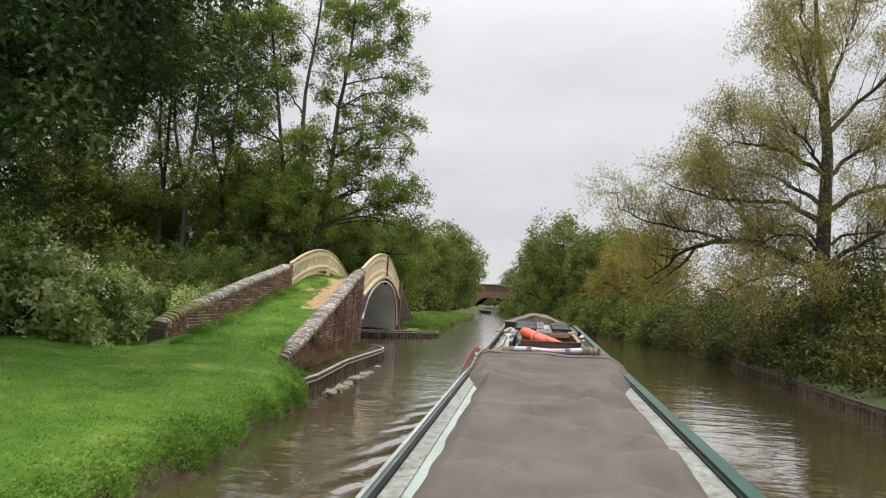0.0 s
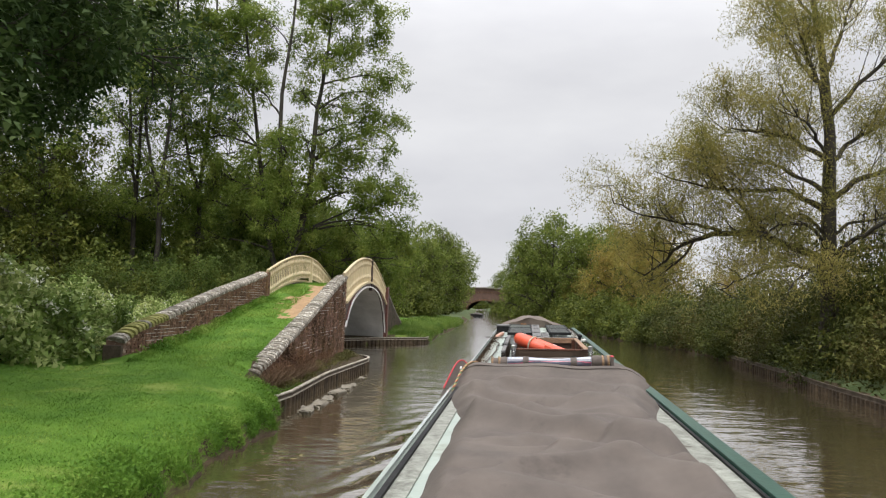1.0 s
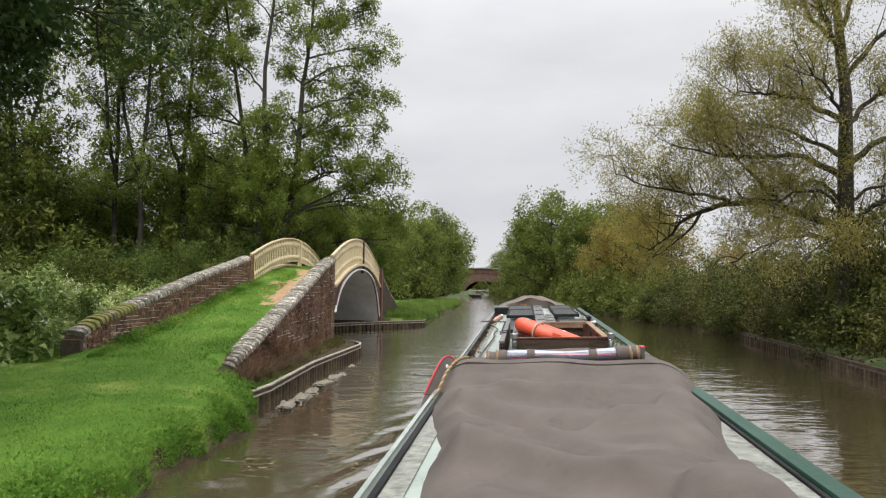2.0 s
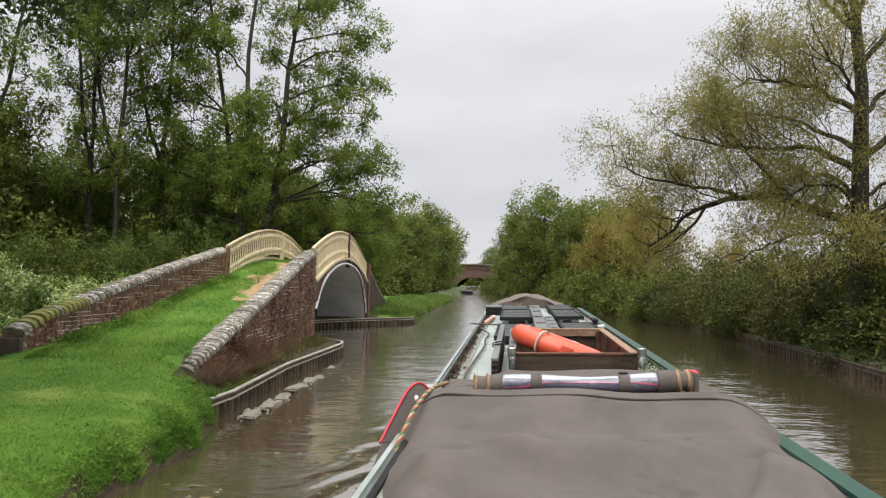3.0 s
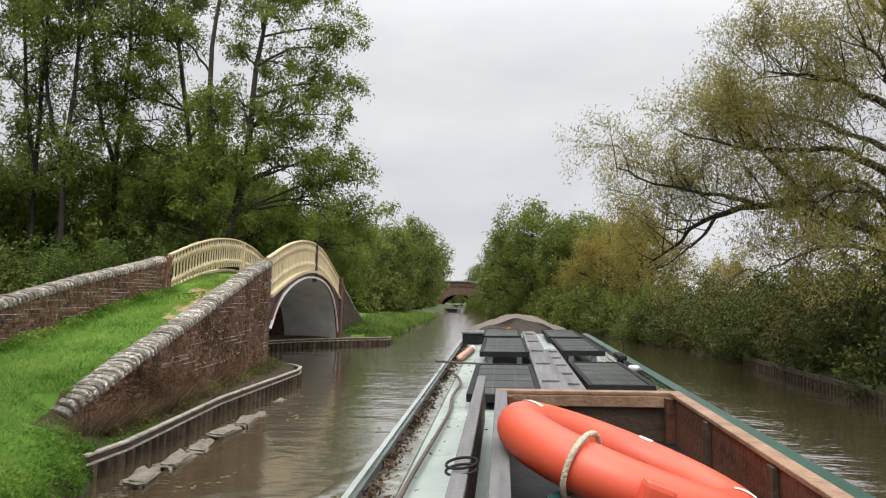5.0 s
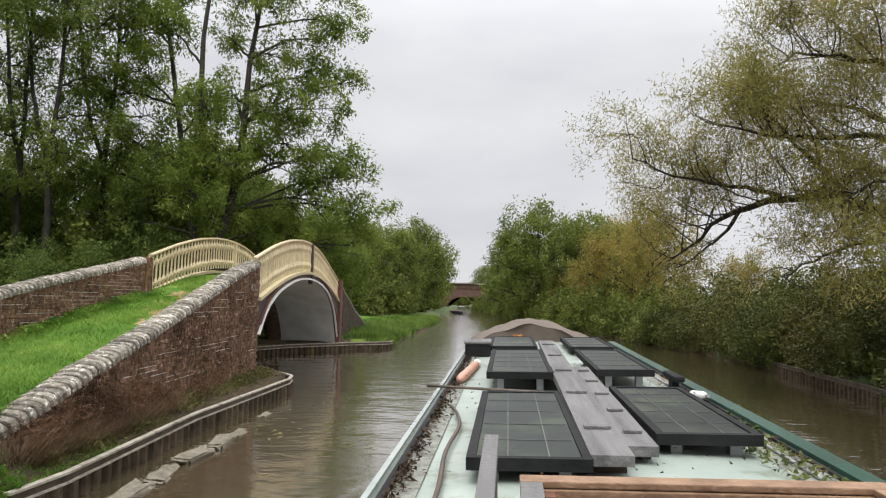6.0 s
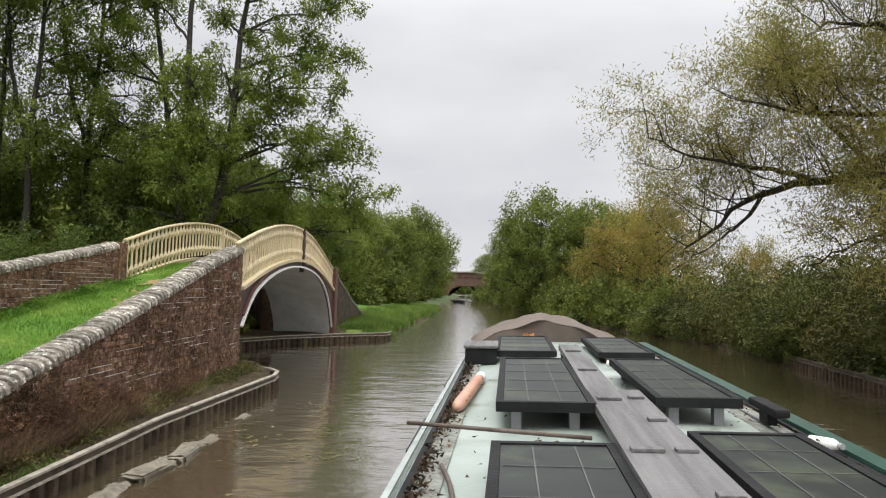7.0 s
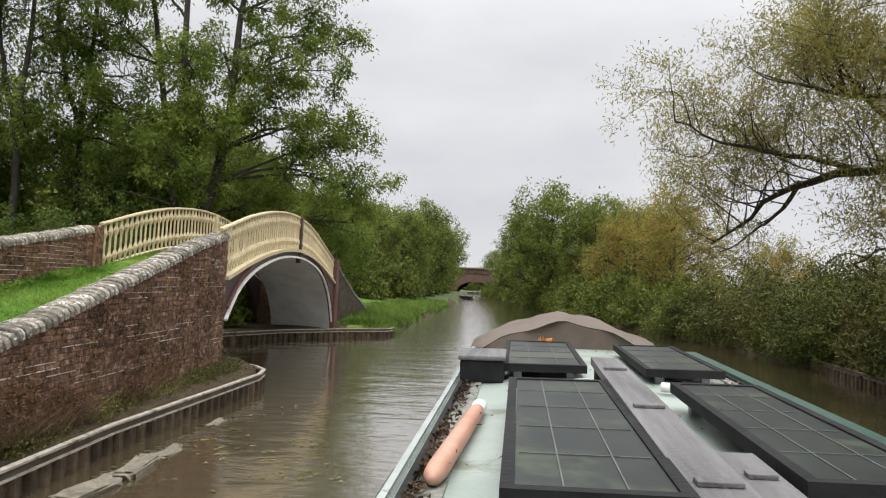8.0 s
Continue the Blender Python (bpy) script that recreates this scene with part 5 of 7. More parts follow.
for k, y in enumerate(side_y):
    src = (b2, b3, b4, b2, b3)[k % 5] if y < 46 else b5
    s = rs.uniform(0.85, 1.15) * (1 if y < 80 else 0.9)
    again(src, float(lerp(RIGHT_EDGE, y)) + (0.9 if y > 31 else 1.45 if y > 26 else 1.8) + rs.uniform(-0.15, 0.4), float(y), 0.1, rs.uniform(0, 360), s, s * rs.uniform(0.85, 1.1))
    if k % 2 == 0:
        again((b3 if k % 4 else b2) if y < 46 else b5, float(lerp(RIGHT_EDGE, y)) + 3.4 + rs.uniform(-0.3, 0.8), float(y) + 0.7, 0.5, rs.uniform(0, 360), s * 1.15, s * 1.15)
for x, y, turn, s in ((4.5, 226, 10, 1.5), (8.5, 234, 120, 1.6), (12.5, 240, 220, 1.5), (16.5, 243, 300, 1.6), (1.0, 215, 60, 1.5)):
    again(b5, x, y, 0.3, turn, s, label="low green scrub beyond the road bridge")
for y in np.arange(42, 150, 6.5):
    again(b5, float(lerp(LEFT_EDGE, y)) - 4.2 - rs.uniform(0, 1.5) - (3.0 if y < 60 else 0), float(y), 0.5, rs.uniform(0, 360), rs.uniform(1.0, 1.4), label="dark scrub at the edge of the towpath")
b7 = bush("dark undergrowth between the trees of the wood", (-19.0, 31.0, 0.7), 0, bush_growth(31, 1.9, 2.3, 8500, (0.15, 0.095), 0.34), M_LEAFDARK, "undergrowth of the wood")
for x, y, s in ((-16, 30, 1.5), (-20, 27, 1.8), (-24, 33, 2.0), (-18, 36, 1.7), (-14, 40, 1.6), (-22, 42, 2.1), (-28, 38, 2.3), (-12, 48, 1.8), (-18, 50, 2.2), (-27, 50, 2.5), (-35, 36, 2.6), (-30, 25, 2.2), (-38, 52, 3.0), (-20, 20, 1.6), (-11.5, 36, 1.0), (-9.4, 34.2, 0.9), (-12, 33.4, 1.2), (-8.6, 31.6, 0.55), (-9.2, 29.5, 0.75), (-12, 27, 0.9)):
    again(b7 if y < 45 and x > -25 else b5, x, y, 0.7, rs.uniform(0, 360), s, label="dark undergrowth between the trees of the wood")
UND = "leafy green saplings and undergrowth at the edge of the wood"
b6 = bush(UND, (-12.8, 38.0, 0.8), 0, bush_growth(23, 1.9, 4.2, 14000, (0.12, 0.072), 0.38), M_UNDER, "undergrowth of the wood")
for x, y, turn, s, sz in ((-15.6, 25.0, 70, 0.8, 0.48), (-10.9, 27.0, 150, 0.7, 0.50), (-13.4, 27.2, 220, 0.8, 0.52), (-18.2, 25.4, 300, 0.9, 0.6), (-10.3, 30.4, 20, 0.7, 0.62), (-9.4, 32.6, 110, 0.65, 0.75), (-12.6, 31.4, 190, 0.8, 0.62), (-21.5, 27.5, 40, 1.1, 0.9), (-17.4, 36.6, 130, 1.2, 1.4), (-10.8, 36.6, 330, 0.9, 1.2), (-20.4, 36.8, 10, 1.2, 1.5)):
    again(b6, x, y, 0.7, turn, s, sz)
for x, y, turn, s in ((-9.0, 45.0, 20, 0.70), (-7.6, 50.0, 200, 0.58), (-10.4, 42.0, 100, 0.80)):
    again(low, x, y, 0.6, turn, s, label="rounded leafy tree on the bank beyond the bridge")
# dark-leaved scrub added behind the arch to stand in for the shade there
for x, y, s in ((-7.4, 37.6, 0.85), (-6.9, 33.9, 0.62), (-7.9, 35.4, 0.8), (-9.0, 37.0, 1.0), (-7.2, 39.4, 0.9), (-8.8, 33.0, 0.75), (-10.5, 32.2, 0.8)):
    again(b5, x, y, 0.5, rs.uniform(0, 360), s, label="dark scrub added on the side arm's bank for tree shade")
for x, y, turn, s in ((14.8, 30.5, 10, 1.05), (15.7, 33.5, 80, 1.1), (16.6, 36.5, 150, 1.15), (17.6, 40.0, 220, 1.2), (14.4, 26.8, 290, 1.0), (16.8, 29.5, 30, 1.2), (14.6, 24.6, 90, 1.0), (17.5, 33.0, 200, 1.3), (19.0, 37.0, 120, 1.4)):
    again(b3, x, y, 0.6, turn, s, s * 1.12)
again(b2, 13.4, 23.0, 0.6, 40, 0.85, 1.6, "ivy and scrub round the foot of the willow")


# ---- grass ----
def blades(name, label, rng, n, region, height, width, material, level=ground_z):
    """Grass blades on the ground, each a thin sliver."""
    x, y = region(rng, n)
    z = level(x, y)
    ok = z > 0.03
    x, y, z = x[ok], y[ok], z[ok]
    n = len(x)
    az = rng.uniform(0, 6.283, n)
    h = height * rng.uniform(0.5, 1.4, n)
    lean = rng.uniform(0.3, 1.8, n) * h
    w = width * rng.uniform(0.6, 1.3, n)
    bx, by = np.cos(az), np.sin(az)
    base = np.stack([x, y, z - 0.01], 1)
    s = np.stack([-by, bx, 0 * x], 1) * w[:, None] / 2
    tip = base + np.stack([bx * lean, by * lean, h], 1)
    V = np.stack([base - s, base + s, tip], 1).reshape(-1, 3)
    me = raw(name, V, np.arange(n * 3).reshape(-1, 3), material)
    tagged(new(name, me), label, "grass", kind="stuff")


rng = np.random.default_rng(4)


def near_bank(r, n):
    y = 3.0 + 13.5 * r.random(n) ** 1.15
    return lerp(LEFT_EDGE, y) + 0.15 - 7.2 * r.random(n) ** 1.4, y


def water_fringe(r, n):
    y = r.uniform(2.5, 14.4, n)
    return lerp(LEFT_EDGE, y) + 0.24 - np.abs(r.normal(scale=0.24, size=n)), y


def ramp_strip(r, n):
    y = r.uniform(14.5, 23.8, n)
    return np.where(r.random(n) < 0.6, np.where(y < 20.5, r.uniform(-5.76, -3.45, n), r.uniform(-5.76, -4.5, n)), -5.76 + np.abs(r.normal(scale=0.15, size=n))), y


def far_bank(r, n):
    y = r.uniform(37, 75, n)
    return lerp(LEFT_EDGE, y) + 0.1 - 3.5 * r.random(n) ** 2, y


def wall_foot(r, n):
    y = r.uniform(15.2, 24.2, n)
    clump = np.array([15.6, 16.2, 17.4, 17.7, 18.9, 19.2, 20.4, 21.5, 22.2, 22.9, 23.6])
    return -3.06 + np.abs(r.normal(scale=0.11, size=n)), np.where(r.random(n) < 0.75, clump[r.integers(0, 11, n)] + r.normal(scale=0.16, size=n), y)


blades("grass", "short bright green mown grass of the towpath", rng, 230000, near_bank, 0.028, 0.012, M_BLADE)
blades("bank_grass", "longer green grass hanging over the water's edge", rng, 30000, water_fringe, 0.10, 0.010, M_BLADE)


def low_leaves(name, label, n, region, height, leaf, material, seed):
    """Small broad leaves of clover and nettle among the grass."""
    r = np.random.default_rng(seed)
    x, y = region(r, n)
    patch = np.sin(x * 3.1 + 1.3 * np.sin(y * 1.7)) * np.sin(y * 2.3 + 0.9 * np.sin(x * 2.9)) + r.normal(scale=0.35, size=n)
    z = ground_z(x, y)
    ok = (z > 0.03) & (patch > -0.25)
    c = np.stack([x, y, z + 0.012 + height * r.random(n) ** 1.6], 1)[ok]
    V, F = leaves(r, c, *leaf)
    tagged(new(name, raw(name, V, F, material)), label, "weeds", kind="stuff")


def bank_brow(r, n):
    y = 2.5 + 12.0 * r.random(n)
    return lerp(LEFT_EDGE, y) + 0.22 - np.abs(r.normal(scale=0.34, size=n)), y


low_leaves("bank_weeds", "leafy green nettles and weeds along the brow of the bank", 40000, bank_brow, 0.085, (0.040, 0.028), M_BLADE, 72)
blades("ramp_grass", "short grass on the ramp of the bridge", rng, 26000, ramp_strip, 0.06, 0.014, M_BLADE)
blades("deck_grass", "short grass on the deck of the bridge", rng, 9000, lambda r, n: (r.uniform(-5.85, -4.7, n), r.uniform(23.7, 31, n)), 0.06, 0.016, M_BLADE, lambda x, y: lerp(PATH_Z, y) - 0.01)
blades("far_grass", "bright green grass on the bank beyond the bridge", rng, 30000, far_bank, 0.22, 0.03, M_FARBLADE)
blades("dry_grass", "dry grass and weeds at the foot of the brick wall", rng, 2600, wall_foot, 0.11, 0.010, M_STRAW)


def dead_clumps(r, n):
    c = np.array([15.0, 15.3, 15.6, 16.0, 16.4, 16.8, 17.3, 17.8, 18.4, 20.0])
    return -3.03 + np.abs(r.normal(scale=0.06, size=n)), c[r.integers(0, 10, n)] + r.normal(scale=0.28, size=n)


def weeds(name, label, spots, n, height, leaf, material, seed, reach=0.16):
    """Clumps of low leafy weeds on the ledge, most of them against the wall."""
    r = np.random.default_rng(seed)
    c = np.array(spots)[r.integers(0, len(spots), n)]
    x = -3.05 + np.abs(r.normal(scale=reach, size=n))
    y = c[:, 0] + r.normal(scale=0.20, size=n)
    h = r.random(n) ** 1.3 * height * c[:, 1] * np.clip(1.25 - (x + 3.05) / 0.6, 0.2, 1)
    V, F = leaves(r, np.stack([x, y, ground_z(x, y) + 0.01 + h], 1), *leaf)
    tagged(new(name, raw(name, V, F, material)), label, "weeds", kind="stuff")


weeds("green_weeds", "yellow-green leafy weeds on the ledge below the wall", [(15.3, 0.8), (15.9, 1.0), (16.4, 0.7), (17.2, 1.0), (18.0, 0.5), (19.1, 0.8), (19.5, 1.2), (20.6, 0.8), (21.2, 0.7), (22.0, 0.7), (22.6, 1.0), (23.2, 0.9), (23.7, 1.0), (24.1, 0.8), (23.9, 1.2), (22.3, 0.9), (17.6, 0.8)], 7000, 0.18, (0.050, 0.024), leaf_mat("ledge_weed_leaf", (0.055, 0.062, 0.02), (0.12, 0.115, 0.036), (0.24, 0.21, 0.08), 0.3), 51)
weeds("dead_weeds", "russet dead dock stems standing against the wall", [(15.6, 1.0), (16.0, 0.8), (16.7, 1.1), (17.0, 0.9), (17.6, 1.1), (18.2, 0.9), (18.7, 0.6), (20.0, 0.6), (21.0, 0.6), (15.2, 0.8)], 6500, 0.60, (0.055, 0.014), leaf_mat("russet_weed", (0.07, 0.036, 0.022), (0.13, 0.070, 0.040), (0.22, 0.13, 0.07), 0.2), 52, 0.07)
blades("dead_stems", "thin russet dead stems standing against the wall", rng, 2800, dead_clumps, 0.36, 0.009, leaf_mat("russet_stem", (0.07, 0.042, 0.028), (0.125, 0.080, 0.050), (0.21, 0.15, 0.085), 0.2))


# broad-leaved weeds along the foot of the towpath wall
r = np.random.default_rng(61)
y = r.choice(np.array([15.8, 16.3, 17.0, 17.9, 18.3, 19.4, 20.1, 20.9, 21.6, 22.7, 23.2]), 3800) + r.normal(scale=0.22, size=3800)
x = np.interp(y, [14.9, 16.2, 17.4, 24.1], [-6.0, -5.80, -5.76, -5.76]) + np.abs(r.normal(scale=0.13, size=3800))
V, F = leaves(r, np.stack([x, y, ground_z(x, y) + 0.02 + 0.13 * r.random(3800) ** 1.5], 1), 0.06, 0.035)
tagged(new("wall_weeds", raw("wall_weeds", V, F, M_BLADE)), "green weeds growing along the foot of the brick wall", "weeds", kind="stuff")

# a few leaves afloat
n = 240
spot = np.stack([r.uniform(-1.9, 0.1, 46), r.uniform(6.5, 25, 46)], 1)[r.integers(0, 46, n)] + r.normal(scale=0.14, size=(n, 2))
V, F = leaves(r, np.column_stack([np.clip(spot[:, 0], -2.0, 0.3), spot[:, 1], np.full(n, 0.012)]), 0.085, 0.055)
V[:, 2] = 0.008 + np.abs(V[:, 2] - 0.012) * 0.3
tagged(new("floating_leaves", raw("floating_leaves", V, F, M_STRAW)), "pale fallen leaves floating on the canal", "leaves", kind="stuff")


# ---- narrow boat ----
def axes(heading, pitch, roll):
    h, p, r = (radians(v) for v in (heading, pitch, roll))
    fwd = Vector((math.sin(h) * math.cos(p), math.cos(h) * math.cos(p), math.sin(p)))
    right = Vector((math.cos(h), -math.sin(h), 0))
    up = right.cross(fwd)
    right = right * math.cos(r) + up * math.sin(r)
    return right, fwd, right.cross(fwd)


RT, FW, UPW = axes(5.24, 1.11, 1.51)
BOAT = Matrix(((RT.x, FW.x, UPW.x, 1.004), (RT.y, FW.y, UPW.y, 5.001), (RT.z, FW.z, UPW.z, 2.179), (0, 0, 0, 1)))
ROOF = -0.68
MID = 0.29


def put(ob, a=0, b=0, c=0, rx=0, ry=0, rz=0):
    """Stand a thing on the boat at right a, forward b and up c of the boat's own axes."""
    ob.matrix_basis = BOAT @ pose(a, b, c, rx, ry, rz)
    return ob


def loft(rings, closed=True, cap=True):
    bm = bmesh.new()
    R = [[bm.verts.new(p) for p in r] for r in rings]
    n = len(R[0])
    for r0, r1 in zip(R, R[1:]):
        for k in range(n if closed else n - 1):
            bm.faces.new((r0[k], r0[(k + 1) % n], r1[(k + 1) % n], r1[k]))
    if cap and closed:
        bm.faces.new(R[0][::-1])
        bm.faces.new(R[-1])
    return bm


def narrow_boat():
    ob = tagged(put(new("narrow_boat")), "long green narrow boat with a pale grimy roof on the canal", "narrow boat")
    stations = ((-5.3, 0.35), (-5.15, 0.70), (-4.8, 0.92), (-4.2, 1.03), (1.0, 1.04), (10.6, 1.04), (12.4, 0.90), (13.6, 0.55), (14.4, 0.10))
    part("hull", loft([[(MID - w, b, -2.7), (MID - w, b, -1.50 + 0.35 * max(0, (b - 11) / 3.4) ** 2), (MID + w, b, -1.50 + 0.35 * max(0, (b - 11) / 3.4) ** 2), (MID + w, b, -2.7)] for b, w in stations]), M_BLACK, ob, "black steel hull")
    for s in (-1, 1):
        part("gunwale", sweep([(MID + s * (w - 0.03), b, -1.47 + 0.35 * max(0, (b - 11) / 3.4) ** 2) for b, w in stations], [(-0.05, -0.04), (0.05, -0.04), (0.05, 0.04), (-0.05, 0.04)]), M_GREEN, ob)
        bm = loft([[(MID + s * 0.92, b, -1.46), (MID + s * 0.765, b, ROOF - 0.02), (MID + s * 0.715, b, ROOF - 0.02), (MID + s * 0.87, b, -1.46)] for b in (-3.82, 0, 4, 8, 10.6)])
        part("cabin_side", bm, M_GREEN, ob, "dark green cabin side")
        for b in (2.6, 4.9, 7.3, 9.2):
            part("window", box(bmesh.new(), (MID + s * 0.80, b, -1.20), (MID + s * 0.90, b + 0.75, -0.86), 0.01), M_PANEL, ob, "dark cabin window")
    # the roof is slightly cambered
    rings = []
    for b in np.linspace(-3.8, 10.62, 30):
        top = [(a, b, ROOF + 0.03 * (1 - ((a - MID) / 0.79) ** 2) - 0.012) for a in np.linspace(MID - 0.765, MID + 0.765, 13)]
        rings.append(top + [(MID + 0.765, b, ROOF - 0.06), (MID - 0.765, b, ROOF - 0.06)])
    part("roof", loft(rings), M_ROOF, ob, "pale green painted steel roof")
    part("roof_margin", loft([[(0.86, b, ROOF + 0.004), (0.99, b, ROOF + 0.002), (0.99, b, ROOF - 0.02), (0.86, b, ROOF - 0.02)] for b in (-3.7, 2.5, 5, 10.4)]), M_MUCK, ob, "grimy strip along the roof edge")
    part("roof_margin", loft([[(-0.415, b, ROOF + 0.004), (-0.33, b, ROOF + 0.008), (-0.33, b, ROOF - 0.02), (-0.415, b, ROOF - 0.02)] for b in (-3.7, 2.5, 5, 10.4)]), M_MUCK, ob, "grimy strip along the roof edge")
    part("handrail", sweep([(-0.475, b, ROOF + 0.012) for b in np.linspace(-3.8, 10.5, 18)], [(-0.008, -0.03), (0.020, -0.03), (0.016, 0.010), (-0.004, 0.010)]), M_RAILPAINT, ob, "pale painted handrail")
    part("handrail_lip", sweep([(-0.427, b, ROOF + 0.006) for b in np.linspace(-3.8, 10.5, 18)], [(-0.012, -0.02), (0.012, -0.02), (0.012, 0.012), (-0.012, 0.012)]), M_BLACK, ob, "black inner edge of the handrail")
    part("handrail", sweep([(1.045, b, ROOF + 0.012) for b in np.linspace(-3.8, 10.5, 18)], [(-0.04, -0.04), (0.04, -0.04), (0.035, 0.015), (-0.035, 0.015)]), M_GREEN, ob, "dark green handrail")
    part("handrail_lip", sweep([(0.995, b, ROOF + 0.004) for b in np.linspace(-3.8, 10.5, 18)], [(-0.008, -0.02), (0.008, -0.02), (0.008, 0.010), (-0.008, 0.010)]), M_BLACK, ob)
    part("roof_seam", sweep([(0.925, b, ROOF + 0.01) for b in np.linspace(2.4, 10.4, 8)], disc(0.006, 6)), M_GREYBOX, ob)
    # after end: bulkhead, well deck and its coaming
    part("bulkhead", box(bmesh.new(), (MID - 0.86, -3.88, -1.75), (MID + 0.86, -3.825, ROOF - 0.06), 0.006), M_GREEN, ob)
    part("stern_deck", loft([[(MID - w + 0.06, b, -1.50), (MID + w - 0.06, b, -1.50), (MID + w - 0.06, b, -1.56), (MID - w + 0.06, b, -1.56)] for b, w in stations[:4]] + []), M_MUCK, ob, "worn stern deck")
    # fore end: cratch board and deck
    part("bow_deck", loft([[(MID - w + 0.05, b, -1.40 + 0.25 * max(0, (b - 11) / 3.4)), (MID + w - 0.05, b, -1.40 + 0.25 * max(0, (b - 11) / 3.4)), (MID + w - 0.05, b, -1.50), (MID - w + 0.05, b, -1.50)] for b, w in ((12.3, 0.9), (13.5, 0.55), (14.3, 0.12))]), M_GREEN, ob)
    # canvas cover over the fore well: a ridge that falls to both sides
    rings = []
    for b, ridge, wide in ((10.55, -0.47, 0.80), (10.9, -0.42, 0.82), (11.6, -0.46, 0.84), (12.3, -0.66, 0.86), (12.75, -1.15, 0.84), (12.9, -1.42, 0.80)):
        rings.append([(MID - 0.10 + t * wide, b + 0.03 * math.sin(9 * t), min(ridge, -0.40) - (0.30 * abs(t) ** 1.5 + (0.75 * max(0, abs(t) - 0.9) / 0.1 if abs(t) > 0.9 else 0)) * (1 if b < 12.5 else 0.15) + 0.012 * math.sin(13 * t + b * 5)) for t in np.linspace(-1, 1, 25)])
    aft = bmesh.new()
    aft.faces.new([aft.verts.new((p[0], 10.56, p[2] - 0.004)) for p in rings[0][2:-2]] + [aft.verts.new((MID + 0.6, 10.56, ROOF - 0.3)), aft.verts.new((MID - 0.75, 10.56, ROOF - 0.3))])
    part("cratch_panel", aft, M_COVER, ob)
    part("cratch_cover", loft(rings, closed=False, cap=False), M_COVER, ob, "brown-grey canvas cover over the bow", True)
    return ob


boat = narrow_boat()


# ---- open timber box on the roof ----
def timber_box():
    ob = tagged(put(new("timber_box")), "open stained timber box standing on the boat roof", "roof box")
    a0, a1, b0, b1, c1 = -0.028, 0.69, 2.65, 4.26, -0.46
    c0 = ROOF + 0.02
    part("end_board", box(bmesh.new(), (a0, b0, c0), (a1, b0 + 0.03, c1 - 0.012), 0.003), M_WOOD, ob, "dark wet end board")
    part("end_board", box(bmesh.new(), (a0, b1 - 0.03, c0), (a1, b1, c1 - 0.012), 0.003), M_WOOD, ob)
    for a in (a0, a1 - 0.03):
        part("side_board", box(bmesh.new(), (a, b0 + 0.031, c0), (a + 0.03, b1 - 0.031, c1 - 0.012), 0.003), M_WOODIN, ob, "reddish inner side board")
    # floor painted black for the deep shade inside the box
    part("floor", box(bmesh.new(), (a0 + 0.031, b0 + 0.031, c0), (a1 - 0.031, b1 - 0.031, c0 + 0.012)), M_BLACK, ob, "floor blackened for the shade inside the box")
    for lo, hi in (((a0 - 0.006, b0 - 0.004), (a1 + 0.006, b0 + 0.034)), ((a0 - 0.006, b1 - 0.045), (a1 + 0.006, b1 + 0.006)), ((a0 - 0.006, b0 + 0.036), (a0 + 0.04, b1 - 0.047)), ((a1 - 0.04, b0 + 0.036), (a1 + 0.006, b1 - 0.047))):
        front = hi[1] < b0 + 0.05
        part("rim", box(bmesh.new(), (*lo, c1 - 0.010), (*hi, c1 + 0.004), 0.003), M_WOODIN if front else M_PLANK if hi[0] < 0.1 else M_WOODTOP, ob, "worn brown top edge" if front else "bleached top edge")
    part("rim_board", box(bmesh.new(), (a0 + 0.032, b1 - 0.050, c1 - 0.055), (a1 - 0.032, b1 - 0.032, c1 - 0.012), 0.003), M_WOODTOP, ob)
    for a in (a0 + 0.03, a1 - 0.065):
        for b in (b0 + 0.035, b1 - 0.09):
            part("corner_post", box(bmesh.new(), (a, b, c0 + 0.014), (a + 0.035, b + 0.035, c1 - 0.014), 0.002), M_WOODIN, ob)
    for b in (3.15, 3.7):
        part("batten", box(bmesh.new(), (a1 - 0.048, b, c0 + 0.014), (a1 - 0.031, b + 0.04, c1 - 0.014), 0.002), M_WOOD, ob)


timber_box()


def lathe(profile, n=16):
    return loft([[(r * math.cos(2 * math.pi * k / n), r * math.sin(2 * math.pi * k / n), z) for k in range(n)] for z, r in profile])


def solar_light(a, b):
    ob = tagged(put(new("solar_light"), a, b, ROOF + 0.02), "small steel and clear plastic solar light on the box corner", "solar light", "box corner lights")
    part("stake", lathe(((0, 0.008), (0.11, 0.009))), M_GREYBOX, ob, "", True)
    part("lens", lathe(((0.11, 0.013), (0.115, 0.017), (0.20, 0.022))), M_CLEARPLASTIC, ob, "clear ribbed lens", True)
    part("cap", lathe(((0.20, 0.024), (0.203, 0.026), (0.236, 0.026), (0.240, 0.023))), M_CHROME, ob, "brushed steel cap")
    part("solar_cell", box(bmesh.new(), (-0.014, -0.014, 0.2445), (0.014, 0.014, 0.247)), M_PANEL, ob)


solar_light(-0.012, 2.60)
solar_light(0.700, 2.60)


def torus_bm(R, r, n=44, m=16, squash=1.0):
    bm = bmesh.new()
    rings = [[bm.verts.new(((R + r * math.cos(q)) * math.cos(p), (R + r * math.cos(q)) * math.sin(p), squash * r * math.sin(q))) for q in np.arange(m) * 2 * math.pi / m] for p in np.arange(n) * 2 * math.pi / n]
    for i in range(n):
        for k in range(m):
            bm.faces.new((rings[i][k], rings[i][(k + 1) % m], rings[(i + 1) % n][(k + 1) % m], rings[(i + 1) % n][k]))
    return bm


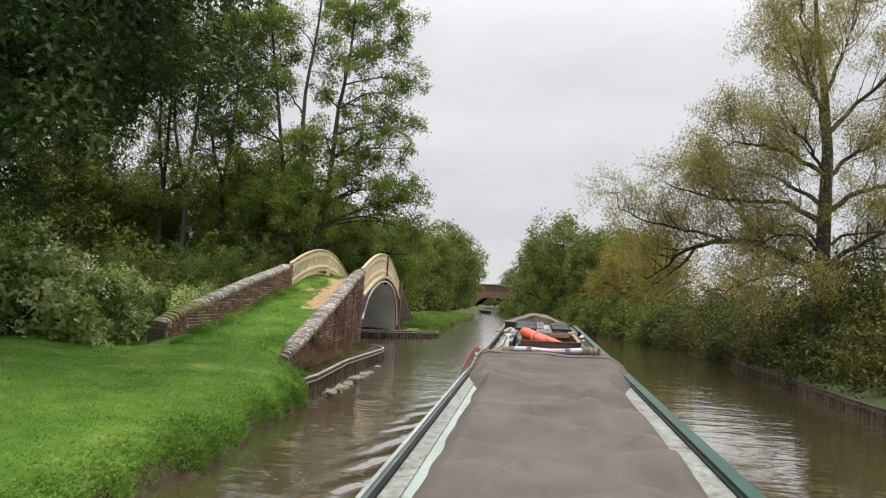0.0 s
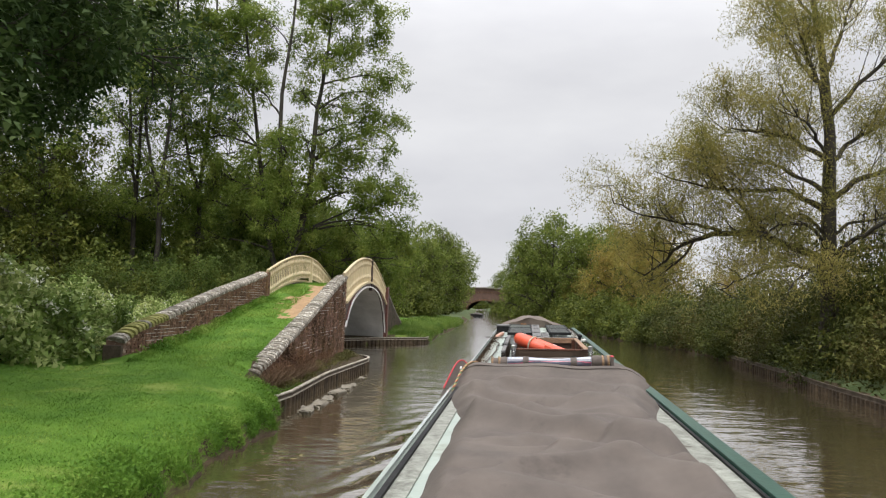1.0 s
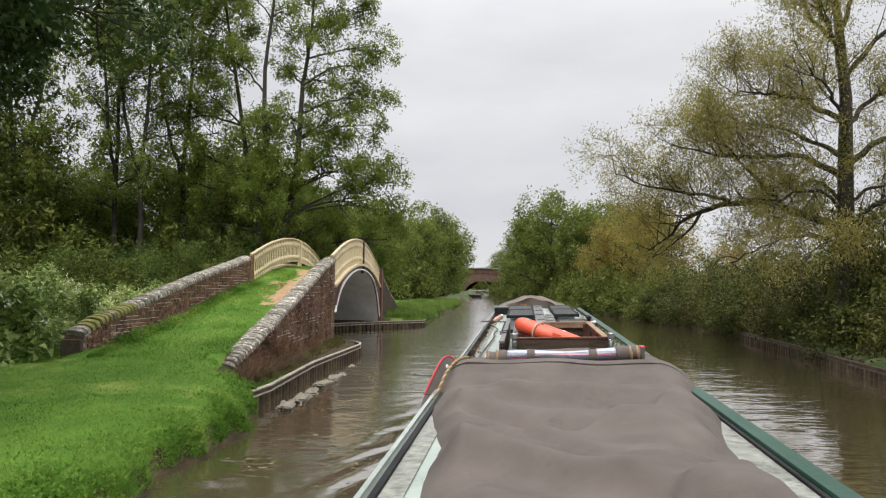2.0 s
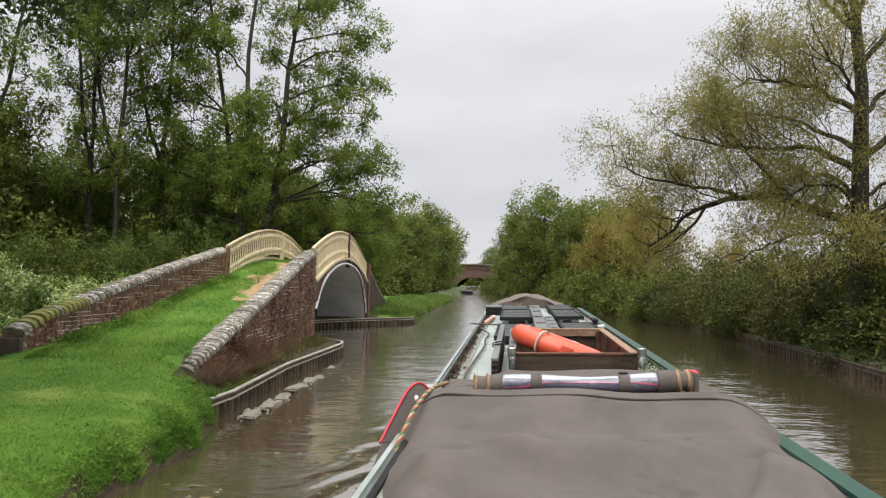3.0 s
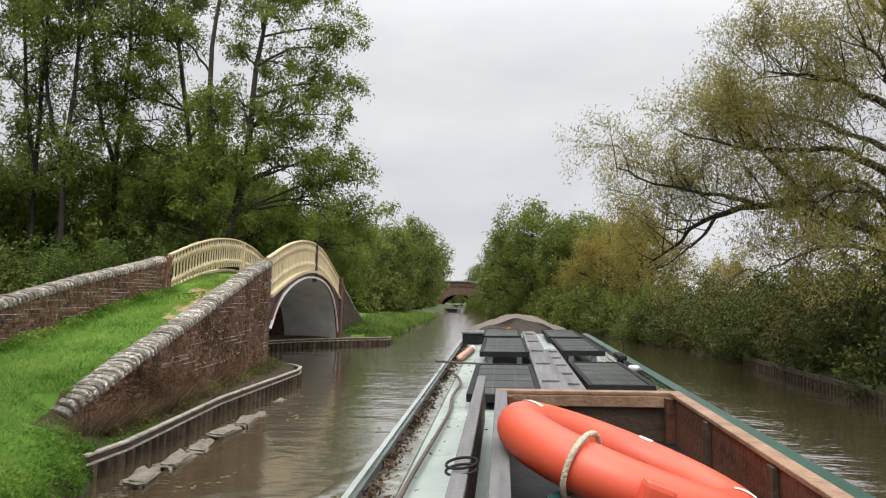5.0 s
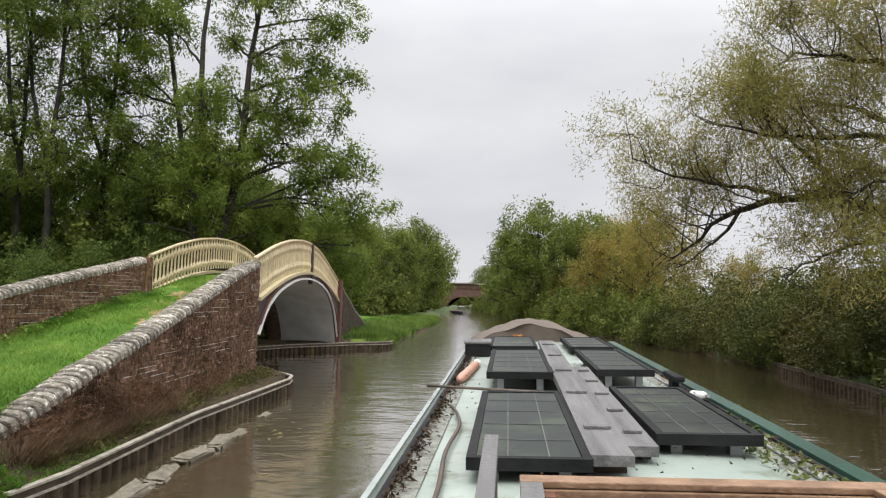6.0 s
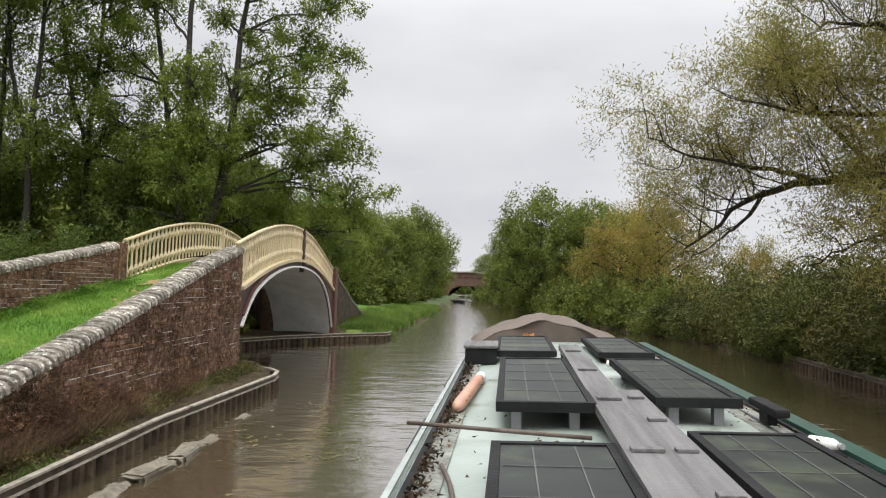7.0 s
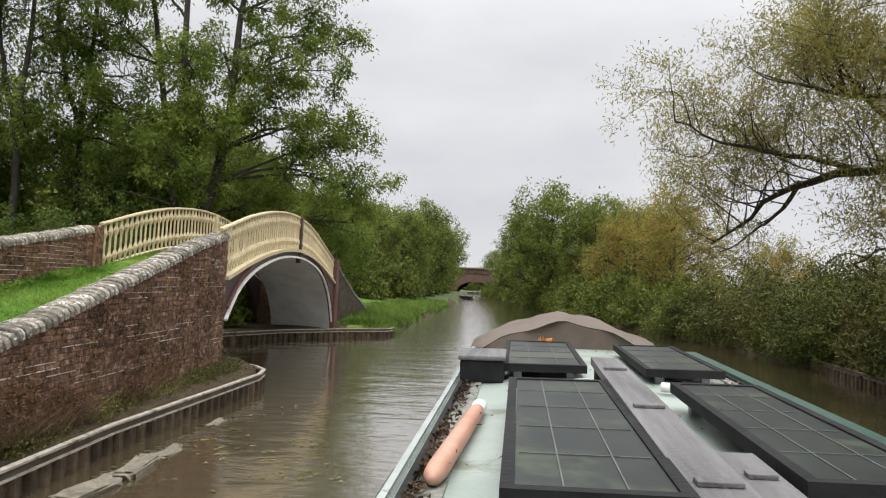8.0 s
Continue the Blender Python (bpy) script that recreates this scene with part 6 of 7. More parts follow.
def lifebuoy():
    ob = tagged(put(new("lifebuoy"), 0.305, 3.22, -0.498, -2, 20, 0), "faded orange lifebuoy ring lying tilted in the timber box", "lifebuoy")
    part("ring", torus_bm(0.275, 0.068, squash=0.92), M_ORANGE, ob, "", True)
    part("seam", torus_bm(0.338, 0.0035, 44, 6), M_ORANGE, ob)
    for ang in (-20, 70, 160):
        p = radians(ang)
        g = part("reflective_band", loft([[((0.275 + 0.0695 * math.cos(q)) * math.cos(p + d), (0.275 + 0.0695 * math.cos(q)) * math.sin(p + d), 0.0642 * math.sin(q)) for q in np.linspace(0.7, 1.9, 7)] for d in (-0.07, 0, 0.07)], closed=False, cap=False), M_WHITE, ob, "worn white reflective patch")
    part("rope_clip", box(bmesh.new(), (-0.04, -0.375, -0.03), (0.03, -0.325, 0.045), 0.012), M_ORANGE, ob)
    for start in (-122,):
        pts = []
        p = radians(start)
        for q in np.linspace(-2.4, 3.4, 26):
            pts.append(((0.275 + 0.078 * math.cos(q)) * math.cos(p), (0.275 + 0.078 * math.cos(q)) * math.sin(p), 0.078 * math.sin(q)))
        part("rope", sweep(pts, disc(0.007, 8), up=(math.cos(p + 1.57), math.sin(p + 1.57), 0.01)), M_ROPE, ob, "pale rope lashing", True)


lifebuoy()

ob = tagged(put(new("rope_reel"), 0.10, 3.05, ROOF + 0.095, 60, 0, 30), "teal plastic reel lying among dark line in the box", "reel")
part("drum", lathe(((0, 0.05), (0.012, 0.05), (0.013, 0.025), (0.07, 0.025), (0.071, 0.05), (0.083, 0.05))), M_TEAL, ob)
pts = [(0.029 * math.cos(k * 0.7) * 1.25, 0.029 * math.sin(k * 0.7) * 1.25, 0.016 + 0.05 * k / 60) for k in range(60)]
part("line", sweep(pts, disc(0.007, 5)), M_BLACK, ob)


# ---- board on edge, hose and small gear along the roof ----
def edge_board():
    ob = tagged(put(new("boarding_plank")), "grey plank stored on edge beside the timber box", "plank")
    part("board", box(bmesh.new(), (-0.117, 2.42, ROOF + 0.02), (-0.087, 4.65, -0.475), 0.004), M_WOOD, ob)
    part("top_strip", box(bmesh.new(), (-0.121, 2.40, -0.474), (-0.083, 4.66, -0.455), 0.004), M_PLANK, ob, "bleached grey top strip")
    bm = box(bmesh.new(), (-0.120, 2.385, ROOF + 0.02), (-0.085, 2.415, -0.476), 0.003)
    part("end_plate", bm, M_BLACK, ob, "black slotted end plate")
    for k in range(6):
        for a in (-0.1105, -0.0945):
            part("slot", box(bmesh.new(), (a - 0.004, 2.381, ROOF + 0.04 + k * 0.029), (a + 0.004, 2.386, ROOF + 0.052 + k * 0.029)), M_HOSE, ob)
    for d in (0.0, 0.012):
        pts = [(-0.098 + 0.036 * math.cos(q), 2.98 + d + 0.022 * math.sin(q), -0.452 + 0.008 * math.sin(q + 0.6) + d) for q in np.linspace(0, 6.2, 22)]
        part("wire_loop", sweep(pts, disc(0.0035, 6), up=(0.1, 1, 0.2)), M_BLACK, ob, "dark steel wire loop")


edge_board()

pts = [(-0.318, 2.5), (-0.315, 2.75), (-0.308, 3.2), (-0.300, 3.7), (-0.285, 4.1), (-0.272, 4.5), (-0.262, 4.85), (-0.290, 5.3), (-0.262, 5.8), (-0.30, 6.1), (-0.36, 6.35)]
fine = [Vector((*a, ROOF + 0.026)).lerp(Vector((*b, ROOF + 0.026)), k / 4) for a, b in zip(pts, pts[1:]) for k in range(4)]
for _ in range(2):
    fine = [fine[0]] + [(a + 2 * b + c) / 4 for a, b, c in zip(fine, fine[1:], fine[2:])] + [fine[-1]]
tagged(put(part("water_hose", sweep(fine, disc(0.008, 8)), M_HOSE, smooth=True)), "dark hose lying along the pale roof", "hose")


def solar_panel(a0, a1, b0, b1, label, cols, rows, tilt=0.0, c=ROOF + 0.075):
    ob = new("solar_panel")
    ob.parent = boat
    ob["label"] = label
    t = lambda b: c + (b - b0) * tilt
    for lo_a, hi_a, lo_b, hi_b in ((a0, a1, b0, b0 + 0.03), (a0, a1, b1 - 0.03, b1), (a0, a0 + 0.03, b0 + 0.031, b1 - 0.031), (a1 - 0.03, a1, b0 + 0.031, b1 - 0.031)):
        part("frame", slab([(lo_a, lo_b, t(lo_b) + 0.018), (hi_a, lo_b, t(lo_b) + 0.018), (hi_a, hi_b, t(hi_b) + 0.018), (lo_a, hi_b, t(hi_b) + 0.018)], 0.04), M_BLACK, ob)
    part("glass", slab([(a0 + 0.031, b0 + 0.031, t(b0) + 0.013), (a1 - 0.031, b0 + 0.031, t(b0) + 0.013), (a1 - 0.031, b1 - 0.031, t(b1) + 0.013), (a0 + 0.031, b1 - 0.031, t(b1) + 0.013)], 0.02), M_PANEL, ob, "dusty dark cell glass")
    for k in range(1, cols):
        a = a0 + (a1 - a0) * k / cols
        part("cell_line", slab([(a - 0.002, b0 + 0.04, t(b0) + 0.0155), (a + 0.002, b0 + 0.04, t(b0) + 0.0155), (a + 0.002, b1 - 0.04, t(b1) + 0.0155), (a - 0.002, b1 - 0.04, t(b1) + 0.0155)], 0.003), M_CELL, ob)
    for k in range(1, rows):
        b = b0 + (b1 - b0) * k / rows
        part("cell_line", slab([(a0 + 0.04, b - 0.002, t(b) + 0.0155), (a1 - 0.04, b - 0.002, t(b) + 0.0155), (a1 - 0.04, b + 0.002, t(b) + 0.0155), (a0 + 0.04, b + 0.002, t(b) + 0.0155)], 0.003), M_CELL, ob)
    for a in (a0 + 0.06, a1 - 0.10):
        for b in (b0 + 0.05, b1 - 0.10):
            part("bracket", box(bmesh.new(), (a, b, ROOF), (a + 0.04, b + 0.05, t(b) - 0.022)), M_GREYBOX, ob)


FLAT = "black-framed solar panel with fallen leaves on the roof"
solar_panel(-0.19, 0.20, 4.95, 6.35, FLAT, 3, 5)
solar_panel(0.47, 0.84, 5.35, 6.55, FLAT, 3, 5)
solar_panel(-0.185, 0.205, 6.85, 8.35, "black-framed solar panel raised above the roof", 3, 5, 0, ROOF + 0.11)
solar_panel(0.46, 0.80, 7.0, 8.35, "black-framed solar panel raised above the roof", 3, 5, 0, ROOF + 0.11)
solar_panel(-0.23, 0.20, 9.05, 10.3, FLAT, 3, 4)
solar_panel(0.48, 0.86, 9.0, 10.2, FLAT, 3, 4)


def gang_plank(a, b0, b1, c0, c1, w, label):
    ob = tagged(put(new("gang_plank")), label, "plank", "planks along the roof")
    part("board", slab([(a - w / 2, b0, c0), (a + w / 2, b0, c0), (a + w / 2 * 0.95, b1, c1), (a - w / 2 * 0.95, b1, c1)], 0.035), M_PLANK, ob)
    n = 5
    for k in range(n):
        b = b0 + (b1 - b0) * (k + 0.5) / n
        c = c0 + (c1 - c0) * (k + 0.5) / n
        part("cleat", box(bmesh.new(), (a - w / 2 + 0.02, b - 0.02, c), (a + w / 2 - 0.02, b + 0.02, c + 0.012), 0.003), M_PLANK, ob)
    for b, c in ((b0 + 0.12, c0), (b1 - 0.12, c1)):
        part("rest", box(bmesh.new(), (a - w / 2 + 0.01, b - 0.03, ROOF), (a + w / 2 - 0.01, b + 0.03, c - 0.037)), M_WOOD, ob)


gang_plank(0.265, 5.0, 8.9, -0.585, -0.525, 0.135, "grey weathered gang plank lying along the roof")
gang_plank(0.395, 5.2, 7.3, -0.60, -0.57, 0.105, "shorter grey plank lying beside the gang plank")

# poles, fender and other small things further forward
def rod(name, p0, p1, r, material, label, category):
    ob = part(name, sweep([Vector(p0).lerp(Vector(p1), k / 4) for k in range(5)], disc(r, 8)), material, smooth=True)
    return tagged(put(ob), label, category)


rod("white_pole", (-0.18, 8.62, ROOF + 0.05), (0.19, 8.80, ROOF + 0.05), 0.018, M_WHITE, "short white plastic pole lying across the roof", "pole")
rod("white_pole", (0.50, 8.72, ROOF + 0.05), (0.84, 8.55, ROOF + 0.05), 0.022, M_WHITE, "short white plastic pole lying across the roof", "pole")
rod("aerial_rod", (-0.52, 6.75, ROOF + 0.06), (0.16, 6.62, ROOF + 0.045), 0.008, M_HOSE, "thin rusty rod lying across the roof edge", "rod")
fender = tagged(put(new("fender"), -0.365, 7.2, ROOF + 0.034, -90, 0, -4), "faded orange and white boat fender on the roof edge", "fender")
part("body", lathe(((0, 0.010), (0.03, 0.026), (0.10, 0.031), (0.82, 0.031), (0.90, 0.026))), M_FENDER, fender, "", True)
part("end_cap", lathe(((0.901, 0.026), (0.98, 0.030), (1.03, 0.012))), M_WHITE, fender, "white end", True)
crate = tagged(put(new("battery_box"), -0.33, 8.95, ROOF + 0.005), "small black box with a grey lid on the roof edge", "box")
part("body", box(bmesh.new(), (-0.11, 0, 0), (0.11, 0.35, 0.11), 0.012), M_BLACK, crate)
part("lid", box(bmesh.new(), (-0.12, -0.01, 0.111), (0.12, 0.36, 0.135), 0.01), M_PLANK, crate)
cleat = tagged(put(new("mooring_cleat"), 0.93, 7.1, ROOF + 0.012), "dark iron cleat with pale line on the roof edge", "cleat")
part("horn", box(bmesh.new(), (-0.03, -0.16, 0.05), (0.03, 0.16, 0.085), 0.012), M_BLACK, cleat)
part("stem", box(bmesh.new(), (-0.02, -0.05, 0), (0.02, 0.05, 0.049), 0.004), M_BLACK, cleat)
bottle = tagged(put(new("plastic_bottle"), 0.94, 6.72, ROOF + 0.03, 85, 0, 20), "white plastic bottle lying on the roof edge", "bottle")
part("body", lathe(((0, 0.016), (0.006, 0.022), (0.10, 0.022), (0.13, 0.010))), M_WHITE, bottle, "", True)
part("cap", lathe(((0.131, 0.011), (0.145, 0.011))), M_GREYBOX, bottle)

# wind-blown leaves along the roof edges and on the panels
rng = np.random.default_rng(12)
n = 2000
edge = rng.random(n)
a = np.where(edge < 0.42, -0.412 + np.abs(rng.normal(scale=0.035, size=n)), np.where(edge < 0.75, 0.985 - np.abs(rng.normal(scale=0.05, size=n)), rng.uniform(-0.4, 0.98, n)))
b = rng.uniform(2.5, 10.4, n)
lv, lf = leaves(rng, np.stack([a, b, np.full(n, ROOF + 0.022) + np.where(edge >= 0.75, 0.078 * ((b > 4.9) & (b < 10.3)), 0)], 1), 0.024, 0.014)
lv[:, 2] = ROOF + 0.016 + (lv[:, 2] - ROOF - 0.016) * 0.4
tagged(put(new("fallen_leaves", raw("fallen_leaves", lv, lf, M_DEADLEAF))), "brown fallen leaves and litter along the roof edges", "leaves", kind="stuff")

# sodden dark drifts beside the handrail, and green leaves caught beyond the cargo box
n = 1900
heart = rng.uniform(2.55, 10.2, 60)
b = heart[rng.integers(0, 60, n)] + rng.normal(scale=0.09, size=n)
a = -0.418 + np.abs(rng.normal(scale=0.022, size=n))
lv, lf = leaves(rng, np.stack([a, np.clip(b, 2.5, 10.4), ROOF + 0.014 + 0.014 * rng.random(n)], 1), 0.022, 0.015)
lv[:, 2] = np.maximum(lv[:, 2], ROOF + 0.013)
tagged(put(new("leaf_litter", raw("leaf_litter", lv, lf, leaf_mat("sodden_litter", (0.014, 0.010, 0.007), (0.036, 0.026, 0.017), (0.085, 0.058, 0.035), 0.05, 0.7)))), "dark sodden leaf litter drifted against the handrail", "leaves", kind="stuff")
n = 1100
a, b = rng.uniform(0.80, 0.985, n), rng.uniform(2.6, 6.4, n)
lv, lf = leaves(rng, np.stack([a, b, ROOF + 0.014 + 0.012 * rng.random(n)], 1), 0.030, 0.018)
lv[:, 2] = np.maximum(lv[:, 2], ROOF + 0.013)
tagged(put(new("green_leaf_litter", raw("green_leaf_litter", lv, lf, leaf_mat("green_litter", (0.030, 0.045, 0.014), (0.085, 0.115, 0.034), (0.24, 0.26, 0.11), 0.2, 0.6)))), "green and brown fallen leaves on the roof edge", "leaves", kind="stuff")
heap = tagged(put(new("leaf_heap", None)), "orange heap of leaves at the foot of the bow cover", "leaves")
c0 = np.array([0.0, 10.44, ROOF + 0.03]) + np.abs(rng.normal(size=(120, 3))) * np.array([0.06, 0.025, 0.018]) * np.array([1, 1, 1])
lv, lf = leaves(rng, c0, 0.07, 0.04)
part("leaf_pile", raw("leaf_pile", lv, lf, leaf_mat("orange_leaf", (0.42, 0.14, 0.04), (0.55, 0.22, 0.06), (0.62, 0.30, 0.10))), None, heap)


# ---- folded hood ----
def hood_height(a, b):
    spine = np.interp(b, [0.2, 1.2, 1.42, 1.52, 1.66, 1.80, 1.92, 2.05, 2.2, 2.36, 2.5, 2.62], [-0.605, -0.62, -0.61, -0.565, -0.525, -0.538, -0.578, -0.57, -0.545, -0.51, -0.57, -0.665])
    mound = 0.004 * np.exp(-((a - 0.15) / 0.2) ** 2) - 0.03 * np.clip(a - 0.35, 0, 1)
    spine = spine + mound * np.exp(-((b - 2.36) / 0.16) ** 2)
    edge = np.clip((np.abs(a - 0.29) / np.interp(b, [0.2, 1.0], [0.78, 1.0]) - 0.58) / 0.27, 0, 1)
    left_low = np.clip((-0.37 - a) / 0.1, 0, 1) * np.clip((b - 2.0) / 0.3, 0, 1) * 0.12
    flat = np.clip((-0.05 - a) / 0.12, 0, 1) * np.clip((b - 2.05) / 0.12, 0, 1) * np.clip((2.56 - b) / 0.08, 0, 1)
    spine = spine * (1 - flat) - 0.60 * flat
    spine = spine - np.interp(b, [-3.75, -3.6, -3.3, 0.6], [0.10, 0.05, 0.01, 0.0])
    z = spine - 0.20 * edge ** 1.8 - left_low
    run = b + 0.22 * a + 0.10 * np.sin(a * 2.1 + b * 1.3)
    folds = 0.010 * np.sin(run * 13 + 1.2 * np.sin(a * 2.3)) + 0.020 * np.abs(np.sin(run * 4.1 + 0.8 * np.sin(a * 3.1 + b))) ** 9 - 0.022 * np.abs(np.sin(run * 2.9 + 0.6 + 0.7 * np.sin(a * 2.6 - b))) ** 18
    pleat = np.mod(run * 0.85 + 0.12 * np.sin(a * 3.3 + 2 * b), 1.0)
    tuck = np.mod(0.7 * run - 1.1 * a + 0.1 * np.sin(b * 3), 1.0)
    folds = folds + np.interp(b, [0.9, 1.4], [1.0, 0.0]) * (0.030 * np.clip(pleat, 0, 0.93) ** 2 * np.clip((1 - pleat) / 0.07, 0, 1) + 0.022 * np.clip(tuck, 0, 0.95) ** 3 * np.clip((1 - tuck) / 0.05, 0, 1))
    folds = folds + 0.006 * np.sin(a * 9 + b * 7 + 1.5 * np.sin(b * 5)) + np.interp(b, [0.9, 1.3], [0.020, 0.0]) * np.abs(np.sin(a * 2.7 - 3.2 * b + 1.3 * np.sin(b * 2.1))) ** 14
    return z + folds * (1 - edge) ** 2 * np.interp(b, [0.9, 1.5], [1.9, 1.0])


def hood():
    ob = tagged(put(new("folded_hood")), "taupe canvas boat hood folded down over the hatch", "boat hood")
    A, B = np.linspace(-0.57, 1.15, 90), np.linspace(-3.74, 2.62, 330)
    AA, BB = np.meshgrid(A, B)
    BB2 = BB + 0.03 * np.sin(AA * 6) * (BB > 2.4)
    AA = 0.29 + (AA - 0.29) * np.interp(BB2, [0.2, 1.0], [0.78, 1.0])
    CC = hood_height(AA, BB2)
    n, m = len(A), len(B)
    I = (np.arange(m - 1)[:, None] * n + np.arange(n - 1)[None, :]).reshape(-1)
    part("canvas", raw("canvas", np.stack([AA, BB2, CC], -1).reshape(-1, 3), np.stack([I, I + 1, I + 1 + n, I + n], 1), M_CANVAS, True), None, ob, "creased taupe canvas")
    pts = [(a, 1.70 + 0.01 * math.sin(a * 4), float(hood_height(a, 1.70)) + 0.014) for a in np.linspace(-0.40, 1.05, 30)]
    part("hem", sweep(pts, [(-0.035, -0.004), (0.035, -0.012), (0.035, -0.006), (-0.035, 0.006)]), M_CANVAS, ob, "stitched hem")

    def roll(a0, a1, r, material, name, label, wob=0.0, n=14):
        rings = []
        for a in np.linspace(a0, a1, n):
            rr = r(a) if callable(r) else r
            cb, cc = 1.93 + 0.008 * math.sin(a * 7), -0.517 + 0.026 * a + 0.006 * math.sin(a * 9 + 1)
            rings.append([(a, cb + rr * 1.15 * math.cos(q) * (1 + wob * math.sin(3 * q + a * 20)), cc + rr * 0.9 * math.sin(q)) for q in np.arange(20) * 2 * math.pi / 20])
        return part(name, loft(rings), material, ob, label, True)

    roll(-0.185, -0.050, lambda a: 0.052 + 0.004 * math.sin(a * 60), M_CANVAS, "rolled_canvas", "rolled canvas end", 0.03)
    waist = lambda a: 0.050 - 0.012 * math.exp(-((a - 0.30) / 0.22) ** 2)
    roll(-0.050, 0.645, waist, M_CLEAR, "rolled_window", "rolled clear vinyl window beaded with rain", 0.02, 40)
    # lower half of the roll in darker vinyl: its shade is in the colour
    under = []
    for a in np.linspace(-0.048, 0.643, 30):
        cb, cc, rr = 1.93 + 0.008 * math.sin(a * 7), -0.517 + 0.026 * a + 0.006 * math.sin(a * 9 + 1), waist(a) + 0.0015
        under.append([(a, cb + rr * 1.15 * math.cos(q), cc + rr * 0.9 * math.sin(q)) for q in np.linspace(3.15 + 0.18 * math.sin(a * 11) - 0.8, 4.9, 10)])
    part("window_underside", loft(under, closed=False, cap=False), M_VINYLDARK, ob, "underside of the roll, shade painted as dark vinyl with pink stains", True)
    stripe = []
    for a in np.linspace(-0.045, 0.64, 30):
        cb, cc, rr = 1.93 + 0.008 * math.sin(a * 7), -0.517 + 0.026 * a + 0.006 * math.sin(a * 9 + 1), waist(a) + 0.003
        q0 = 3.0 - 0.40 * math.sin((a - 0.1) * 6) + 0.06 * math.sin(a * 31)
        stripe.append([(a, cb + rr * 1.15 * math.cos(q), cc + rr * 0.9 * math.sin(q)) for q in np.linspace(q0, q0 + 0.15 + 0.08 * math.sin(a * 23), 4)])
    part("window_stripe", loft(stripe, closed=False, cap=False), M_PINK, ob, "pink stripe", True)
    roll(0.645, 0.800, lambda a: 0.052 + 0.006 * math.sin(a * 30), M_CANVAS, "rolled_canvas", "rolled canvas end", 0.03)
    for a in (0.105, 0.50):
        roll(a - 0.025, a + 0.025, lambda a: waist(a) + 0.006, M_CANVAS, "strap", "canvas strap round the roll")
        part("buckle", box(bmesh.new(), (a - 0.020, 1.915, -0.474 + 0.026 * a), (a + 0.020, 1.935, -0.468 + 0.026 * a), 0.002), M_BLACK, ob)
    for a in (-0.172, -0.113, 0.735, 0.780):
        roll(a - 0.006, a + 0.006, lambda a: 0.0555, M_TAN, "zip_tape", "tan zip tape")
        teeth = bmesh.new()
        for k in range(24):
            q = 1.25 + k * 0.12
            p = (a + (0.009 if a > 0 else -0.009), 1.93 + 0.066 * math.cos(q), -0.517 + 0.026 * a + 0.053 * math.sin(q))
            box(teeth, (p[0] - 0.003, p[1] - 0.0025, p[2] - 0.0022), (p[0] + 0.003, p[1] + 0.0025, p[2] + 0.0022))
        part("zip_teeth", teeth, M_BRASS, ob)
    part("end_tab", box(bmesh.new(), (0.800, 1.885, -0.545), (0.828, 1.975, -0.448), 0.01), M_CANVAS, ob)
    part("end_binding", box(bmesh.new(), (0.801, 1.890, -0.456), (0.829, 1.970, -0.446), 0.004), M_RED, ob, "red binding")
    part("end_binding", box(bmesh.new(), (-0.196, 1.862, -0.565), (-0.184, 1.885, -0.545), 0.004), M_RED, ob, "red binding")
    # corner flap with red piping and an eyelet
    flap = [(-0.535, 1.44, -0.675), (-0.498, 1.58, -0.585), (-0.474, 1.66, -0.528), (-0.455, 1.72, -0.499), (-0.434, 1.765, -0.487), (-0.410, 1.79, -0.492), (-0.386, 1.80, -0.514), (-0.362, 1.80, -0.548), (-0.335, 1.79, -0.590), (-0.38, 1.62, -0.70)]
    bm = bmesh.new()
    f = [bm.verts.new(p) for p in flap]
    g = [bm.verts.new((p[0] + 0.004, p[1] + 0.010, p[2] - 0.004)) for p in flap]
    bm.faces.new(f)
    bm.faces.new(g[::-1])
    for i in range(10):
        bm.faces.new((f[(i + 1) % 10], f[i], g[i], g[(i + 1) % 10]))
    fl = part("corner_flap", bm, M_CANVAS, ob)
    rim = [Vector(p) for p in flap[:9]]
    for _ in range(2):
        rim = [rim[0]] + [q for a, b in zip(rim, rim[1:]) for q in (a * 0.75 + b * 0.25, a * 0.25 + b * 0.75)] + [rim[-1]]
    part("piping", sweep(rim, disc(0.0058, 8)), M_RED, fl, "red piping", True)
    e = part("eyelet", torus_bm(0.014, 0.005, 18, 8), M_CHROME, fl, "steel eyelet")
    e.matrix_basis = pose(-0.432, 1.715, -0.548, 62, 0, -28)
    e = part("stud", lathe(((0, 0.011), (0.006, 0.008))), M_WHITE, fl)
    e.matrix_basis = pose(-0.432, 1.713, -0.548, 62, 0, -28)
    part("side_tab", box(bmesh.new(), (0.97, 1.84, -0.63), (1.01, 1.90, -0.605), 0.008), M_RED, ob, "red tab")


hood()

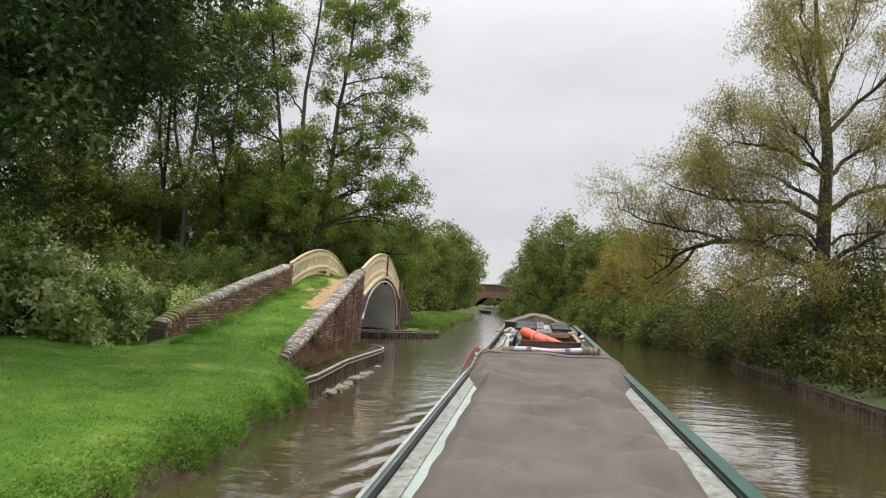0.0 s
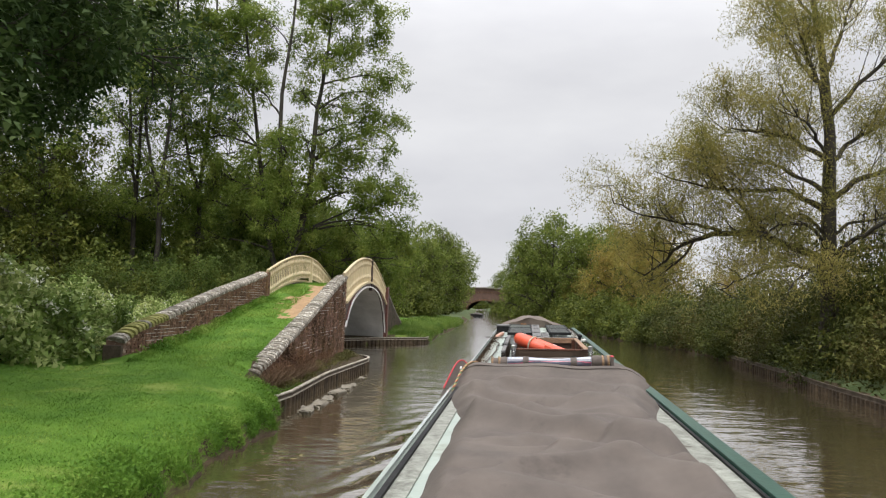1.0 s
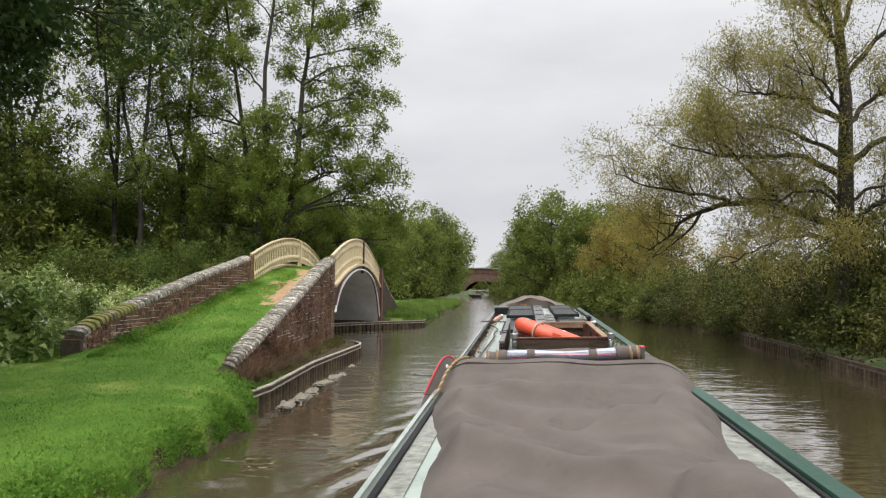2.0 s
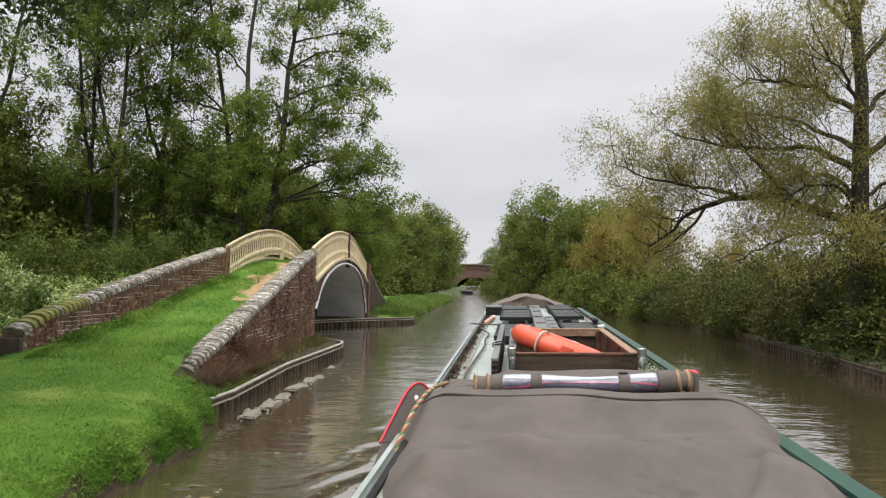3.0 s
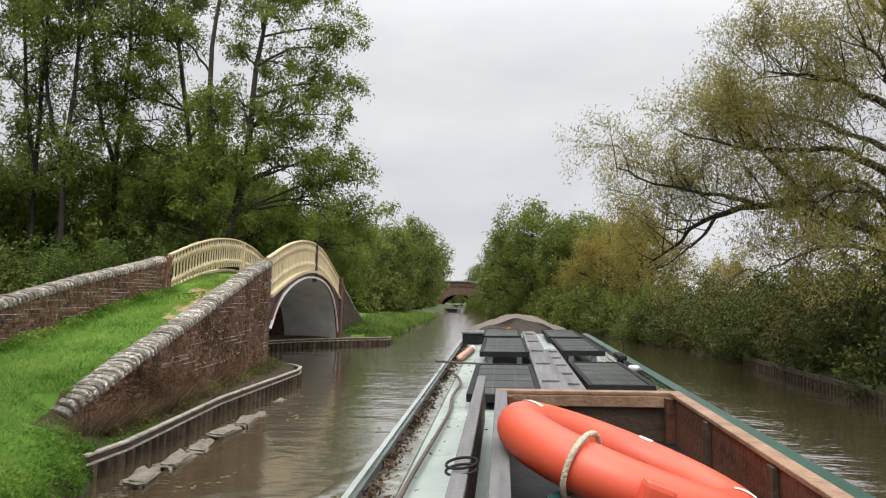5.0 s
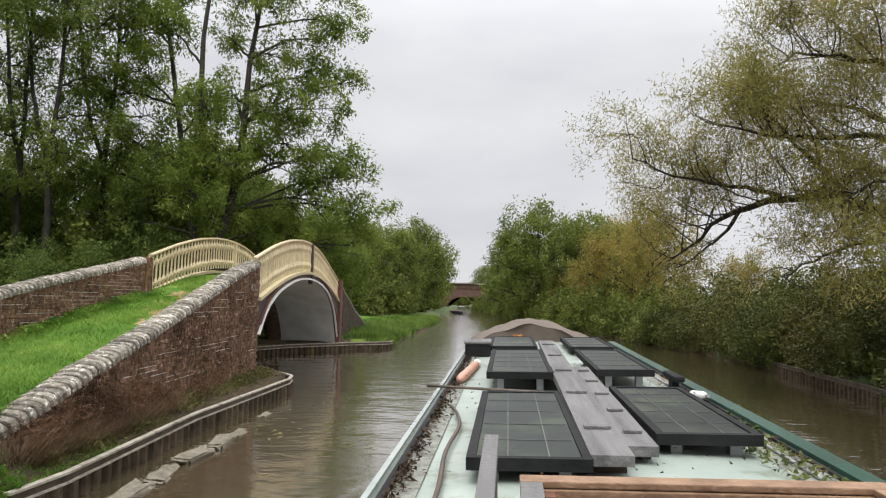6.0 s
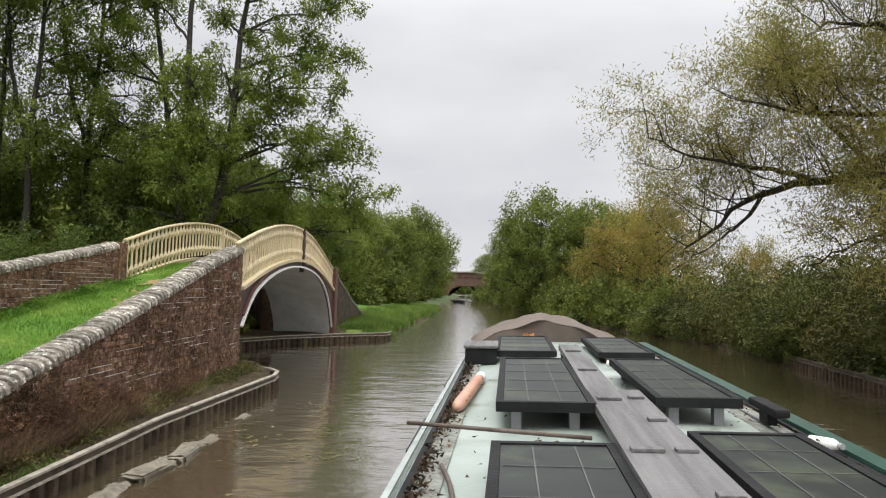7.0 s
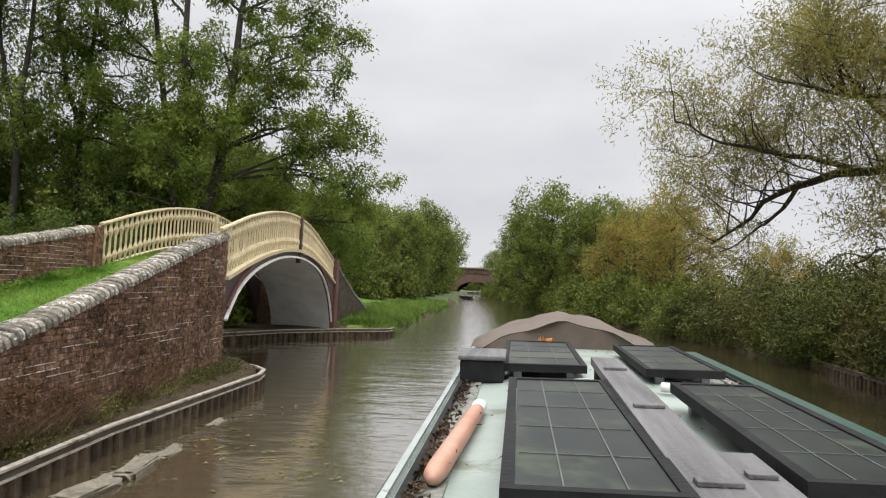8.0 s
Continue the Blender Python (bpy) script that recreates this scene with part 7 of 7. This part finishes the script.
# tri-coloured rope by the hatch
rope = tagged(put(new("coloured_rope")), "red, yellow and green twisted rope beside the hood", "rope")
line = [Vector(p) for p in ((-0.318, 2.05, -0.530), (-0.330, 1.95, -0.520), (-0.352, 1.82, -0.510), (-0.378, 1.68, -0.520), (-0.410, 1.52, -0.560), (-0.45, 1.38, -0.66), (-0.48, 1.28, -0.80))]
fine = [a.lerp(b, k / 36) for a, b in zip(line, line[1:]) for k in range(36)]
for k, mat_k in enumerate((M_REDROPE, M_YELLOW, M_GREENROPE)):
    pts = []
    for i, p in enumerate(fine):
        q = i * 0.50 + k * 2.094
        pts.append(p + Vector((math.cos(q), 0.2 * math.cos(q), math.sin(q))) * 0.0046)
    part("strand", sweep(pts, disc(0.0054, 7)), mat_k, rope, "", True)

lamp = tagged(put(new("navigation_lamp"), -0.425, 2.40, ROOF + 0.012), "grey bracket with a green lens lamp at the roof edge", "lamp")
part("bracket", box(bmesh.new(), (-0.075, 0, 0.0), (0.03, 0.10, 0.055), 0.006), M_GREYBOX, lamp, "pale grey bracket")
part("lens", box(bmesh.new(), (-0.04, -0.035, 0.008), (0.018, -0.001, 0.04), 0.006), M_TEAL, lamp, "green lens")
part("clip", box(bmesh.new(), (-0.08, -0.03, -0.02), (-0.058, -0.002, 0.025), 0.007), M_BLACK, lamp)


# ---- pieces: bricks and copings ----
def brick_mesh():
    bm = box(bmesh.new(), (-0.05, -0.110, -0.0310), (0.012, 0.110, 0.0310), 0.0)
    bmesh.ops.bevel(bm, geom=[e for e in bm.edges if all(v.co.x > 0 for v in e.verts)], offset=0.004, segments=1, affect="EDGES")
    me = bpy.data.meshes.new("brick")
    bmesh.ops.recalc_face_normals(bm, faces=bm.faces)
    bm.to_mesh(me)
    bm.free()
    me.materials.append(M_BRICK)
    return me


BRICK = brick_mesh()
B_V = np.array([v.co[:] for v in BRICK.vertices])
B_F = [tuple(p.vertices) for p in BRICK.polygons]


def brickwork(core, plan, tops, base_of, y0, y1, half, single, seed):
    """Courses of brick on the canal-side face: those in the stretch `single` as pieces of their own, the rest joined."""
    r = random.Random(seed)
    rest_v, rest_f, count = [], [], 0
    for row in range(60):
        z = 0.22 + row * 0.075
        y = y0 + 0.11 + (0.1125 if row % 2 else 0)
        while y < y1 - 0.08:
            if base_of(y) - 0.05 < z < lerp(tops, y) - 0.10 and r.random() > 0.002:
                x = lerp(plan, y) + half
                d = (lerp(plan, y + 0.1) - lerp(plan, y - 0.1)) / 0.2
                m = Matrix.Translation((x + r.uniform(-0.007, 0.007), y, z + r.uniform(-0.002, 0.002))) @ Matrix.Rotation(-math.atan(d) + r.uniform(-0.012, 0.012), 4, "Z") @ Matrix.Rotation(r.uniform(-0.012, 0.012), 4, "X")
                if single[0] < y < single[1] and single[2] < z and count < 300:
                    part("brick", BRICK, None, core).matrix_basis = m
                    count += 1
                else:
                    mm = np.array(m)
                    k = len(rest_v) * len(B_V)
                    rest_v.append(B_V @ mm[:3, :3].T + mm[:3, 3])
                    rest_f += [tuple(i + k for i in f) for f in B_F]
            y += 0.225
    me = bpy.data.meshes.new("brickwork")
    me.from_pydata(np.concatenate(rest_v).tolist(), [], rest_f)
    me.materials.append(M_BRICKS)
    ob = part("brickwork", me, None, core)
    ob["kind"] = "stuff"


def pointing(core, plan, tops, base_of, y0, y1, half, count, seed):
    """Broken runs of pale lime pointing left standing proud in the bed joints."""
    r = random.Random(seed)
    V, F = [], []
    while len(F) < count * 20:
        row, y, run = r.randrange(3, 36), r.uniform(y0, y1), r.uniform(0.15, 0.9)
        z = 0.2575 + row * 0.075
        while run > 0:
            step = r.uniform(0.04, 0.10)
            if y + step > y1 or not base_of(y) + 0.02 < z < min(lerp(tops, y), lerp(tops, y + step)) - 0.16:
                break
            k, h, d = len(V), r.uniform(0.003, 0.006), half + r.uniform(0.012, 0.017)
            xa, xb = lerp(plan, y) + d, lerp(plan, y + step) + d
            V += [(xa, y, z - h), (xb, y + step, z - h), (xb, y + step, z + h), (xa, y, z + h), (xa - 0.02, y, z - h), (xb - 0.02, y + step, z - h), (xb - 0.02, y + step, z + h), (xa - 0.02, y, z + h)]
            F += [(k, k + 1, k + 2, k + 3), (k + 3, k + 2, k + 6, k + 7), (k + 1, k, k + 4, k + 5), (k, k + 3, k + 7, k + 4), (k + 2, k + 1, k + 5, k + 6)]
            y, run = y + step + (r.uniform(0.02, 0.08) if r.random() < 0.3 else 0), run - step
    part("pointing", raw("pointing", V, F, M_LIME), None, core, "broken white lime pointing")["kind"] = "stuff"


M_LIME = surf("white_lime_pointing", (0.34, 0.31, 0.27), (0.64, 0.61, 0.55), 9.0, 0.9, 0, 0.4, 90)
pointing(core_r, RIGHT_WALL, RIGHT_TOP, lambda y: 0.75, 15.4, 23.8, 0.17, 75, 11)
pointing(core_l, LEFT_WALL, LEFT_TOP, lambda y: lerp(PATH_Z, y), 15.4, 23.9, 0.17, 105, 12)
brickwork(core_r, RIGHT_WALL, RIGHT_TOP, lambda y: 0.33, 14.85, 23.95, 0.17, (18.6, 23.95, 1.15), 1)
brickwork(core_l, LEFT_WALL, LEFT_TOP, lambda y: lerp(PATH_Z, y), 15.0, 24.02, 0.17, (19.5, 24.02, 0.0), 2)


def coping_mesh(name, material):
    sec = ((-0.205, -0.02), (-0.205, 0.045), (-0.175, 0.088), (-0.10, 0.112), (0, 0.12), (0.10, 0.112), (0.175, 0.088), (0.205, 0.045), (0.205, -0.02))
    bm = bmesh.new()
    rings = [[bm.verts.new((x * k, y, z * k)) for x, z in sec] for y, k in ((-0.047, 0.86), (-0.037, 1.0), (0.037, 1.0), (0.047, 0.86))]
    for r0, r1 in zip(rings, rings[1:]):
        for k in range(9):
            bm.faces.new((r0[k], r0[(k + 1) % 9], r1[(k + 1) % 9], r1[k]))
    bm.faces.new(rings[0][::-1])
    bm.faces.new(rings[-1])
    me = bpy.data.meshes.new(name)
    bmesh.ops.recalc_face_normals(bm, faces=bm.faces)
    bm.to_mesh(me)
    bm.free()
    me.materials.append(material)
    return me


COPING, COPING_MOSS = coping_mesh("coping_stone", M_COPING), coping_mesh("coping_stone", M_MOSS)
r = random.Random(3)
for core, plan, tops, y0, y1, mossy in ((core_r, RIGHT_WALL, RIGHT_TOP, 14.85, 23.9, 0), (core_l, LEFT_WALL, LEFT_TOP, 14.95, 24.3, 16.5), (core_f, ((36, -3.27), (46.5, -3.27)), FAR_TOP, 36.9, 46.3, 0)):
    y = y0
    while y < y1:
        dz = (lerp(tops, y + 0.15) - lerp(tops, y - 0.15)) / 0.3
        dx = (lerp(plan, y + 0.15) - lerp(plan, y - 0.15)) / 0.3
        ob = part("coping_stone", COPING_MOSS if y < mossy and r.random() < 0.7 else COPING, None, core)
        ob.matrix_basis = Matrix.Translation((lerp(plan, y), y, lerp(tops, y) - 0.115 + r.uniform(-0.010, 0.010))) @ Matrix.Rotation(-math.atan(dx) + r.uniform(-0.03, 0.03), 4, "Z") @ Matrix.Rotation(math.atan(dz) + r.uniform(-0.03, 0.03), 4, "X")
        y += 0.114 * math.cos(math.atan(dz)) + r.uniform(0.0, 0.008)

# dead roots, moss and dirt clinging to the canal-side face, thickest towards its foot
r = np.random.default_rng(71)
y = r.uniform(15.3, 23.85, 16000)
z = 0.6 + (lerp(RIGHT_TOP, y) - 0.72) * r.random(16000) ** 1.25
patch = np.sin(y * 3.1 + z * 1.3) * np.sin(y * 1.7 - z * 2.3 + 1.0) + 0.5 * np.sin(y * 9.0) + r.normal(scale=0.45, size=16000)
keep = (patch > 0.15) & (z < lerp(RIGHT_TOP, y) - 0.15)
y, z = y[keep], z[keep]
spots = np.stack([lerp(RIGHT_WALL, y) + 0.186 + r.uniform(0, 0.012, len(y)), y, z], 1)
part("wall_growth", raw("wall_growth", *leaves(r, spots, 0.050, 0.012), leaf_mat("dead_moss", (0.030, 0.020, 0.012), (0.080, 0.052, 0.026), (0.190, 0.135, 0.070), 0.1, 0.8)), None, core_r, "brown dead moss and roots on the wall")["kind"] = "stuff"

# number plate on the wall end: plain bars
plate = new("number_plate")
plate.parent = bridge
for k, (y, z, h, w) in enumerate(((23.30, 2.33, 0.16, 0.025), (23.37, 2.39, 0.025, 0.09), (23.37, 2.26, 0.025, 0.09), (23.50, 2.33, 0.16, 0.025))):
    part("bar", box(bmesh.new(), (-3.078, y - w / 2, z - h / 2), (-3.055, y + w / 2, z + h / 2)), M_COPING, plate)
